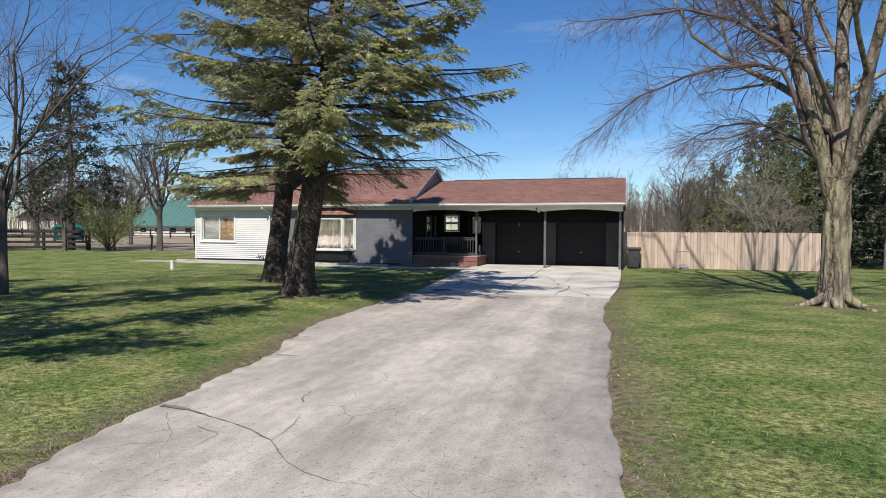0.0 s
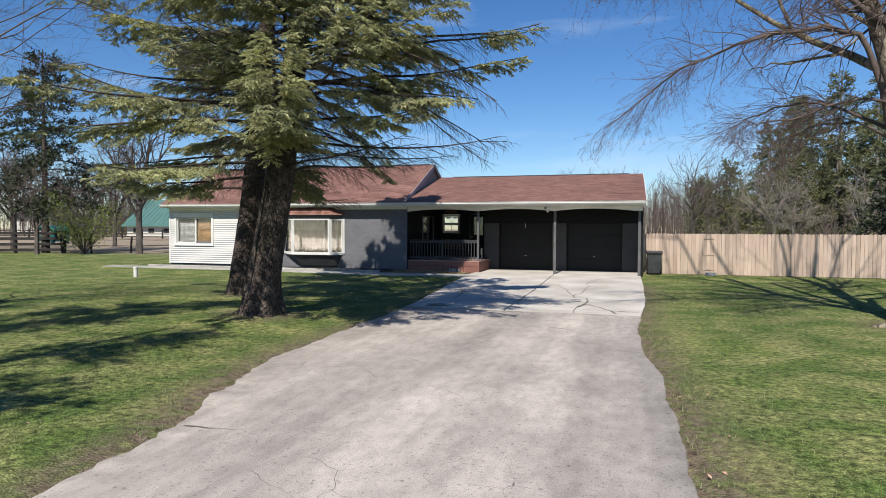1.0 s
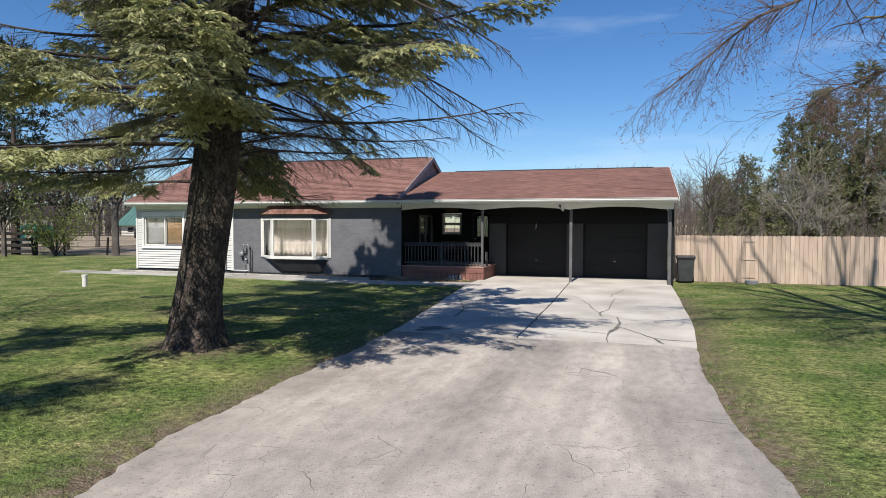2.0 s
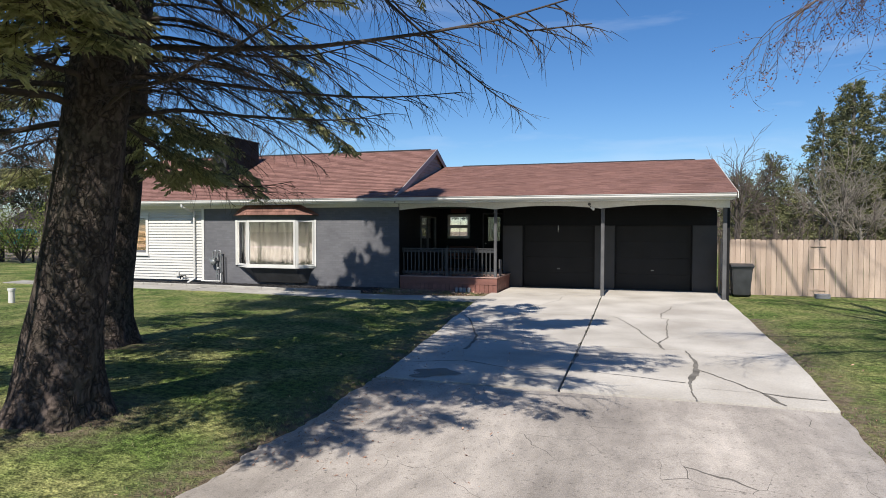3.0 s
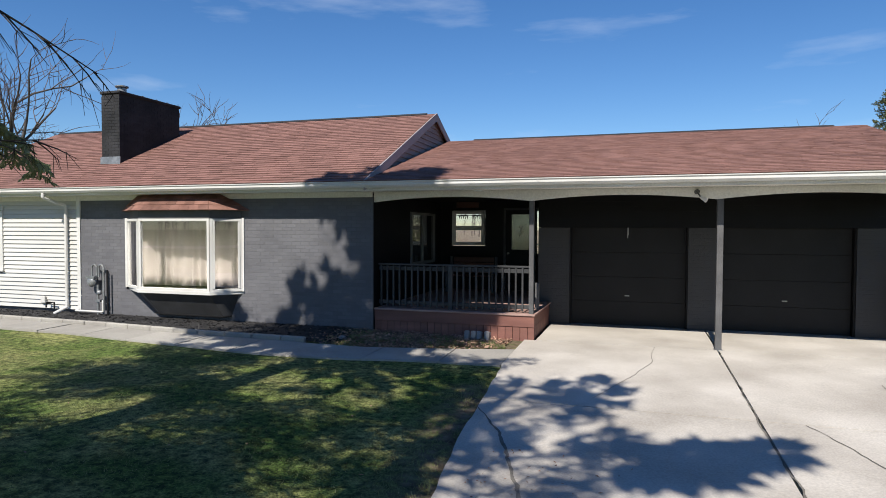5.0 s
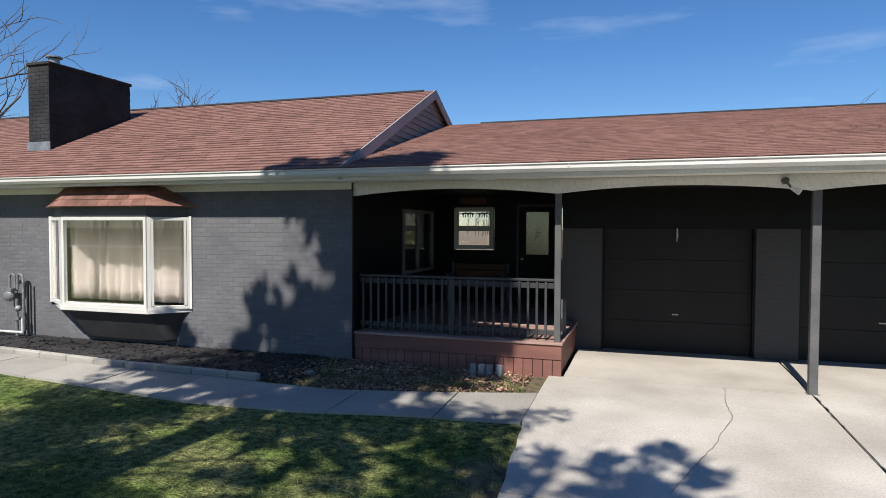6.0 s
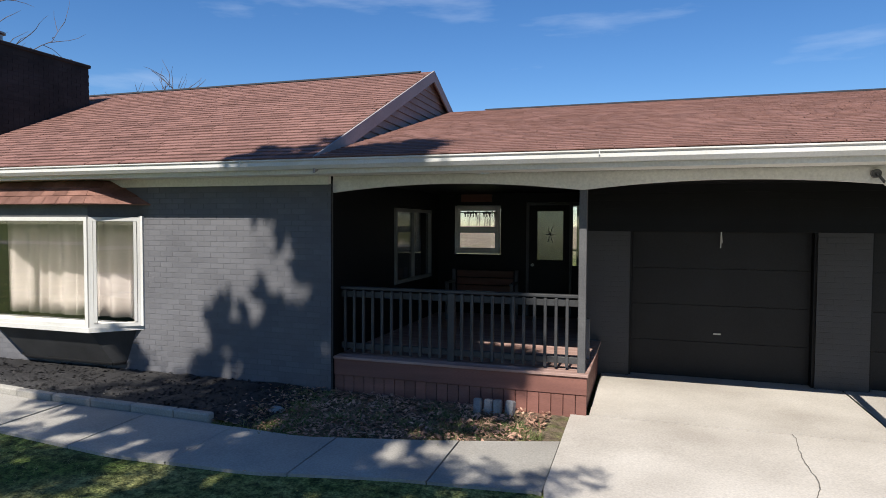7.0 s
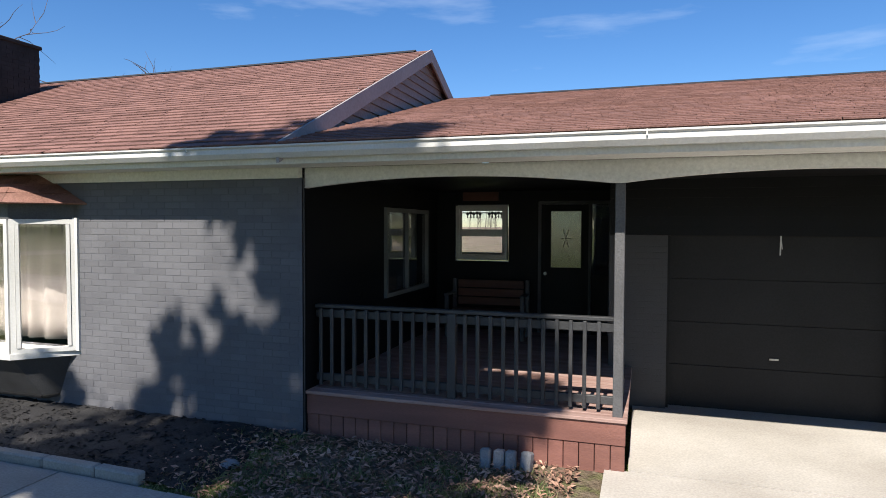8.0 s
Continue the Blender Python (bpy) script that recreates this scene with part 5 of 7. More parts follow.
ob = tagged(part("rock", bm, M_STONE, None), "pale grey fist-sized rock in the flower bed", "rock")
ob.matrix_world = pose(-9.25, 26.15, 0.13) @ Matrix.Diagonal((1.0, 0.8, 0.7, 1))

# white standpipe on the lawn
sp = thing("standpipe", (-17.9, 20.7, 0.10), "short white plastic pipe standing in the lawn", "pipe")
bm = bmesh.new()
rod(bm, (-17.9, 20.7, 0.02), (-17.9, 20.7, 0.44), 0.08, 14)
part("pipe", bm, M_WHITE, sp)
bm = bmesh.new()
rod(bm, (-17.9, 20.7, 0.44), (-17.9, 20.7, 0.50), 0.095, 14)
part("cap", bm, M_WHITE, sp)


# ---------------------------------------------------------------- slab, walk and flower bed
slab = thing("slab", (-2.5, 22.0, 0.0), "pale concrete parking slab with dark filled cracks", "slab", kind="structure")
def slab_piece(y0, y1, side):
    ys = np.linspace(y0 + 0.012, y1 - 0.012, 16)
    bm = bmesh.new()
    rows = []
    for y in ys:
        a = (float(left_x(min(y, 24.9))) + 0.04 * wobble(y, 21, 2.0)) if side == 0 else -2.525
        if side == 0 and y > 25.0:
            a = -5.93 if y < 27.2 else -5.72
        b = -2.555 if side == 0 else float(right_x(y)) + 0.02 * wobble(y, 22, 2.0)
        xs = np.linspace(a, b, 10)
        rows.append([bm.verts.new((x, y, float(ground_z(x, y)) + 0.028)) for x in xs])
    for i in range(len(rows) - 1):
        for j in range(9):
            bm.faces.new((rows[i][j], rows[i][j + 1], rows[i + 1][j + 1], rows[i + 1][j]))
    r = bmesh.ops.extrude_face_region(bm, geom=bm.faces[:])
    low = [g for g in r["geom"] if isinstance(g, bmesh.types.BMVert)]
    for g in low:
        g.co.z -= 0.12
    bmesh.ops.recalc_face_normals(bm, faces=bm.faces[:])
    return bm
for (y0, y1) in ((15.96, 19.37), (19.37, 23.20), (23.20, 27.20), (27.20, 29.60)):
    for side in (0, 1):
        part("concrete_panel", slab_piece(y0, y1, side), M_CONCRETE, slab)
for k, (pts, wid) in enumerate([
        ([(-2.54, 27.1), (-2.55, 23.2), (-2.54, 19.4), (-2.52, 17.6)], [0.012, 0.018, 0.024, 0.03, 0.07]),
        ([(-2.05, 23.19), (-1.79, 22.43), (-1.53, 21.51), (-1.36, 20.57), (-1.19, 19.89)], [0.012, 0.02, 0.03, 0.03]),
        ([(-0.66, 25.34), (-0.75, 24.63), (-0.96, 23.96), (-1.0, 23.18), (-0.86, 23.07), (-0.93, 21.97), (-0.96, 21.11), (-0.97, 20.67), (-1.19, 19.89)], [0.012, 0.03, 0.025, 0.02, 0.025, 0.03, 0.05]),
        ([(-1.19, 19.89), (-1.10, 19.3)], [0.06, 0.03]),
        ([(-0.76, 19.3), (-0.67, 18.52), (-0.71, 17.71), (-0.88, 16.9), (-0.88, 16.45), (-0.88, 15.95)], [0.03, 0.05, 0.10, 0.12, 0.04, 0.02]),
        ([(-0.67, 17.73), (-0.4, 17.32), (-0.22, 16.93), (-0.02, 16.56), (0.21, 16.45), (0.65, 16.4)], [0.03, 0.035, 0.04, 0.05, 0.03]),
        ([(-0.93, 16.86), (-1.57, 17.02), (-2.39, 17.23)], [0.03, 0.02, 0.015]),
        ([(-0.02, 16.56), (0.05, 16.3), (0.12, 16.0)], [0.06, 0.10, 0.04]),
        ([(-0.78, 16.6), (0.0, 16.55), (0.75, 16.4)], [0.006, 0.012, 0.006]),
        ([(-5.73, 22.77), (-5.32, 22.0), (-4.99, 21.07), (-4.75, 20.23), (-4.56, 19.72), (-4.45, 18.99), (-4.42, 18.3)], [0.02, 0.04, 0.05, 0.06, 0.07, 0.09]),
        ([(-3.58, 27.2), (-3.63, 26.64), (-3.66, 25.9), (-3.92, 24.93), (-4.13, 24.37), (-4.26, 23.98), (-4.42, 23.55)], [0.008, 0.012, 0.012, 0.010, 0.006]),
        ([(-5.2, 16.9), (-4.2, 17.4), (-3.3, 17.0), (-2.6, 17.3)], [0.03, 0.04, 0.03, 0.02])]):
    crack_strip(pts, [0.7 * w for w in wid], slab, 0.034, k + 20)

ring = [(-4.42 + (0.30 + 0.10 * math.sin(3 * a + 1) + 0.05 * math.sin(7 * a)) * math.cos(a), 16.40 + (0.30 + 0.10 * math.sin(2 * a)) * math.sin(a)) for a in np.linspace(0, 2 * math.pi, 40, endpoint=False)]
bm = bmesh.new()
bm.faces.new([bm.verts.new((x, y, float(ground_z(x, y)) + 0.036)) for x, y in ring])
tagged(part("puddle", bm, M_WATER, None), "shallow rain puddle on the worn paving", "puddle", kind="structure")

NEAR_X = [-24, -18, -14.8, -12.3, -10.0, -8.5, -7.2, -5.9]
NEAR_Y = [25.2, 25.05, 24.95, 24.66, 24.42, 24.48, 24.80, 25.0]
FAR_Y = [26.0, 25.9, 25.78, 25.55, 25.50, 25.42, 25.78, 26.25]
path = thing("pavement", (-14.0, 25.3, 0.1), "narrow curving concrete garden path to the drive", "path", kind="structure")
x = -24.0
kx = 0
while x < -5.95:
    x1 = min(x + 1.22, -5.93)
    bm = bmesh.new()
    rows = []
    tilt = 0.012 * wobble(kx, 31, 3.0)
    for xx in np.linspace(x + 0.008, x1 - 0.008, 6):
        a, b = np.interp(xx, NEAR_X, NEAR_Y), np.interp(xx, NEAR_X, FAR_Y)
        rows.append([bm.verts.new((xx, y, float(ground_z(xx, y)) + 0.03 + tilt * (xx - x))) for y in np.linspace(a, b, 5)])
    for i in range(5):
        for j in range(4):
            bm.faces.new((rows[i][j], rows[i + 1][j], rows[i + 1][j + 1], rows[i][j + 1]))
    r = bmesh.ops.extrude_face_region(bm, geom=bm.faces[:])
    for g in r["geom"]:
        if isinstance(g, bmesh.types.BMVert):
            g.co.z -= 0.08
    bmesh.ops.recalc_face_normals(bm, faces=bm.faces[:])
    part("path_slab", bm, M_WALKCON, path)
    x, kx = x1, kx + 1
edging = thing("bed_edging", (-14.0, 25.8, 0.1), "low pale concrete edging along the mulch bed", "edging", kind="structure")
x = -22.0
while x < -9.8:
    x1 = min(x + 0.62, -9.72)
    y = float(np.interp((x + x1) / 2, NEAR_X, FAR_Y)) + 0.03
    yb = float(np.interp(x1, NEAR_X, FAR_Y)) - float(np.interp(x, NEAR_X, FAR_Y))
    bm = soft(-(x1 - x) / 2 + 0.004, (x1 - x) / 2 - 0.004, 0.0, 0.11, 0.0, 0.16, 0.015)
    bm.transform(pose((x + x1) / 2, y, 0.08, 0, 0, math.degrees(math.atan2(yb, x1 - x))))
    part("edging_block", bm, M_WALKCON, edging)
    x = x1
# mulch
gx, gy = np.arange(-22.0, -8.79, 0.12), np.linspace(0, 1, 14)
vs = []
for xx in gx:
    a = float(np.interp(xx, NEAR_X, FAR_Y)) + 0.10
    for f in gy:
        yy = a + (FY + 0.04 - a) * f
        end = float(smooth01(-8.8, -9.8, xx))
        vs.append((xx, yy, float(ground_z(xx, yy)) - 0.03 + 0.075 * end + 0.03 * noise.noise(Vector((xx * 5, yy * 5, 0)))))
nyy = len(gy)
fs = [(i * nyy + j, (i + 1) * nyy + j, (i + 1) * nyy + j + 1, i * nyy + j + 1) for i in range(len(gx) - 1) for j in range(nyy - 1)]
tagged(sheet("mulch_bed", vs, fs, M_MULCH, None, True), "black wood mulch along the foot of the wall", "mulch bed", kind="structure")


def scatter(name, n, area, size, material, label, category, seed, flat=0.5, keep=None):
    """Loose chips or leaves: small bent pieces lying every way, as one thing."""
    rng = np.random.default_rng(seed)
    x, y = rng.uniform(area[0], area[1], n), rng.uniform(area[2], area[3], n)
    if keep is not None:
        ok = keep(x, y, rng.random(n))
        x, y = x[ok], y[ok]
    n = len(x)
    z = ground_z(x, y) + rng.uniform(0.012, 0.05, n)
    c = np.stack([x, y, z], axis=1)
    a = rng.uniform(0, 2 * math.pi, n)
    s = rng.uniform(size[0], size[1], n)
    u = np.stack([np.cos(a), np.sin(a), rng.uniform(-flat, flat, n)], axis=1) * s[:, None]
    w = np.stack([-np.sin(a), np.cos(a), rng.uniform(-flat, flat, n)], axis=1) * (s * rng.uniform(0.25, 0.7, n))[:, None]
    up = np.zeros((n, 3))
    up[:, 2] = s * rng.uniform(-0.2, 0.5, n)
    v = np.stack([c - u, c - w * 0.8 + up, c + u, c + w * 0.8 + up * 0.6], axis=1).reshape(-1, 3)
    k = np.arange(n)[:, None] * 4
    f = np.concatenate([k + np.array([[0, 1, 2]]), k + np.array([[0, 2, 3]])], axis=0)
    tagged(sheet(name, v, f, material), label, category, kind="stuff")


scatter("mulch_chips", 20000, (-21.6, -9.0, 25.6, 27.08), (0.015, 0.045), M_MULCH, "loose black mulch chips", "mulch", 3,
        keep=lambda x, y, r: (y > np.interp(x, NEAR_X, FAR_Y) + 0.16) & (r < smooth01(-8.8, -10.2, x) + 0.05))
scatter("leaf_litter", 6500, (-10.4, -5.75, 25.4, 27.12), (0.012, 0.042), M_LITTER, "dead brown leaves on bare soil before the porch", "leaves", 5,
        keep=lambda x, y, r: (y > np.interp(x, NEAR_X, FAR_Y) + 0.02) & (r < smooth01(-10.4, -8.6, x)) & (x < -6.15))
scatter("fallen_leaves", 2600, (-12.0, 9.0, 0.0, 24.5), (0.012, 0.03), M_LITTER, "scattered dead leaves on the grass", "leaves", 6,
        keep=lambda x, y, r: ((x < left_x(y)) | (x > right_x(y))) & (r < 0.25 + 0.75 * (np.abs(x - right_x(y)) < 1.0)))


scatter("drive_litter", 4200, (-5.3, -2.6, 12.5, 21.5), (0.008, 0.026), M_LITTER, "dead leaf scraps and grit on the paving", "leaves", 9,
        keep=lambda x, y, r: (x > left_x(y) + 0.05) & (r < 0.95 * np.exp(-(x - left_x(y)) / 0.7)))


def grass(n, seed):
    rng = np.random.default_rng(seed)
    y = -1.0 + 26.5 * rng.random(n) ** 1.8
    x = np.where(rng.random(n) < 0.62, -5.0 - 12.0 * rng.random(n) ** 1.25, 0.6 + 9.5 * rng.random(n) ** 1.25)
    clear = ((x < left_x(y) - 0.12 * rng.random(n)) | (x > right_x(y) + 0.12 * rng.random(n))) & ~((y > 24.3) & (x < 0))
    bed = (rng.random(n) < 0.25)
    clear |= bed & (x > -9.4) & (x < -6.0) & (y > 25.9) & (y < 27.0)
    x, y = x[clear], y[clear]
    n = len(x)
    h = rng.uniform(0.010, 0.036, n)
    a = rng.uniform(0, 2 * math.pi, n)
    lean = rng.uniform(0.3, 1.6, n) * h
    w = rng.uniform(0.0025, 0.006, n)
    b = np.stack([x, y, ground_z(x, y) - 0.006], axis=1)
    side = np.stack([np.cos(a) * w, np.sin(a) * w, np.zeros(n)], axis=1)
    d = rng.uniform(0, 2 * math.pi, n)
    tip = b + np.stack([np.cos(d) * lean, np.sin(d) * lean, h], axis=1)
    v = np.stack([b - side, b + side, tip], axis=1).reshape(-1, 3)
    f = np.arange(3 * n).reshape(-1, 3)
    tagged(sheet("grass", v, f, M_BLADE), "short mown grass blades", "grass", kind="stuff")


grass(420000, 12)


def tufts(name, area, clumps, blades, heights, seed, label, keep=None):
    """Clumps of longer grass."""
    rng = np.random.default_rng(seed)
    cx, cy = rng.uniform(area[0], area[1], clumps), rng.uniform(area[2], area[3], clumps)
    if keep is not None:
        ok = keep(cx, cy)
        cx, cy = cx[ok], cy[ok]
    k = np.repeat(np.arange(len(cx)), blades)
    n = len(k)
    spread = rng.uniform(0.03, 0.16, len(cx))[k]
    x, y = cx[k] + rng.normal(size=n) * spread, cy[k] + rng.normal(size=n) * spread
    h = rng.uniform(*heights, n)
    a, d = rng.uniform(0, 2 * math.pi, n), rng.uniform(0, 2 * math.pi, n)
    w, lean = rng.uniform(0.003, 0.007, n), rng.uniform(0.2, 1.2, n) * h
    b = np.stack([x, y, ground_z(x, y) - 0.006], axis=1)
    side = np.stack([np.cos(a) * w, np.sin(a) * w, np.zeros(n)], axis=1)
    v = np.stack([b - side, b + side, b + np.stack([np.cos(d) * lean, np.sin(d) * lean, h], axis=1)], axis=1).reshape(-1, 3)
    tagged(sheet(name, v, np.arange(3 * n).reshape(-1, 3), M_BLADE), label, "grass", kind="stuff")


tufts("bed_grass", (-9.6, -6.1, 25.5, 27.0), 75, 70, (0.03, 0.10), 14, "sparse grass tufts in the bare bed before the porch",
      lambda x, y: y > np.interp(x, NEAR_X, FAR_Y) + 0.08)
tufts("verge_grass", (-6.3, 2.2, -1.0, 24.0), 2600, 30, (0.02, 0.055), 15, "ragged grass tufts along the drive edge",
      lambda x, y: ((x < left_x(y) - 0.02) & (x > left_x(y) - 0.55)) | ((x > right_x(y) + 0.02) & (x < right_x(y) + 0.55)))


# ---------------------------------------------------------------- board fence
fence = thing("board_fence", (5.6, 29.2, 0.1), "new pale cedar board fence with gapped pickets", "fence")
F_Y = 29.22
rngf = random.Random(6)
x = 0.98
while x < 10.45:
    gap = 3.62 < x < 3.74
    if not gap:
        top = 1.84 + rngf.uniform(-0.012, 0.012)
        part("picket", prism([(x, 0.12), (x + 0.136, 0.12), (x + 0.136, top - 0.03), (x + 0.112, top), (x + 0.024, top), (x, top - 0.03)], "y", F_Y - 0.018 + rngf.uniform(-0.004, 0.004), F_Y), M_PICKET, fence)
    x += 0.142 + rngf.uniform(0, 0.006)
for (a, b) in ((0.96, 3.72), (3.74, 7.0), (7.02, 10.46)):
    for z in (0.34, 1.02, 1.62):
        part("rail", boxes((a, b, F_Y + 0.002, F_Y + 0.04, z, z + 0.088)), M_FENCEPOST, fence)
for z in (0.30, 0.95, 1.62):
    part("lath", boxes((3.50, 3.92, F_Y - 0.045, F_Y - 0.022, z, z + 0.04)), M_PICKET, fence)
for x in (1.0, 3.68, 7.0, 10.40):
    part("post", soft(x - 0.045, x + 0.045, F_Y + 0.042, F_Y + 0.132, -0.1, 1.86), M_FENCEPOST, fence)
blk = thing("concrete_block", (3.75, 28.75, 0.1), "grey concrete block lying at the fence foot", "block")
part("block", soft(3.52, 3.92, 28.65, 28.85, 0.09, 0.24, 0.012), M_STONE, blk)
side_fence = thing("side_fence", (0.95, 29.3, 0.1), "dark stained boards between house corner and fence", "fence")
part("board", soft(0.925, 0.965, 29.06, 29.20, 0.1, 1.80), M_FENCEPOST, side_fence)


# ---------------------------------------------------------------- trees
def brush_mesh(name, root, way, length, per, width, spread, material, parent, rng, taper=True):
    """Needle sprays: about each twig a brush of narrow pointed blades."""
    root, way, length = np.asarray(root), np.asarray(way), np.asarray(length)
    n = len(root)
    i = np.repeat(np.arange(n), per)
    s = rng.uniform(0.05, 1.0, len(i))
    p = root[i] + way[i] * (length[i] * s)[:, None]
    r = rng.normal(size=(len(i), 3))
    r -= (r * way[i]).sum(1)[:, None] * way[i]
    r /= np.linalg.norm(r, axis=1)[:, None] + 1e-9
    d = way[i] * 0.75 + r * spread
    d /= np.linalg.norm(d, axis=1)[:, None]
    L = length[i] * rng.uniform(0.28, 0.5, len(i)) * (1.15 - 0.5 * s if taper else 1.0)
    q = rng.normal(size=(len(i), 3))
    q -= (q * d).sum(1)[:, None] * d
    q /= np.linalg.norm(q, axis=1)[:, None] + 1e-9
    w = q * (width * rng.uniform(0.7, 1.3, len(i)))[:, None]
    v = np.stack([p - w * 0.5 + d * (L * 0.25)[:, None], p, p + w * 0.5 + d * (L * 0.25)[:, None], p + d * L[:, None]], axis=1).reshape(-1, 3)
    f = np.arange(4 * len(i)).reshape(-1, 4)
    return sheet(name, v, f, material, parent)


def fingers(name, root, way, length, radius, material, parent, rng):
    """Spruce shoots: slender pointed tufts, each of two crossed blades, a little crooked."""
    root, way, length = np.asarray(root), np.asarray(way), np.asarray(length)
    n = len(root)
    u = rng.normal(size=(n, 3))
    u -= (u * way).sum(1)[:, None] * way
    u /= np.linalg.norm(u, axis=1)[:, None] + 1e-9
    w = np.cross(way, u)
    r = (radius * rng.uniform(0.65, 1.3, n))[:, None]
    mid = root + way * (length * rng.uniform(0.35, 0.65, n))[:, None]
    tip = root + way * length[:, None] + w * r * rng.uniform(-0.9, 0.9, (n, 1))
    v = np.stack([root, mid + u * r, tip, mid - u * r, mid + w * r, mid - w * r], axis=1).reshape(-1, 3)
    k = np.arange(n)[:, None] * 6
    f = np.concatenate([k + np.array([t]) for t in ((0, 1, 2, 3), (0, 4, 2, 5))], axis=0)
    return sheet(name, v, f, material, parent)


def spruce(base, lean, height, r0, low, reach, seed, label, tilt=0.0, per_whorl=4.6, gap=0.40, dead=None, floor=(3.0, 3.0), extra=(), clump_bias=0.0, top_width=0.07, gappy=-0.5):
    """An old spruce: whorls of drooping boughs, each a frond of side twigs with pinnate shoots near its end.
    reach: (heights, lengths). dead: share of leafless boughs by (azimuths, shares). floor: lowest foliage at the -x and at the +x side.
    extra: further boughs as (count, lowest, highest, azimuth from, to, length from, to, kind)."""
    rng = np.random.default_rng(seed)
    base = np.array([base[0], base[1], float(ground_z(base[0], base[1])) - 0.15])
    tree = thing("spruce_tree", tuple(base), label, "tree", "spruces on the lawn")

    def stem(z):
        k = 1 - np.exp(-z / 2.8)
        return base + np.array([lean[0] * k + tilt * max(0.0, z - 1.0), lean[1] * k, z])

    zs = np.concatenate([np.array([0, 0.12, 0.3, 0.6, 1.0]), np.arange(1.3, 8, 0.25), np.arange(8, height - 0.3, 0.8), [height]])
    rad = r0 * (1 - zs / height) ** 0.75 + 0.02
    rad[:5] *= np.array([1.55, 1.38, 1.2, 1.1, 1.03])
    k, n = len(zs), 36
    vs = []
    for z, r in zip(zs, rad):
        c = stem(z)
        for a in np.arange(n) * 2 * math.pi / n:
            ca, sa = math.cos(a), math.sin(a)
            rr = r * (1 + 0.09 * noise.noise(Vector((ca * 2.2, sa * 2.2, z * 0.5 + seed))) + 0.055 * noise.noise(Vector((ca * 9, sa * 9, z * 2.3 + seed)))
                      + (0.12 * math.sin(a * 5 + seed) if z < 0.5 else 0.0))
            vs.append(c + np.array([ca * rr, sa * rr, 0]))
    fs = [(i * n + j, i * n + (j + 1) % n, (i + 1) * n + (j + 1) % n, (i + 1) * n + j) for i in range(k - 1) for j in range(n)]
    sheet("trunk", vs, fs, M_BARK, tree, True)

    limbs, fine = Wood(), Wood()
    R, W, L = [], [], []
    TOP = 8.8
    up = np.array([0.0, 0.0, 1.0])

    def lowest(x):
        return floor[0] + (floor[1] - floor[0]) * np.clip((x - base[0] + 0.3) / 1.2, 0, 1)

    def dead_twigs(p, d, l2):
        for _k in range(3):
            q = p + d * l2 * rng.uniform(0.3, 1.0)
            e = d * 0.6 + rng.normal(size=3) * 0.4 - up * 0.75
            e /= np.linalg.norm(e)
            fine.tube(np.array([q, q + e * l2 * rng.uniform(0.3, 0.65)]), np.array([0.0032, 0.0015]), 3)

    def shoots(p, d, side, length, lo, spacing, big):
        """Pinnate shoots along a twig."""
        m = max(3, int(length * (1 - lo) / spacing))
        g = lo + (1 - lo) * (np.arange(m) + rng.random(m)) / m
        sg = np.where(np.arange(m) % 2, 1.0, -1.0)[:, None]
        q = p + d * (length * g)[:, None]
        e = d * rng.uniform(0.65, 1.0, (m, 1)) + side * sg * rng.uniform(0.35, 0.9, (m, 1)) + rng.normal(size=(m, 3)) * 0.16
        e[:, 2] -= rng.uniform(0.0, 0.45, m)
        e /= np.linalg.norm(e, axis=1)[:, None]
        R.append(q)
        W.append(e)
        L.append(rng.uniform(0.07, 0.135, m) * (1.15 - 0.35 * g) * big)

    def bough(z, a, ln, kind):
        t = (z - low) / (height - low)
        upper = z > TOP
        out = np.array([math.cos(a), math.sin(a), 0.0])
        lat = np.array([-math.sin(a), math.cos(a), 0.0])
        s = np.linspace(0, 1, 10)
        if kind == "dead" or kind == "thin":
            rise, droop, lift = rng.uniform(0.05, 0.22), rng.uniform(0.55, 0.85), rng.uniform(0.12, 0.25)
        else:
            rise, droop, lift = rng.uniform(0.02, 0.22) + 0.30 * t, rng.uniform(0.36, 0.58) * (1 - 0.5 * t), rng.uniform(0.20, 0.36)
        wig = 0.05 * ln * np.cumsum(rng.normal(size=10)) / 4
        c = stem(z)
        pts = c + out * (ln * s)[:, None] + lat * (wig - wig[0])[:, None]
        pts[:, 2] += ln * (rise * s - droop * s ** 2 + lift * s ** 3)
        need = np.maximum(0, lowest(pts[:, 0]) + (0.1 if kind != "live" else 0.28) - pts[:, 2])
        pts[:, 2] += need * s ** 0.5
        br = max(0.012, 0.009 * ln + 0.006) * (0.75 if kind == "dead" else 1.0)
        limbs.tube(pts, br * (1 - 0.85 * s), 5)
        shift = rng.uniform(0, 50)
        count = int(ln * (4.5 if upper else 8.5))
        for j in range(count):
            sj = 0.10 + 0.90 * (j + rng.random()) / max(count, 1)
            f = sj * 9
            i0 = min(int(f), 8)
            p = pts[i0] + (pts[i0 + 1] - pts[i0]) * (f - i0)
            ax = pts[i0 + 1] - pts[i0]
            ax /= np.linalg.norm(ax)
            sg = 1 if j % 2 else -1
            d = ax * rng.uniform(0.55, 0.95) + lat * sg * rng.uniform(0.45, 0.95) - up * rng.uniform(0.05, 0.55)
            d /= np.linalg.norm(d)
            l2 = (0.22 + 0.26 * ln * (1 - 0.85 * sj) * min(1.0, sj * 3.0)) * rng.uniform(0.6, 1.15)
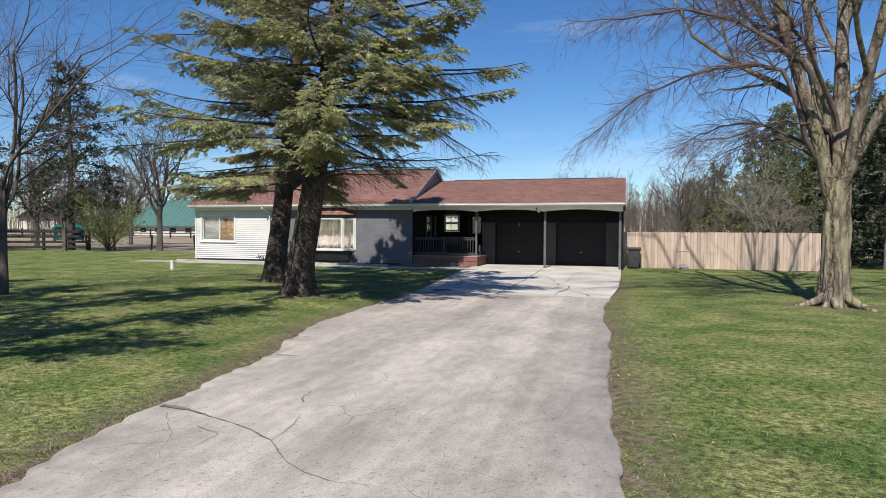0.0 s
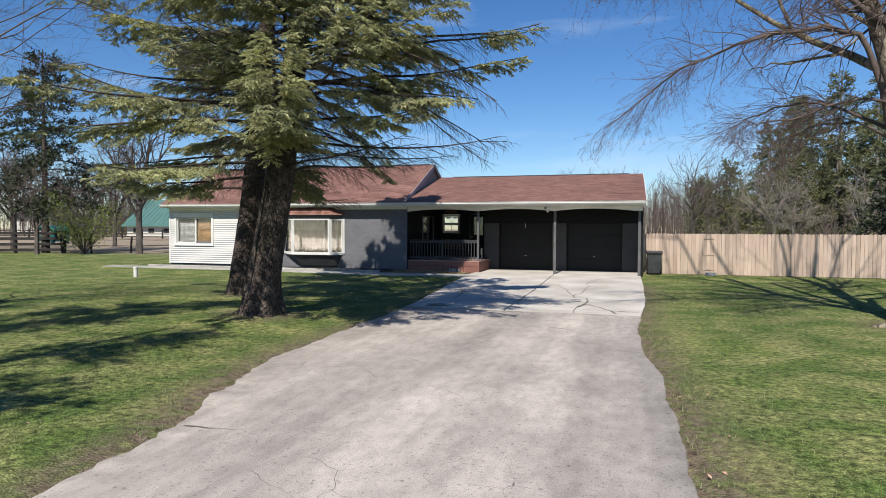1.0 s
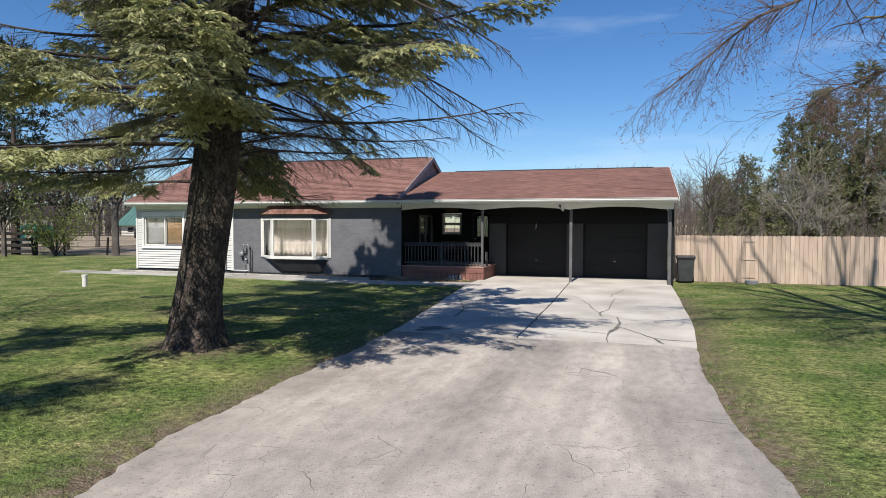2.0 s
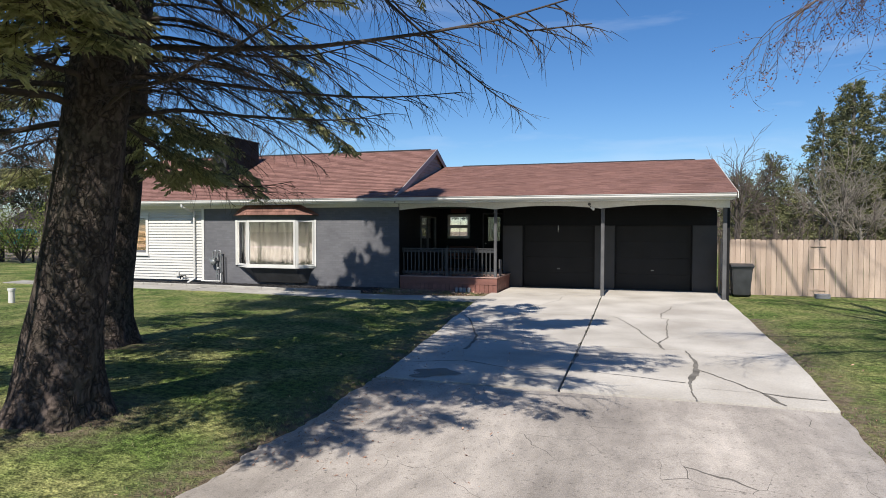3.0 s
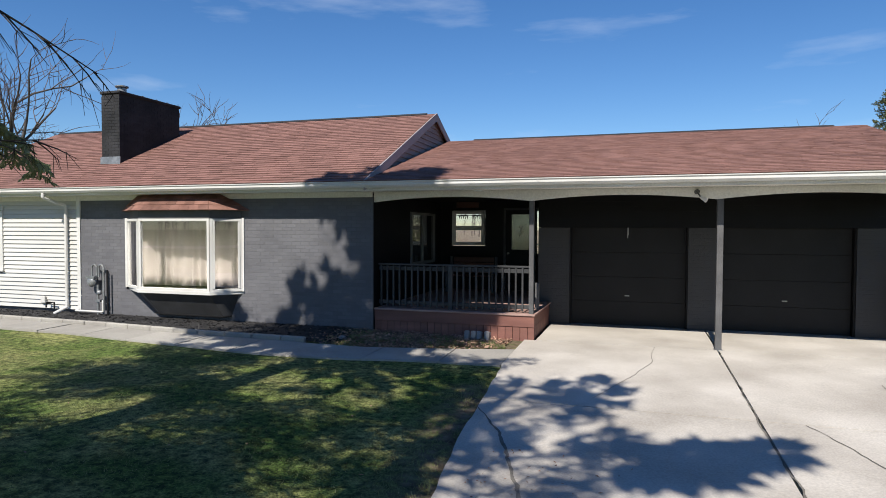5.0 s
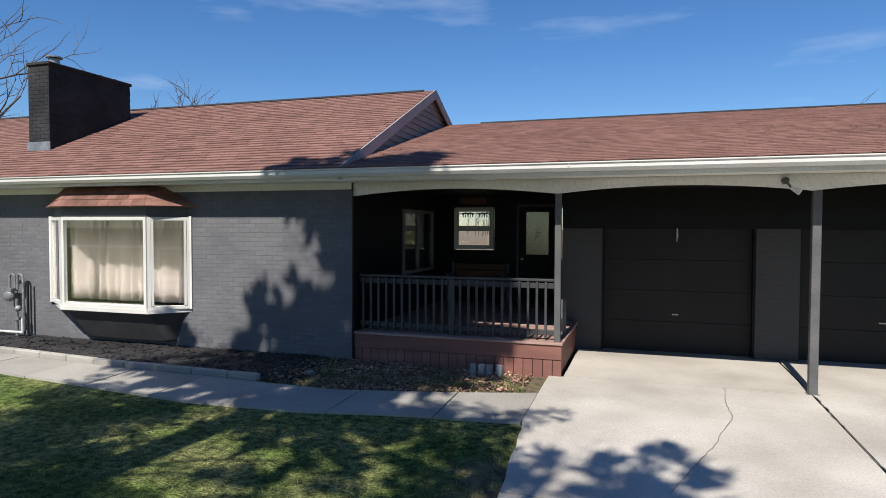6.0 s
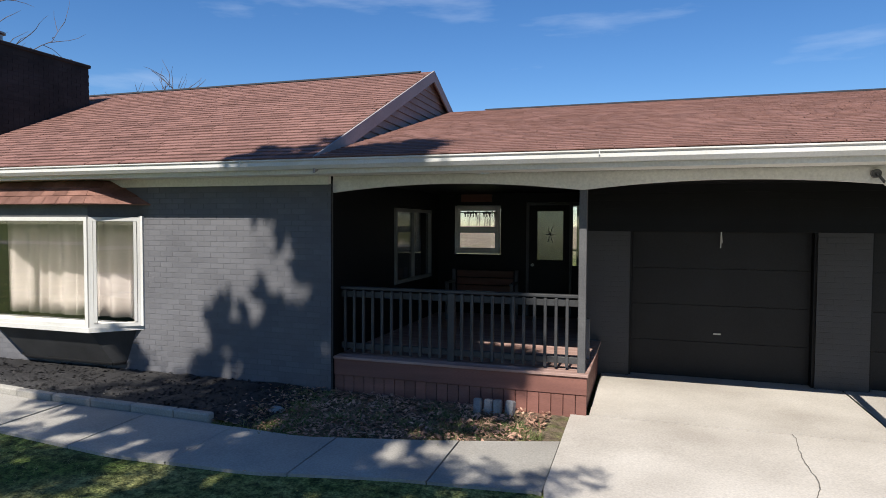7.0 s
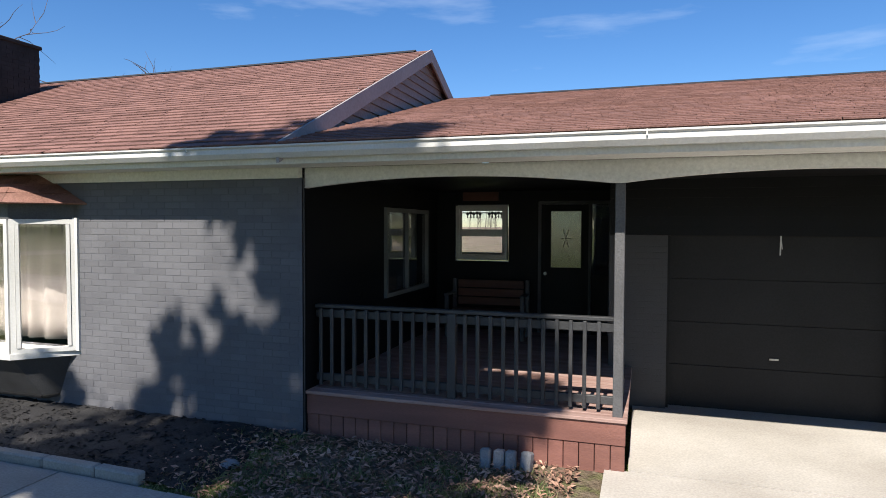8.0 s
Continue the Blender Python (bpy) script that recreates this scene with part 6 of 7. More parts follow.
            low_here = lowest(p[0]) - (0.35 if kind != "live" or sj < 0.4 else 0.0)
            if p[2] + d[2] * l2 < low_here:
                d[2] = (low_here - p[2]) / l2
                d /= np.linalg.norm(d)
            (limbs if l2 > 0.5 else fine).tube(np.array([p, p + d * l2 * 0.55, p + d * l2 - up * 0.06 * l2]), np.array([0.0075, 0.005, 0.002]), 3)
            if upper:
                if noise.noise(Vector(p * 1.1 + seed)) < gappy:
                    continue
                m = int(6 + l2 * 22)
                q = p + d * (l2 * rng.random(m))[:, None] + rng.normal(size=(m, 3)) * 0.05
                e = d + rng.normal(size=(m, 3)) * 0.55
                R.append(q)
                W.append(e / np.linalg.norm(e, axis=1)[:, None])
                L.append(rng.uniform(0.10, 0.16, m))
                continue
            tuft = 0.5 + 1.1 * noise.noise(Vector((sj * ln * 0.9 + shift, shift, 0.0)))
            clump = 0.55 + clump_bias + 1.5 * noise.noise(Vector(p * 0.75 + seed)) + 0.5 * (tuft - 0.5)
            inner = sj < (0.58 if kind == "thin" else 0.22 + 0.10 * rng.random())
            if kind == "dead" or inner or clump < 0.28:
                dead_twigs(p, d, l2)
                continue
            side = np.cross(d, up)
            side /= np.linalg.norm(side) + 1e-9
            full = min(1.0, 0.45 + 0.6 * clump)
            shoots(p, d, side, l2, 0.25, 0.016 / full, 1.0)
            for b in range(int(l2 / 0.085)):
                g = 0.2 + 0.8 * (b + rng.random()) * 0.085 / l2
                s3 = 1 if b % 2 else -1
                e = d * rng.uniform(0.5, 0.9) + side * s3 * rng.uniform(0.5, 0.9) - up * rng.uniform(0.0, 0.5) + rng.normal(size=3) * 0.12
                e /= np.linalg.norm(e)
                l3 = (0.12 + 0.30 * l2 * (1.05 - 0.7 * g)) * rng.uniform(0.7, 1.15)
                q = p + d * l2 * min(g, 1.0)
                fine.tube(np.array([q, q + e * l3]), np.array([0.004, 0.0015]), 3)
                sd = np.cross(e, up)
                sd /= np.linalg.norm(sd) + 1e-9
                shoots(q, e, sd, l3, 0.1, 0.0135 / full, 0.95)

    z, a0 = low, rng.uniform(0, 6.28)
    while z < height - 0.4:
        count = max(2, int(per_whorl + rng.uniform(-0.8, 0.9)))
        a0 += 0.9
        for j in range(count):
            a = a0 + 2 * math.pi * j / count + rng.uniform(-0.35, 0.35)
            deg = (math.degrees(a) + 180) % 360 - 180
            ln = float(np.interp(z, reach[0], reach[1])) * rng.uniform(0.62, 1.06)
            kind = "live"
            if dead is not None and z < 8.0:
                r = rng.random()
                share = float(np.interp(deg, dead[0], dead[1]))
                kind = "dead" if r < share * 0.72 else ("thin" if r < share else "live")
            if kind == "dead" and rng.random() < 0.35:
                continue
            bough(z + rng.uniform(-0.12, 0.12), a, max(ln, 0.35), kind)
        z += gap * rng.uniform(0.85, 1.15) * (1.0 if z < TOP else 0.8)
    for (count, z0, z1, az0, az1, l0, l1, kind) in extra:
        for j in range(count):
            bough(z0 + (z1 - z0) * (j + rng.random()) / count, radians(az0 + (az1 - az0) * rng.random()), rng.uniform(l0, l1), kind)
    limbs.make("limb_work", M_TWIG, tree)
    tagged(fine.make("twig_work", M_TWIG, tree), kind="stuff")
    R, W, L = np.concatenate(R), np.concatenate(W), np.concatenate(L)
    seen = R[:, 2] < TOP + 0.3
    fingers("crown", R[seen], W[seen], L[seen], 0.0115, M_NEEDLE, tree, rng)
    fingers("crown_top", R[~seen], W[~seen], L[~seen] * 2.6, top_width, M_NEEDLE, tree, rng)
    return tree


spruce((-7.44, 12.85), (0.25, 0.20), 12.2, 0.36, 3.2, ([3.0, 6.0, 8.5, 11.0, 12.2], [4.9, 4.7, 3.5, 1.7, 0.15]), 5,
       "large old spruce with drooping grey-green branches and leaning trunk", tilt=0.125, per_whorl=4.8, gap=0.42, floor=(2.75, 3.65), clump_bias=0.10, top_width=0.055, gappy=0.06,
       dead=([-180, -120, -30, 0, 25, 60, 130, 180], [0.1, 0.05, 0.10, 0.45, 0.85, 0.95, 0.6, 0.2]),
       extra=((16, 3.5, 7.2, -130, -50, 1.8, 3.6, "live"), (6, 3.8, 6.4, -60, -18, 3.6, 4.7, "live"), (5, 4.2, 8.0, 150, 200, 4.4, 5.6, "live"), (3, 3.6, 6.6, -14, 4, 4.6, 5.2, "dead"), (5, 4.8, 7.4, -26, 2, 4.6, 5.4, "live"), (8, 3.0, 4.4, -20, 60, 0.9, 1.7, "dead")))
spruce((-10.22, 16.3), (0.20, 0.10), 15.4, 0.33, 3.2, ([3.0, 7.0, 9.0, 12.0, 14.2, 15.4], [4.2, 4.2, 3.6, 2.5, 1.0, 0.15]), 17,
       "large old spruce with dead lower twigs beside its twin", tilt=0.095, per_whorl=2.8, gap=0.46, floor=(2.8, 2.75), top_width=0.085, gappy=-0.18,
       dead=([-180, -130, -90, -20, 100, 140, 180], [0.2, 0.5, 1.0, 1.0, 1.0, 0.8, 0.2]),
       extra=((8, 4.2, 7.0, -35, 45, 3.0, 4.0, "dead"), (4, 4.8, 6.4, -25, 20, 3.2, 4.1, "thin"), (14, 5.6, 9.6, 135, 235, 2.4, 4.3, "live"), (45, 10.2, 13.0, -180, 180, 1.0, 2.1, "live"), (26, 12.5, 14.8, -180, 180, 0.5, 1.2, "live")))


def bare_tree(name, base, stems, label, seed, bark, twigmat, depth=5, shrink=0.72, twig_r=0.0045, buds=False, flare=1.5, density=1.0, group="bare trees", sides=9, sweeps=(), bole=None):
    """A leafless tree: stems are (height on trunk, azimuth, elevation, length, radius, droop); each forks down to twigs."""
    rng = np.random.default_rng(seed)
    base = np.array([base[0], base[1], float(ground_z(base[0], base[1])) - 0.1])
    tree = thing(name, tuple(base), label, "tree", group)
    big, small, tips = Wood(), Wood(), []

    def grow(p, d, ln, r, lvl, droop):
        k = 7 if lvl < 2 else 5
        s = np.linspace(0, 1, k)
        pts = [p]
        dd = d.copy()
        for i in range(1, k):
            dd = dd + rng.normal(size=3) * (0.10 if lvl < 2 else 0.16) + np.array([0, 0, -droop / k])
            dd /= np.linalg.norm(dd)
            pts.append(pts[-1] + dd * ln / (k - 1))
        pts = np.array(pts)
        end = r * (0.55 if lvl < depth else 0.3)
        rr = r + (end - r) * s
        (big if r > 0.03 else small).tube(pts, rr, sides if r > 0.12 else (6 if r > 0.03 else (4 if r > 0.012 else 3)))
        if lvl >= depth:
            tips.append(pts[-1])
            tips.append(pts[-2])
            return
        kids = max(2, int((rng.integers(3, 6) if lvl < 3 else rng.integers(2, 5)) * density + 0.5))
        for j in range(kids):
            f = (0.25 + 0.75 * (j + rng.random()) / kids) * (k - 1)
            if j == kids - 1:
                f = k - 1.001
            i0 = min(int(f), k - 2)
            q = pts[i0] + (pts[i0 + 1] - pts[i0]) * (f - i0)
            ax = pts[i0 + 1] - pts[i0]
            ax /= np.linalg.norm(ax)
            x = rng.normal(size=3)
            x -= x.dot(ax) * ax
            x /= np.linalg.norm(x)
            e = ax * rng.uniform(0.6, 1.0) + x * rng.uniform(0.4, 0.9) * (0.5 if j == kids - 1 else 1.0)
            e /= np.linalg.norm(e)
            rk = max(twig_r * 0.6, rr[i0] * rng.uniform(0.42, 0.68))
            grow(q, e, ln * shrink * rng.uniform(0.6, 1.05), rk, lvl + 1, droop * 0.8)

    h_top = max(s[0] for s in stems)
    r0 = bole or max(s[4] for s in stems) * 1.55
    zs = np.array([0, 0.12, 0.3, 0.6, 1.0, 1.6, 2.2, max(2.6, h_top)])
    rad = r0 * np.array([flare, flare * 0.84, 1 + (flare - 1) * 0.35, 1.08, 1.0, 0.95, 0.95, 0.85])
    if bole and bole > 0.2:
        fine_z = np.concatenate([zs[:4], np.arange(0.75, zs[-1] + 0.01, 0.15)])
        zs, rad = fine_z, np.interp(fine_z, zs, rad)
    n = 72 if bole and bole > 0.2 else 26
    vs = []
    for z, r in zip(zs, rad):
        for a in np.arange(n) * 2 * math.pi / n:
            ridge = 0.10 * math.sin(a * 4 + seed) + 0.06 * math.sin(a * 7 + z)
            if n > 30:
                ridge -= 0.42 * max(0.0, 0.35 - abs(noise.noise(Vector((math.cos(a) * 5.0, math.sin(a) * 5.0, z * 0.8)))) * 2.2)
                ridge += 0.05 * noise.noise(Vector((math.cos(a) * 11, math.sin(a) * 11, z * 3.0)))
            root = 0.28 * max(0, math.sin(a * 3 + seed)) * (1 if z < 0.2 else (0.35 if z < 0.5 else 0))
            rr = r * (1 + ridge + root + 0.05 * noise.noise(Vector((math.cos(a) * 3, math.sin(a) * 3, z * 1.3))))
            vs.append(base + np.array([math.cos(a) * rr, math.sin(a) * rr, z]))
    fs = [(i * n + j, i * n + (j + 1) % n, (i + 1) * n + (j + 1) % n, (i + 1) * n + j) for i in range(len(zs) - 1) for j in range(n)]
    sheet("trunk", vs, fs, bark, tree, True)
    for (h, az, el, ln, r, droop) in stems:
        a, e = radians(az), radians(el)
        d = np.array([math.cos(a) * math.cos(e), math.sin(a) * math.cos(e), math.sin(e)])
        start = base + np.array([math.cos(a) * r0 * 0.25, math.sin(a) * r0 * 0.25, h])
        grow(start, d, ln, r, 1, droop)
    for way, r in sweeps:
        line = np.array(way, dtype=float)
        u = np.linspace(0, 1, len(line))
        fine_u = np.linspace(0, 1, 16)
        pts = np.stack([np.interp(fine_u, u, line[:, c]) for c in range(3)], axis=1)
        pts[1:-1] = 0.25 * pts[:-2] + 0.5 * pts[1:-1] + 0.25 * pts[2:]
        pts += rng.normal(size=pts.shape) * 0.03
        (big if r > 0.09 else small).tube(pts, r * (1 - 0.88 * fine_u), 7)
        total = np.linalg.norm(np.diff(pts, axis=0), axis=1).sum()
        for j in range(int(total * 11.0)):
            f = (0.34 + 0.66 * rng.random()) * 15
            i0 = min(int(f), 14)
            q = pts[i0] + (pts[i0 + 1] - pts[i0]) * (f - i0)
            ax = pts[i0 + 1] - pts[i0]
            ax /= np.linalg.norm(ax)
            e = ax * rng.uniform(0.5, 1.0) + rng.normal(size=3) * 0.55
            e /= np.linalg.norm(e)
            grow(q, e, rng.uniform(0.6, 1.5) * (1 - 0.35 * f / 15), max(0.006, r * (1 - 0.88 * f / 15) * 0.38), depth - 2, 0.5)
    if big.v:
        big.make("limb_work", bark, tree)
    if small.v:
        small.make("crown", twigmat, tree)
    if buds and tips:
        t = np.repeat(np.array(tips), 2, axis=0)
        t = t + rng.normal(size=t.shape) * 0.03
        w = rng.normal(size=t.shape)
        w /= np.linalg.norm(w, axis=1)[:, None]
        brush_mesh("bud_haze", t, w, np.full(len(t), 0.045), 2, 0.02, 0.7, M_BUD, tree, rng)
    return tree


# old maple by the fence: clustered stems above a ridged bole, long sweeping limbs over the lawn
maple = bare_tree("maple_tree", (6.25, 15.95), [
    (2.6, 100, 82, 10.4, 0.165, -0.1), (2.7, 10, 80, 10.8, 0.175, -0.1), (2.5, 185, 78, 10.6, 0.175, -0.05), (2.9, 275, 78, 10.0, 0.15, -0.05),
    (2.8, 150, 75, 9.8, 0.135, 0.0), (3.1, 330, 72, 9.0, 0.125, 0.0), (3.4, 50, 70, 9.0, 0.12, 0.0)],
    "big leafless maple with ridged bark, many stems and red buds", 21, M_MAPLE, M_MAPLETWIG, 6, 0.64, 0.005, True, 1.45, 1.0, bole=0.31,
    sweeps=[([(6.0, 15.8, 4.4), (5.66, 15.6, 5.7), (5.13, 15.6, 6.5), (4.47, 15.5, 7.3), (3.4, 15.3, 8.2), (2.0, 15.0, 8.9)], 0.12),
            ([(5.75, 15.7, 3.6), (5.17, 15.3, 5.0), (4.86, 15.2, 5.8), (4.41, 15.2, 6.1), (3.48, 15.2, 6.2), (2.06, 15.1, 5.7), (0.98, 15.0, 5.2), (-0.1, 15.0, 4.2)], 0.075),
            ([(5.5, 15.4, 5.6), (5.0, 15.1, 6.3), (3.69, 15.0, 7.2), (2.34, 15.0, 7.55), (0.95, 14.8, 7.4), (-0.5, 14.7, 7.5)], 0.07),
            ([(6.0, 15.7, 4.3), (5.63, 15.4, 4.7), (4.4, 15.3, 4.6), (3.14, 15.3, 4.2), (2.64, 15.2, 4.3)], 0.045),
            ([(6.1, 15.5, 4.4), (5.4, 14.6, 5.8), (4.6, 13.4, 6.6), (3.6, 12.2, 6.9), (2.8, 11.2, 6.7)], 0.07),
            ([(5.9, 16.1, 3.9), (5.2, 16.3, 4.5), (4.2, 16.5, 4.9), (3.2, 16.6, 4.7), (2.3, 16.6, 4.2)], 0.05),
            ([(5.9, 15.9, 3.6), (5.3, 15.7, 4.1), (4.5, 15.6, 4.3), (3.7, 15.5, 4.05), (3.2, 15.5, 3.7)], 0.04),
            ([(6.5, 15.6, 4.0), (7.4, 14.9, 5.4), (8.4, 14.2, 6.2), (9.6, 13.6, 6.3)], 0.07)])

for k, (az, ln, r) in enumerate(((205, 1.15, 0.13), (250, 0.8, 0.11), (318, 1.3, 0.14), (350, 0.9, 0.10), (150, 0.8, 0.10), (60, 0.9, 0.11))):
    a, way = radians(az), Wood()
    u = np.linspace(0, 1, 8)
    bend = a + 0.35 * u * (1 if k % 2 else -1)
    px, py = 6.25 + np.cos(bend) * (0.22 + ln * u), 15.95 + np.sin(bend) * (0.22 + ln * u)
    way.tube(np.stack([px, py, ground_z(px, py) + 0.30 * (1 - u) ** 2.2 - 0.02 - 0.05 * u], axis=1), r * (1 - 0.75 * u), 8)
    way.make("root", M_MAPLE, maple)

# leafless tree on the left lawn and the one behind the drive whose branches shade the grass
bare_tree("young_tree", (-15.1, 10.7), [(2.4, 80, 74, 4.2, 0.06, 0.0), (2.2, 10, 58, 3.8, 0.05, 0.1), (2.5, 200, 55, 3.6, 0.05, 0.1), (2.8, 300, 60, 4.0, 0.05, 0.1), (3.0, 345, 48, 4.2, 0.045, 0.2), (3.2, 30, 62, 4.0, 0.045, 0.1)],
          "slim young leafless tree on the lawn", 33, M_DARKBARK, M_MAPLETWIG, 5, 0.70, 0.004, False, 1.2, 1.25, bole=0.10)


# ---------------------------------------------------------------- far side of the yard
def conifer(name, base, height, radius, seed, label, material, bark, low=0.12, group="far conifers", gaps=0.0, droop=0.25):
    """A distant conifer: trunk, limbs, and needle masses in uneven tiers."""
    rng = np.random.default_rng(seed)
    base = np.array([base[0], base[1], float(ground_z(base[0], base[1]))])
    tree = thing(name, tuple(base), label, "tree", group)
    trunk = Wood()
    trunk.tube(np.array([base + np.array([0, 0, z]) for z in np.linspace(-0.1, height, 8)]), np.linspace(height * 0.016 + 0.05, 0.03, 8), 8)
    trunk.make("trunk", bark, tree)
    limbs = Wood()
    R, W, L = [], [], []
    z = height * low
    a = 0.0
    while z < height * 0.98:
        t = (z / height - low) / (1 - low)
        a += 2.4 + rng.uniform(-0.6, 0.6)
        ln = radius * (1 - t) ** 0.7 * rng.uniform(0.5, 1.15) + 0.2
        out = np.array([math.cos(a), math.sin(a), 0])
        s = np.linspace(0, 1, 5)
        pts = base + np.array([0, 0, z]) + out * (ln * s)[:, None]
        pts[:, 2] += ln * (0.25 * s - droop * 1.6 * s ** 2)
        limbs.tube(pts, (0.012 * ln + 0.02) * (1 - 0.8 * s), 3)
        if rng.random() > gaps:
            for _ in range(int(12 + ln * 11)):
                f = rng.uniform(0.3, 1.0) * 4
                i0 = min(int(f), 3)
                q = pts[i0] + (pts[i0 + 1] - pts[i0]) * (f - i0) + rng.normal(size=3) * np.array([0.28, 0.28, 0.08]) * (0.4 + 0.2 * ln)
                e = out * 0.8 + rng.normal(size=3) * 0.6 + np.array([0, 0, 0.15])
                e /= np.linalg.norm(e)
                R.append(q)
                W.append(e)
                L.append(rng.uniform(0.40, 0.85))
        z += rng.uniform(0.10, 0.24) * (0.6 + height / 22)
    limbs.make("limb_work", bark, tree)
    brush_mesh("crown", R, W, L, 11, 0.085, 0.7, material, tree, rng)
    return tree


pines = ((14.2, 70.5, 12.5, 3.2), (17.0, 72.0, 15.5, 3.8), (20.5, 71.0, 17.5, 4.2), (24.5, 73.0, 18.0, 4.4), (29.0, 71.0, 17.5, 4.2), (34.0, 74.0, 18.5, 4.5), (11.3, 76.0, 9.5, 2.8),
         (18.6, 78.0, 16.5, 4.0), (39.5, 72.0, 17.0, 4.2), (26.5, 66.0, 11.0, 3.6), (9.0, 80.0, 8.0, 2.5), (22.0, 66.0, 13.0, 3.6), (30.5, 66.0, 14.0, 3.8), (36.0, 67.0, 15.0, 4.0), (15.6, 67.0, 9.0, 3.0), (19.0, 66.5, 10.5, 3.2))
for k, (x, y, h, r) in enumerate(pines):
    conifer("pine_tree", (x, y), h, r, 60 + k, "tall dark green pine beyond the fence", M_PINE, M_GREYBARK, 0.10)
for k, (x, y, h, r) in enumerate(((13.2, 32.5, 8.5, 3.0), (17.0, 30.0, 9.5, 3.2), (20.5, 35.0, 11.0, 3.4), (15.0, 38.0, 9.0, 3.0))):
    conifer("evergreen_tree", (x, y), h, r, 90 + k, "dense dark evergreen at the end of the fence", M_SPRUCEFAR, M_GREYBARK, 0.04)
# the trees beside the road whose crowns shade the near grass
for k, (x, y, h, r) in enumerate(((-8.6, -2.2, 14.5, 3.0), (-11.6, -0.6, 16.0, 4.0), (-15.2, -0.8, 15.0, 4.2), (-19.0, 0.2, 16.0, 4.5), (-23.5, 1.0, 16.0, 4.5))):
    conifer("roadside_spruce", (x, y), h, r, 35 + k, "tall spruce standing beside the drive", M_SPRUCEFAR, M_TWIG, 0.30, "roadside spruces", gaps=0.48)
conifer("evergreen_tree", (-40.0, 36.3), 14.6, 5.0, 101, "ragged dark conifer by the black rail fence", M_SPRUCEFAR, M_TWIG, 0.22, gaps=0.05)
conifer("evergreen_tree", (-47.5, 33.0), 12.0, 5.0, 102, "ragged dark conifer by the black rail fence", M_SPRUCEFAR, M_TWIG, 0.25, gaps=0.10)


def far_bare(name, x, y, h, seed, label, twig=None):
    k = h / 10.0
    bare_tree(name, (x, y), [(2.0 * k, 80, 82, 3.6 * k, 0.10 * k, -0.1), (2.2 * k, 10, 62, 3.0 * k, 0.08 * k, -0.15), (2.0 * k, 130, 64, 3.0 * k, 0.08 * k, -0.15),
              (2.4 * k, 190, 60, 3.0 * k, 0.075 * k, -0.15), (1.8 * k, 260, 66, 3.0 * k, 0.08 * k, -0.15), (2.6 * k, 320, 60, 2.8 * k, 0.07 * k, -0.15)],
              label, seed, M_DARKBARK if twig else M_GREYBARK, twig or M_GREYBARK, 4, 0.70, 0.030, False, 1.2, 1.25, "far bare trees", 6)


far_bare("ash_tree", 6.2, 62.0, 11.0, 41, "grey leafless tree beyond the fence", M_MAPLETWIG)
far_bare("ash_tree", 12.5, 60.0, 10.0, 42, "pale grey leafless tree beyond the fence")
far_bare("ash_tree", 13.6, 58.5, 6.5, 43, "low pale leafless tree beyond the fence")
far_bare("ash_tree", 18.8, 59.0, 8.5, 44, "pale grey leafless tree beyond the fence")
far_bare("ash_tree", 23.0, 57.0, 7.5, 45, "pale grey leafless tree beyond the fence")
far_bare("box_elder", -32.6, 37.2, 14.5, 46, "leafless tree with a stout dark trunk by the wire fence", M_MAPLETWIG)
far_bare("box_elder", -38.4, 34.2, 8.5, 47, "leafless tree beside the ragged conifer", M_MAPLETWIG)
far_bare("box_elder", -45.0, 30.0, 9.0, 48, "leafless tree by the black rail fence", M_MAPLETWIG)
for k, (x, y, h) in enumerate(((-50.0, 42.0, 13.0), (-57.0, 39.0, 14.0), (-47.0, 50.0, 12.0), (-62.0, 52.0, 14.0), (-53.0, 34.0, 11.0), (-44.0, 44.0, 10.0))):
    far_bare("box_elder", x, y, h, 151 + k, "tall leafless tree beyond the paddock fence", M_MAPLETWIG)
far_bare("box_elder", -27.0, 44.0, 11.5, 49, "leafless tree behind the house", M_MAPLETWIG)
far_bare("box_elder", -33.0, 52.0, 11.0, 50, "leafless tree behind the house", M_MAPLETWIG)

# leafing shrub
bush = thing("leafy_shrub", (-35.8, 35.6, 0.2), "small tree in fresh yellow-green leaf by the wire fence", "shrub")
rngb = np.random.default_rng(8)
stemw = Wood()
R, W, L = [], [], []
for k in range(16):
    a, e = rngb.uniform(0, 2 * math.pi), rngb.uniform(0.9, 1.45)
    d = np.array([math.cos(a) * math.cos(e), math.sin(a) * math.cos(e), math.sin(e)])
    ln = rngb.uniform(2.8, 4.9)
    p0 = np.array([-35.8, 35.6, 0.15])
    pts = np.array([p0 + d * ln * s + np.array([math.cos(a), math.sin(a), -0.2]) * 0.9 * s * s for s in np.linspace(0, 1, 6)])
    stemw.tube(pts, np.linspace(0.05, 0.01, 6), 4)
    for _ in range(150):
        f = rngb.uniform(0.25, 1.0) * 5
        i0 = min(int(f), 4)
        R.append(pts[i0] + (pts[i0 + 1] - pts[i0]) * (f - i0) + rngb.normal(size=3) * 0.28)
        w = rngb.normal(size=3)
        W.append(w / np.linalg.norm(w))
        L.append(rngb.uniform(0.12, 0.26))
stemw.make("stem_work", M_MAPLETWIG, bush)
brush_mesh("crown", R, W, L, 3, 0.09, 0.8, M_BUSH, bush, rngb)

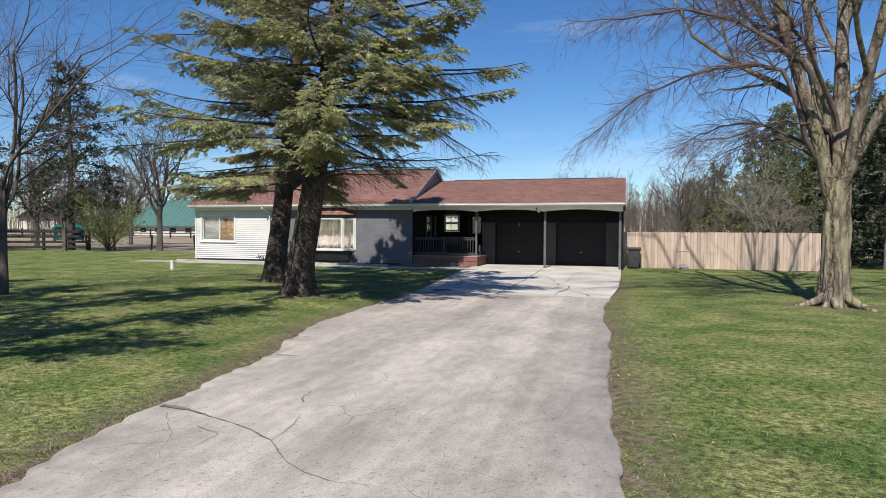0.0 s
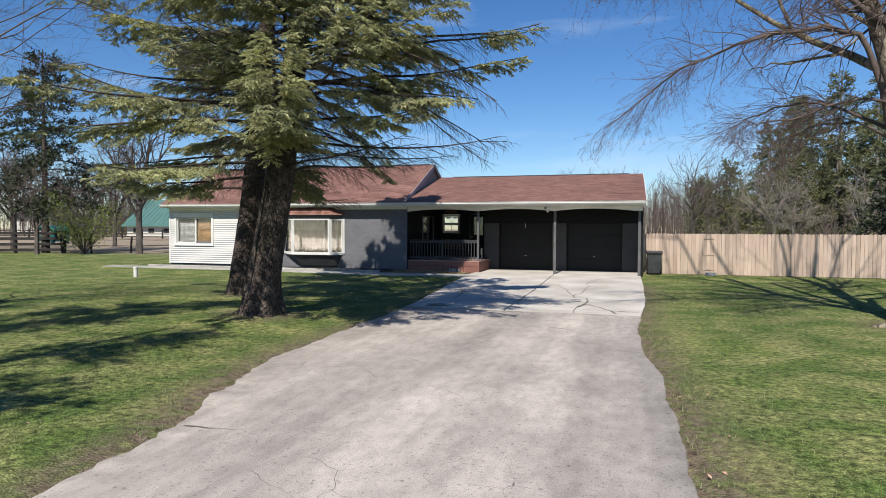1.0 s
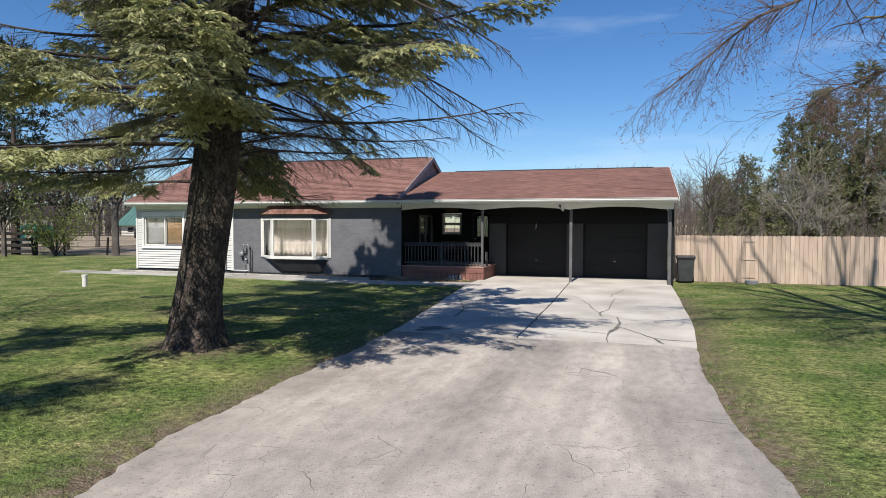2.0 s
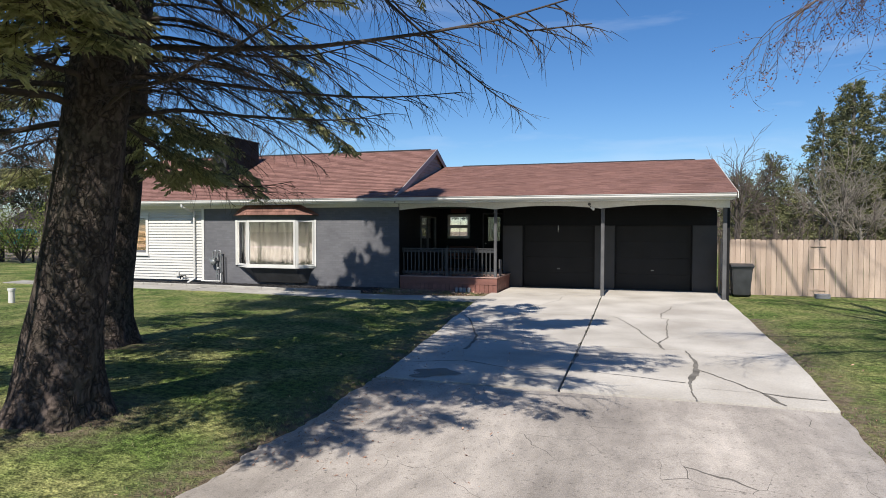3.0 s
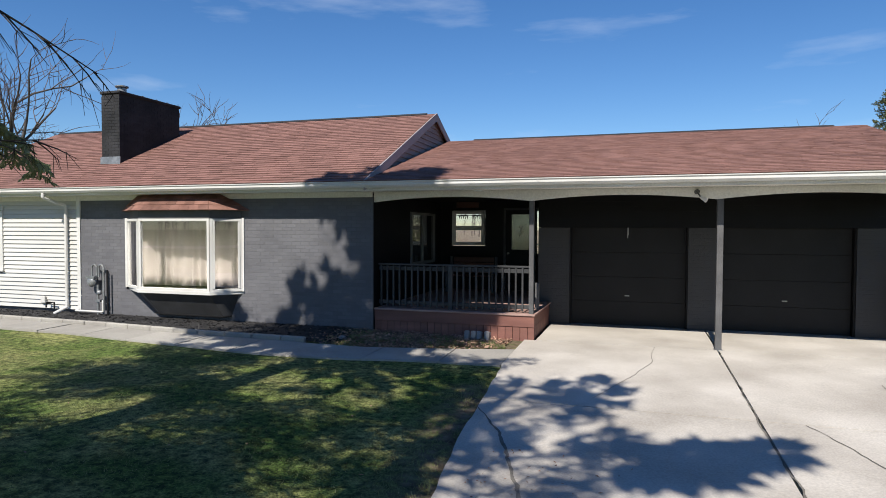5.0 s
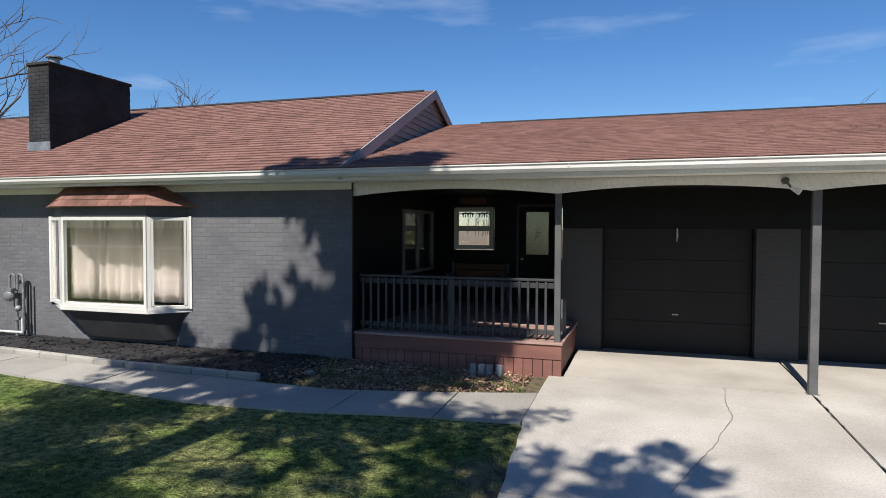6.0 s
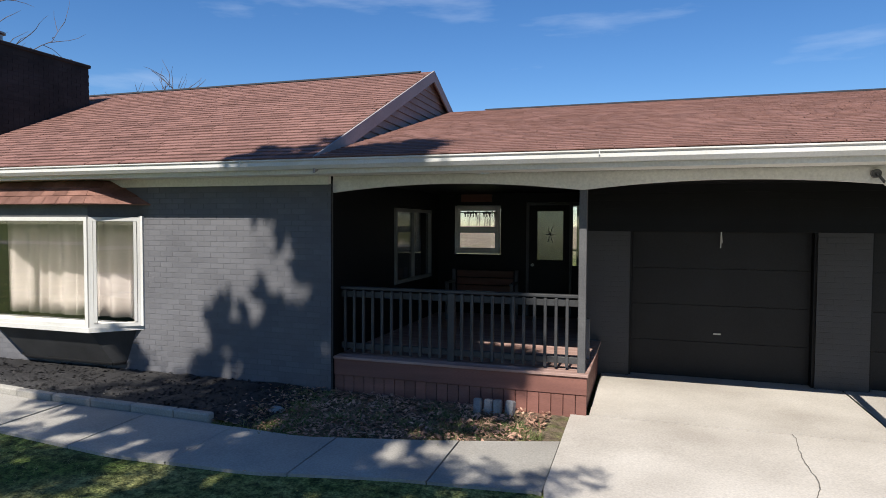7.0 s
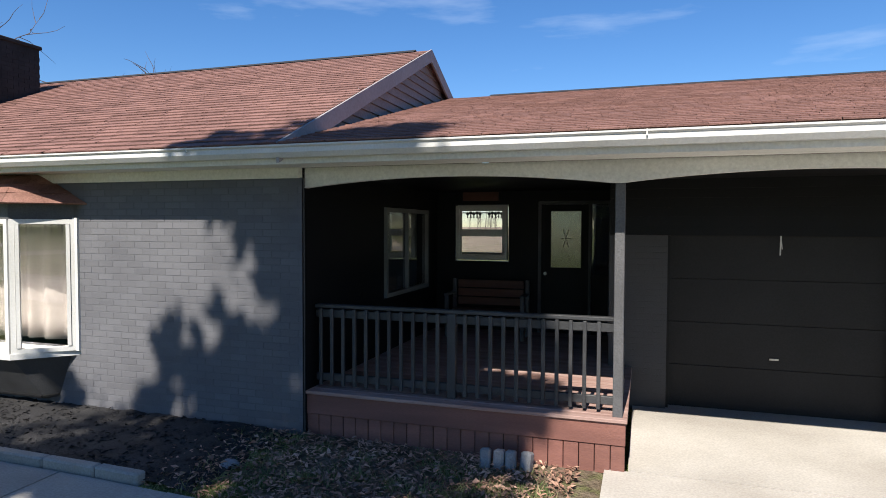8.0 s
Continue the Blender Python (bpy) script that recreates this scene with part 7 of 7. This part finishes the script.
# black rail fence and wire fence
rail_fence = thing("rail_fence", (-44.0, 34.0, 0.2), "black four-rail paddock fence", "fence")
fa, fb = np.array([-54.0, 26.5]), np.array([-38.6, 36.6])
steps = 6
for k in range(steps + 1):
    x, y = fa + (fb - fa) * k / steps
    part("post", soft(x - 0.08, x + 0.08, y - 0.08, y + 0.08, 0.0, 1.75), M_DARKRAIL, rail_fence)
ang = math.degrees(math.atan2(fb[1] - fa[1], fb[0] - fa[0]))
for k in range(steps):
    x, y = fa + (fb - fa) * (k + 0.5) / steps
    half = np.linalg.norm(fb - fa) / steps / 2
    for z in (0.40, 0.80, 1.20, 1.58):
        bm = soft(-half, half, -0.12, -0.085, z - 0.095, z + 0.095)
        bm.transform(pose(x, y, 0, 0, 0, ang))
        part("rail", bm, M_DARKRAIL, rail_fence)
wire = thing("wire_fence", (-34.0, 38.0, 0.2), "sagging wire fence on weathered posts", "fence")
wp = [(-38.6, 36.4), (-36.4, 36.8), (-34.0, 37.9), (-31.0, 39.2), (-28.0, 40.4), (-25.0, 41.6)]
for k, (x, y) in enumerate(wp):
    bm = bmesh.new()
    rod(bm, (x, y, 0.0), (x + 0.12 * ((k % 3) - 1), y, 1.35), 0.07, 8)
    part("post", bm, M_DARKRAIL, wire)
for z in (0.35, 0.75, 1.15):
    bm = bmesh.new()
    for p, q in zip(wp[:-1], wp[1:]):
        rod(bm, (*p, z), ((p[0] + q[0]) / 2, (p[1] + q[1]) / 2, z - 0.05), 0.012, 4)
        rod(bm, ((p[0] + q[0]) / 2, (p[1] + q[1]) / 2, z - 0.05), (*q, z), 0.012, 4)
    part("strand", bm, M_DARKRAIL, wire)
far_fence = thing("paddock_fence", (-80.0, 84.0, 0.2), "dark rail fence across the far paddock", "fence")
for k in range(26):
    x = -128.0 + k * 4.0
    part("post", boxes((x - 0.09, x + 0.09, 85.9, 86.1, 0.0, 1.7)), M_DARKRAIL, far_fence)
for z in (0.5, 0.95, 1.4):
    part("rail", boxes((-128, -28, 85.84, 85.88, z - 0.07, z + 0.07)), M_DARKRAIL, far_fence)

# teal play house
PX, PY = -62.4, 57.0
ph = thing("playhouse", (PX, PY, 0.3), "teal plastic playhouse with an arched roof in the paddock", "playhouse")
part("floor", soft(PX - 1.25, PX + 1.25, PY - 1.0, PY + 1.0, 0.40, 0.58), M_TEALPLASTIC, ph)
for sx in (-1.15, 1.15):
    for sy in (-0.9, 0.9):
        part("corner_post", soft(PX + sx - 0.1, PX + sx + 0.1, PY + sy - 0.1, PY + sy + 0.1, 0.02, 1.7), M_TEALPLASTIC, ph)
part("low_wall", soft(PX - 1.05, PX - 0.35, PY - 0.95, PY - 0.88, 0.58, 1.05), M_TEALPLASTIC, ph)
part("low_wall", soft(PX + 0.35, PX + 1.05, PY - 0.95, PY - 0.88, 0.58, 1.05), M_TEALPLASTIC, ph)
part("back_wall", soft(PX - 1.05, PX + 1.05, PY + 0.88, PY + 0.95, 0.58, 1.7), M_DARKRAIL, ph)
arch = [(1.4, 1.62), (1.28, 1.9), (0.8, 2.12), (0.0, 2.2), (-0.8, 2.12), (-1.28, 1.9), (-1.4, 1.62), (-1.15, 1.62), (-0.7, 1.9), (0.0, 1.98), (0.7, 1.9), (1.15, 1.62)]
part("roof", prism([(PX - u, w) for u, w in arch], "y", PY - 1.05, PY + 1.05), M_TEALPLASTIC, ph)

# barn and far house
barn = thing("barn", (-88.0, 103.0, 0.2), "long pale barn with a green metal roof", "barn")
part("wall", boxes((-92.5, -74.0, 100.5, 112.3, 0.0, 2.5)), M_BARNWALL, barn)
part("roof", prism([(99.6, 2.3), (106.4, 7.5), (113.2, 2.3), (113.2, 2.15), (106.4, 7.3), (99.6, 2.15)], "x", -93.2, -73.4), M_TEAL, barn)
for k in range(20):
    x = -93.0 + k
    part("roof_seam", prism([(99.58, 2.32), (106.4, 7.53), (106.4, 7.59), (99.58, 2.38)], "x", x, x + 0.05), M_TEAL, barn)
for x in (-91.0, -87.5, -84.0, -80.5):
    part("window", boxes((x, x + 1.3, 100.44, 100.5, 1.0, 1.8)), M_BLACK, barn)
fh = thing("far_house", (-194.0, 172.0, 0.2), "distant low grey house with a gabled roof", "house")
part("wall", boxes((-203.0, -185.0, 168.0, 180.0, 0.0, 5.2)), M_BARNWALL, fh)
part("roof", prism([(-204.0, 5.0), (-194.0, 9.4), (-184.0, 5.0)], "y", 167.0, 181.0), M_GREYROOF, fh)


def woods(name, n, place, heights, seed, material, label, category="woods", twigs=26, width=0.10):
    """Far leafless thicket: slender stems with rising twigs, too many to count."""
    rng = np.random.default_rng(seed)
    V, F, cnt = [], [], 0
    for _ in range(n):
        x, y = place(rng)
        h = rng.uniform(*heights)
        b = np.array([x, y, -0.1])
        top = b + np.array([rng.normal() * 0.06 * h, rng.normal() * 0.06 * h, h])
        seg = [(b, top, width * (0.6 + h / 14))]
        for _k in range(twigs):
            f = rng.uniform(0.22, 0.98)
            p = b + (top - b) * f
            a = rng.uniform(0, 2 * math.pi)
            l2 = h * rng.uniform(0.10, 0.34) * (1.1 - f * 0.6)
            q = p + np.array([math.cos(a) * 0.55, math.sin(a) * 0.55, rng.uniform(0.55, 1.0)]) * l2
            seg.append((p, q, width * 0.42))
            m = p + (q - p) * 0.5
            seg.append((m, m + np.array([math.cos(a + 1.3) * 0.5, math.sin(a + 1.3) * 0.5, 0.8]) * l2 * 0.5, width * 0.30))
        for p, q, w in seg:
            d = (q - p) / (np.linalg.norm(q - p) + 1e-9)
            u = np.cross(d, np.array([0.3, 1.0, 0.1]))
            u /= np.linalg.norm(u) + 1e-9
            v = np.cross(d, u)
            V += [p + u * w, p - u * w * 0.5 + v * w * 0.87, p - u * w * 0.5 - v * w * 0.87, q]
            F += [(cnt, cnt + 1, cnt + 3), (cnt + 1, cnt + 2, cnt + 3), (cnt + 2, cnt, cnt + 3)]
            cnt += 4
    tagged(sheet(name, V, F, material), label, category, kind="stuff")


woods("far_woods", 1150, lambda r: (r.uniform(-12, 50), r.uniform(105, 150)), (5.0, 12.0), 5, M_BRUSH, "bare grey-brown woods behind the house", "woods", 30, 0.065)
woods("far_woods", 420, lambda r: (r.uniform(-260, -40), r.uniform(125, 210)), (7.0, 13.0), 6, M_BRUSH, "bare grey-brown woods beyond the paddock")
woods("far_woods", 300, lambda r: (r.uniform(-150, -50), r.uniform(118, 150)), (9.0, 15.0), 11, M_BRUSH, "hazy bare trees beyond the paddock", "woods", 38, 0.07)
woods("brushwood", 260, lambda r: (r.uniform(-118, -93), r.uniform(96, 125)), (3.5, 7.5), 7, M_BRUSH, "reddish bare brush beside the barn", "brush", 30, 0.08)
woods("brushwood", 200, lambda r: (r.uniform(3, 36), r.uniform(46, 64)), (1.8, 4.5), 8, M_BRUSH, "bare undergrowth behind the board fence", "brush", 24, 0.035)
woods("brushwood", 130, lambda r: (r.uniform(10.8, 30), r.uniform(31, 44)), (1.5, 3.5), 9, M_BRUSH, "bare undergrowth beyond the fence end", "brush", 24, 0.025)
woods("far_woods", 260, lambda r: (r.uniform(-120, 160), r.uniform(-120, -70)), (8.0, 14.0), 10, M_BRUSH, "bare grey-brown woods across the road", "woods", 18)


# ---------------------------------------------------------------- pieces
brick_courses(-16.60, -9.035, 0.13, 2.88, ((-15.27, -12.06, 0.80, 2.46),), -10.75, FY, brick_wall, WHOLE_BRICK, M_BRICKS, "bricks")
shingles(roof, LEFT_WALL - 0.1, GABLE_X - 0.002, EAVE_Y - 0.03, EAVE_Z - 0.012, RIDGE_Y, RIDGE_Z, (-11.6, -9.0))
shingles(roof2, GABLE_X + 0.04, RIGHT_END + 0.03, EAVE_Y - 0.03, EAVE_Z - 0.008, R2_Y, R2_Z, (-9.0, 1.0), seed=7)
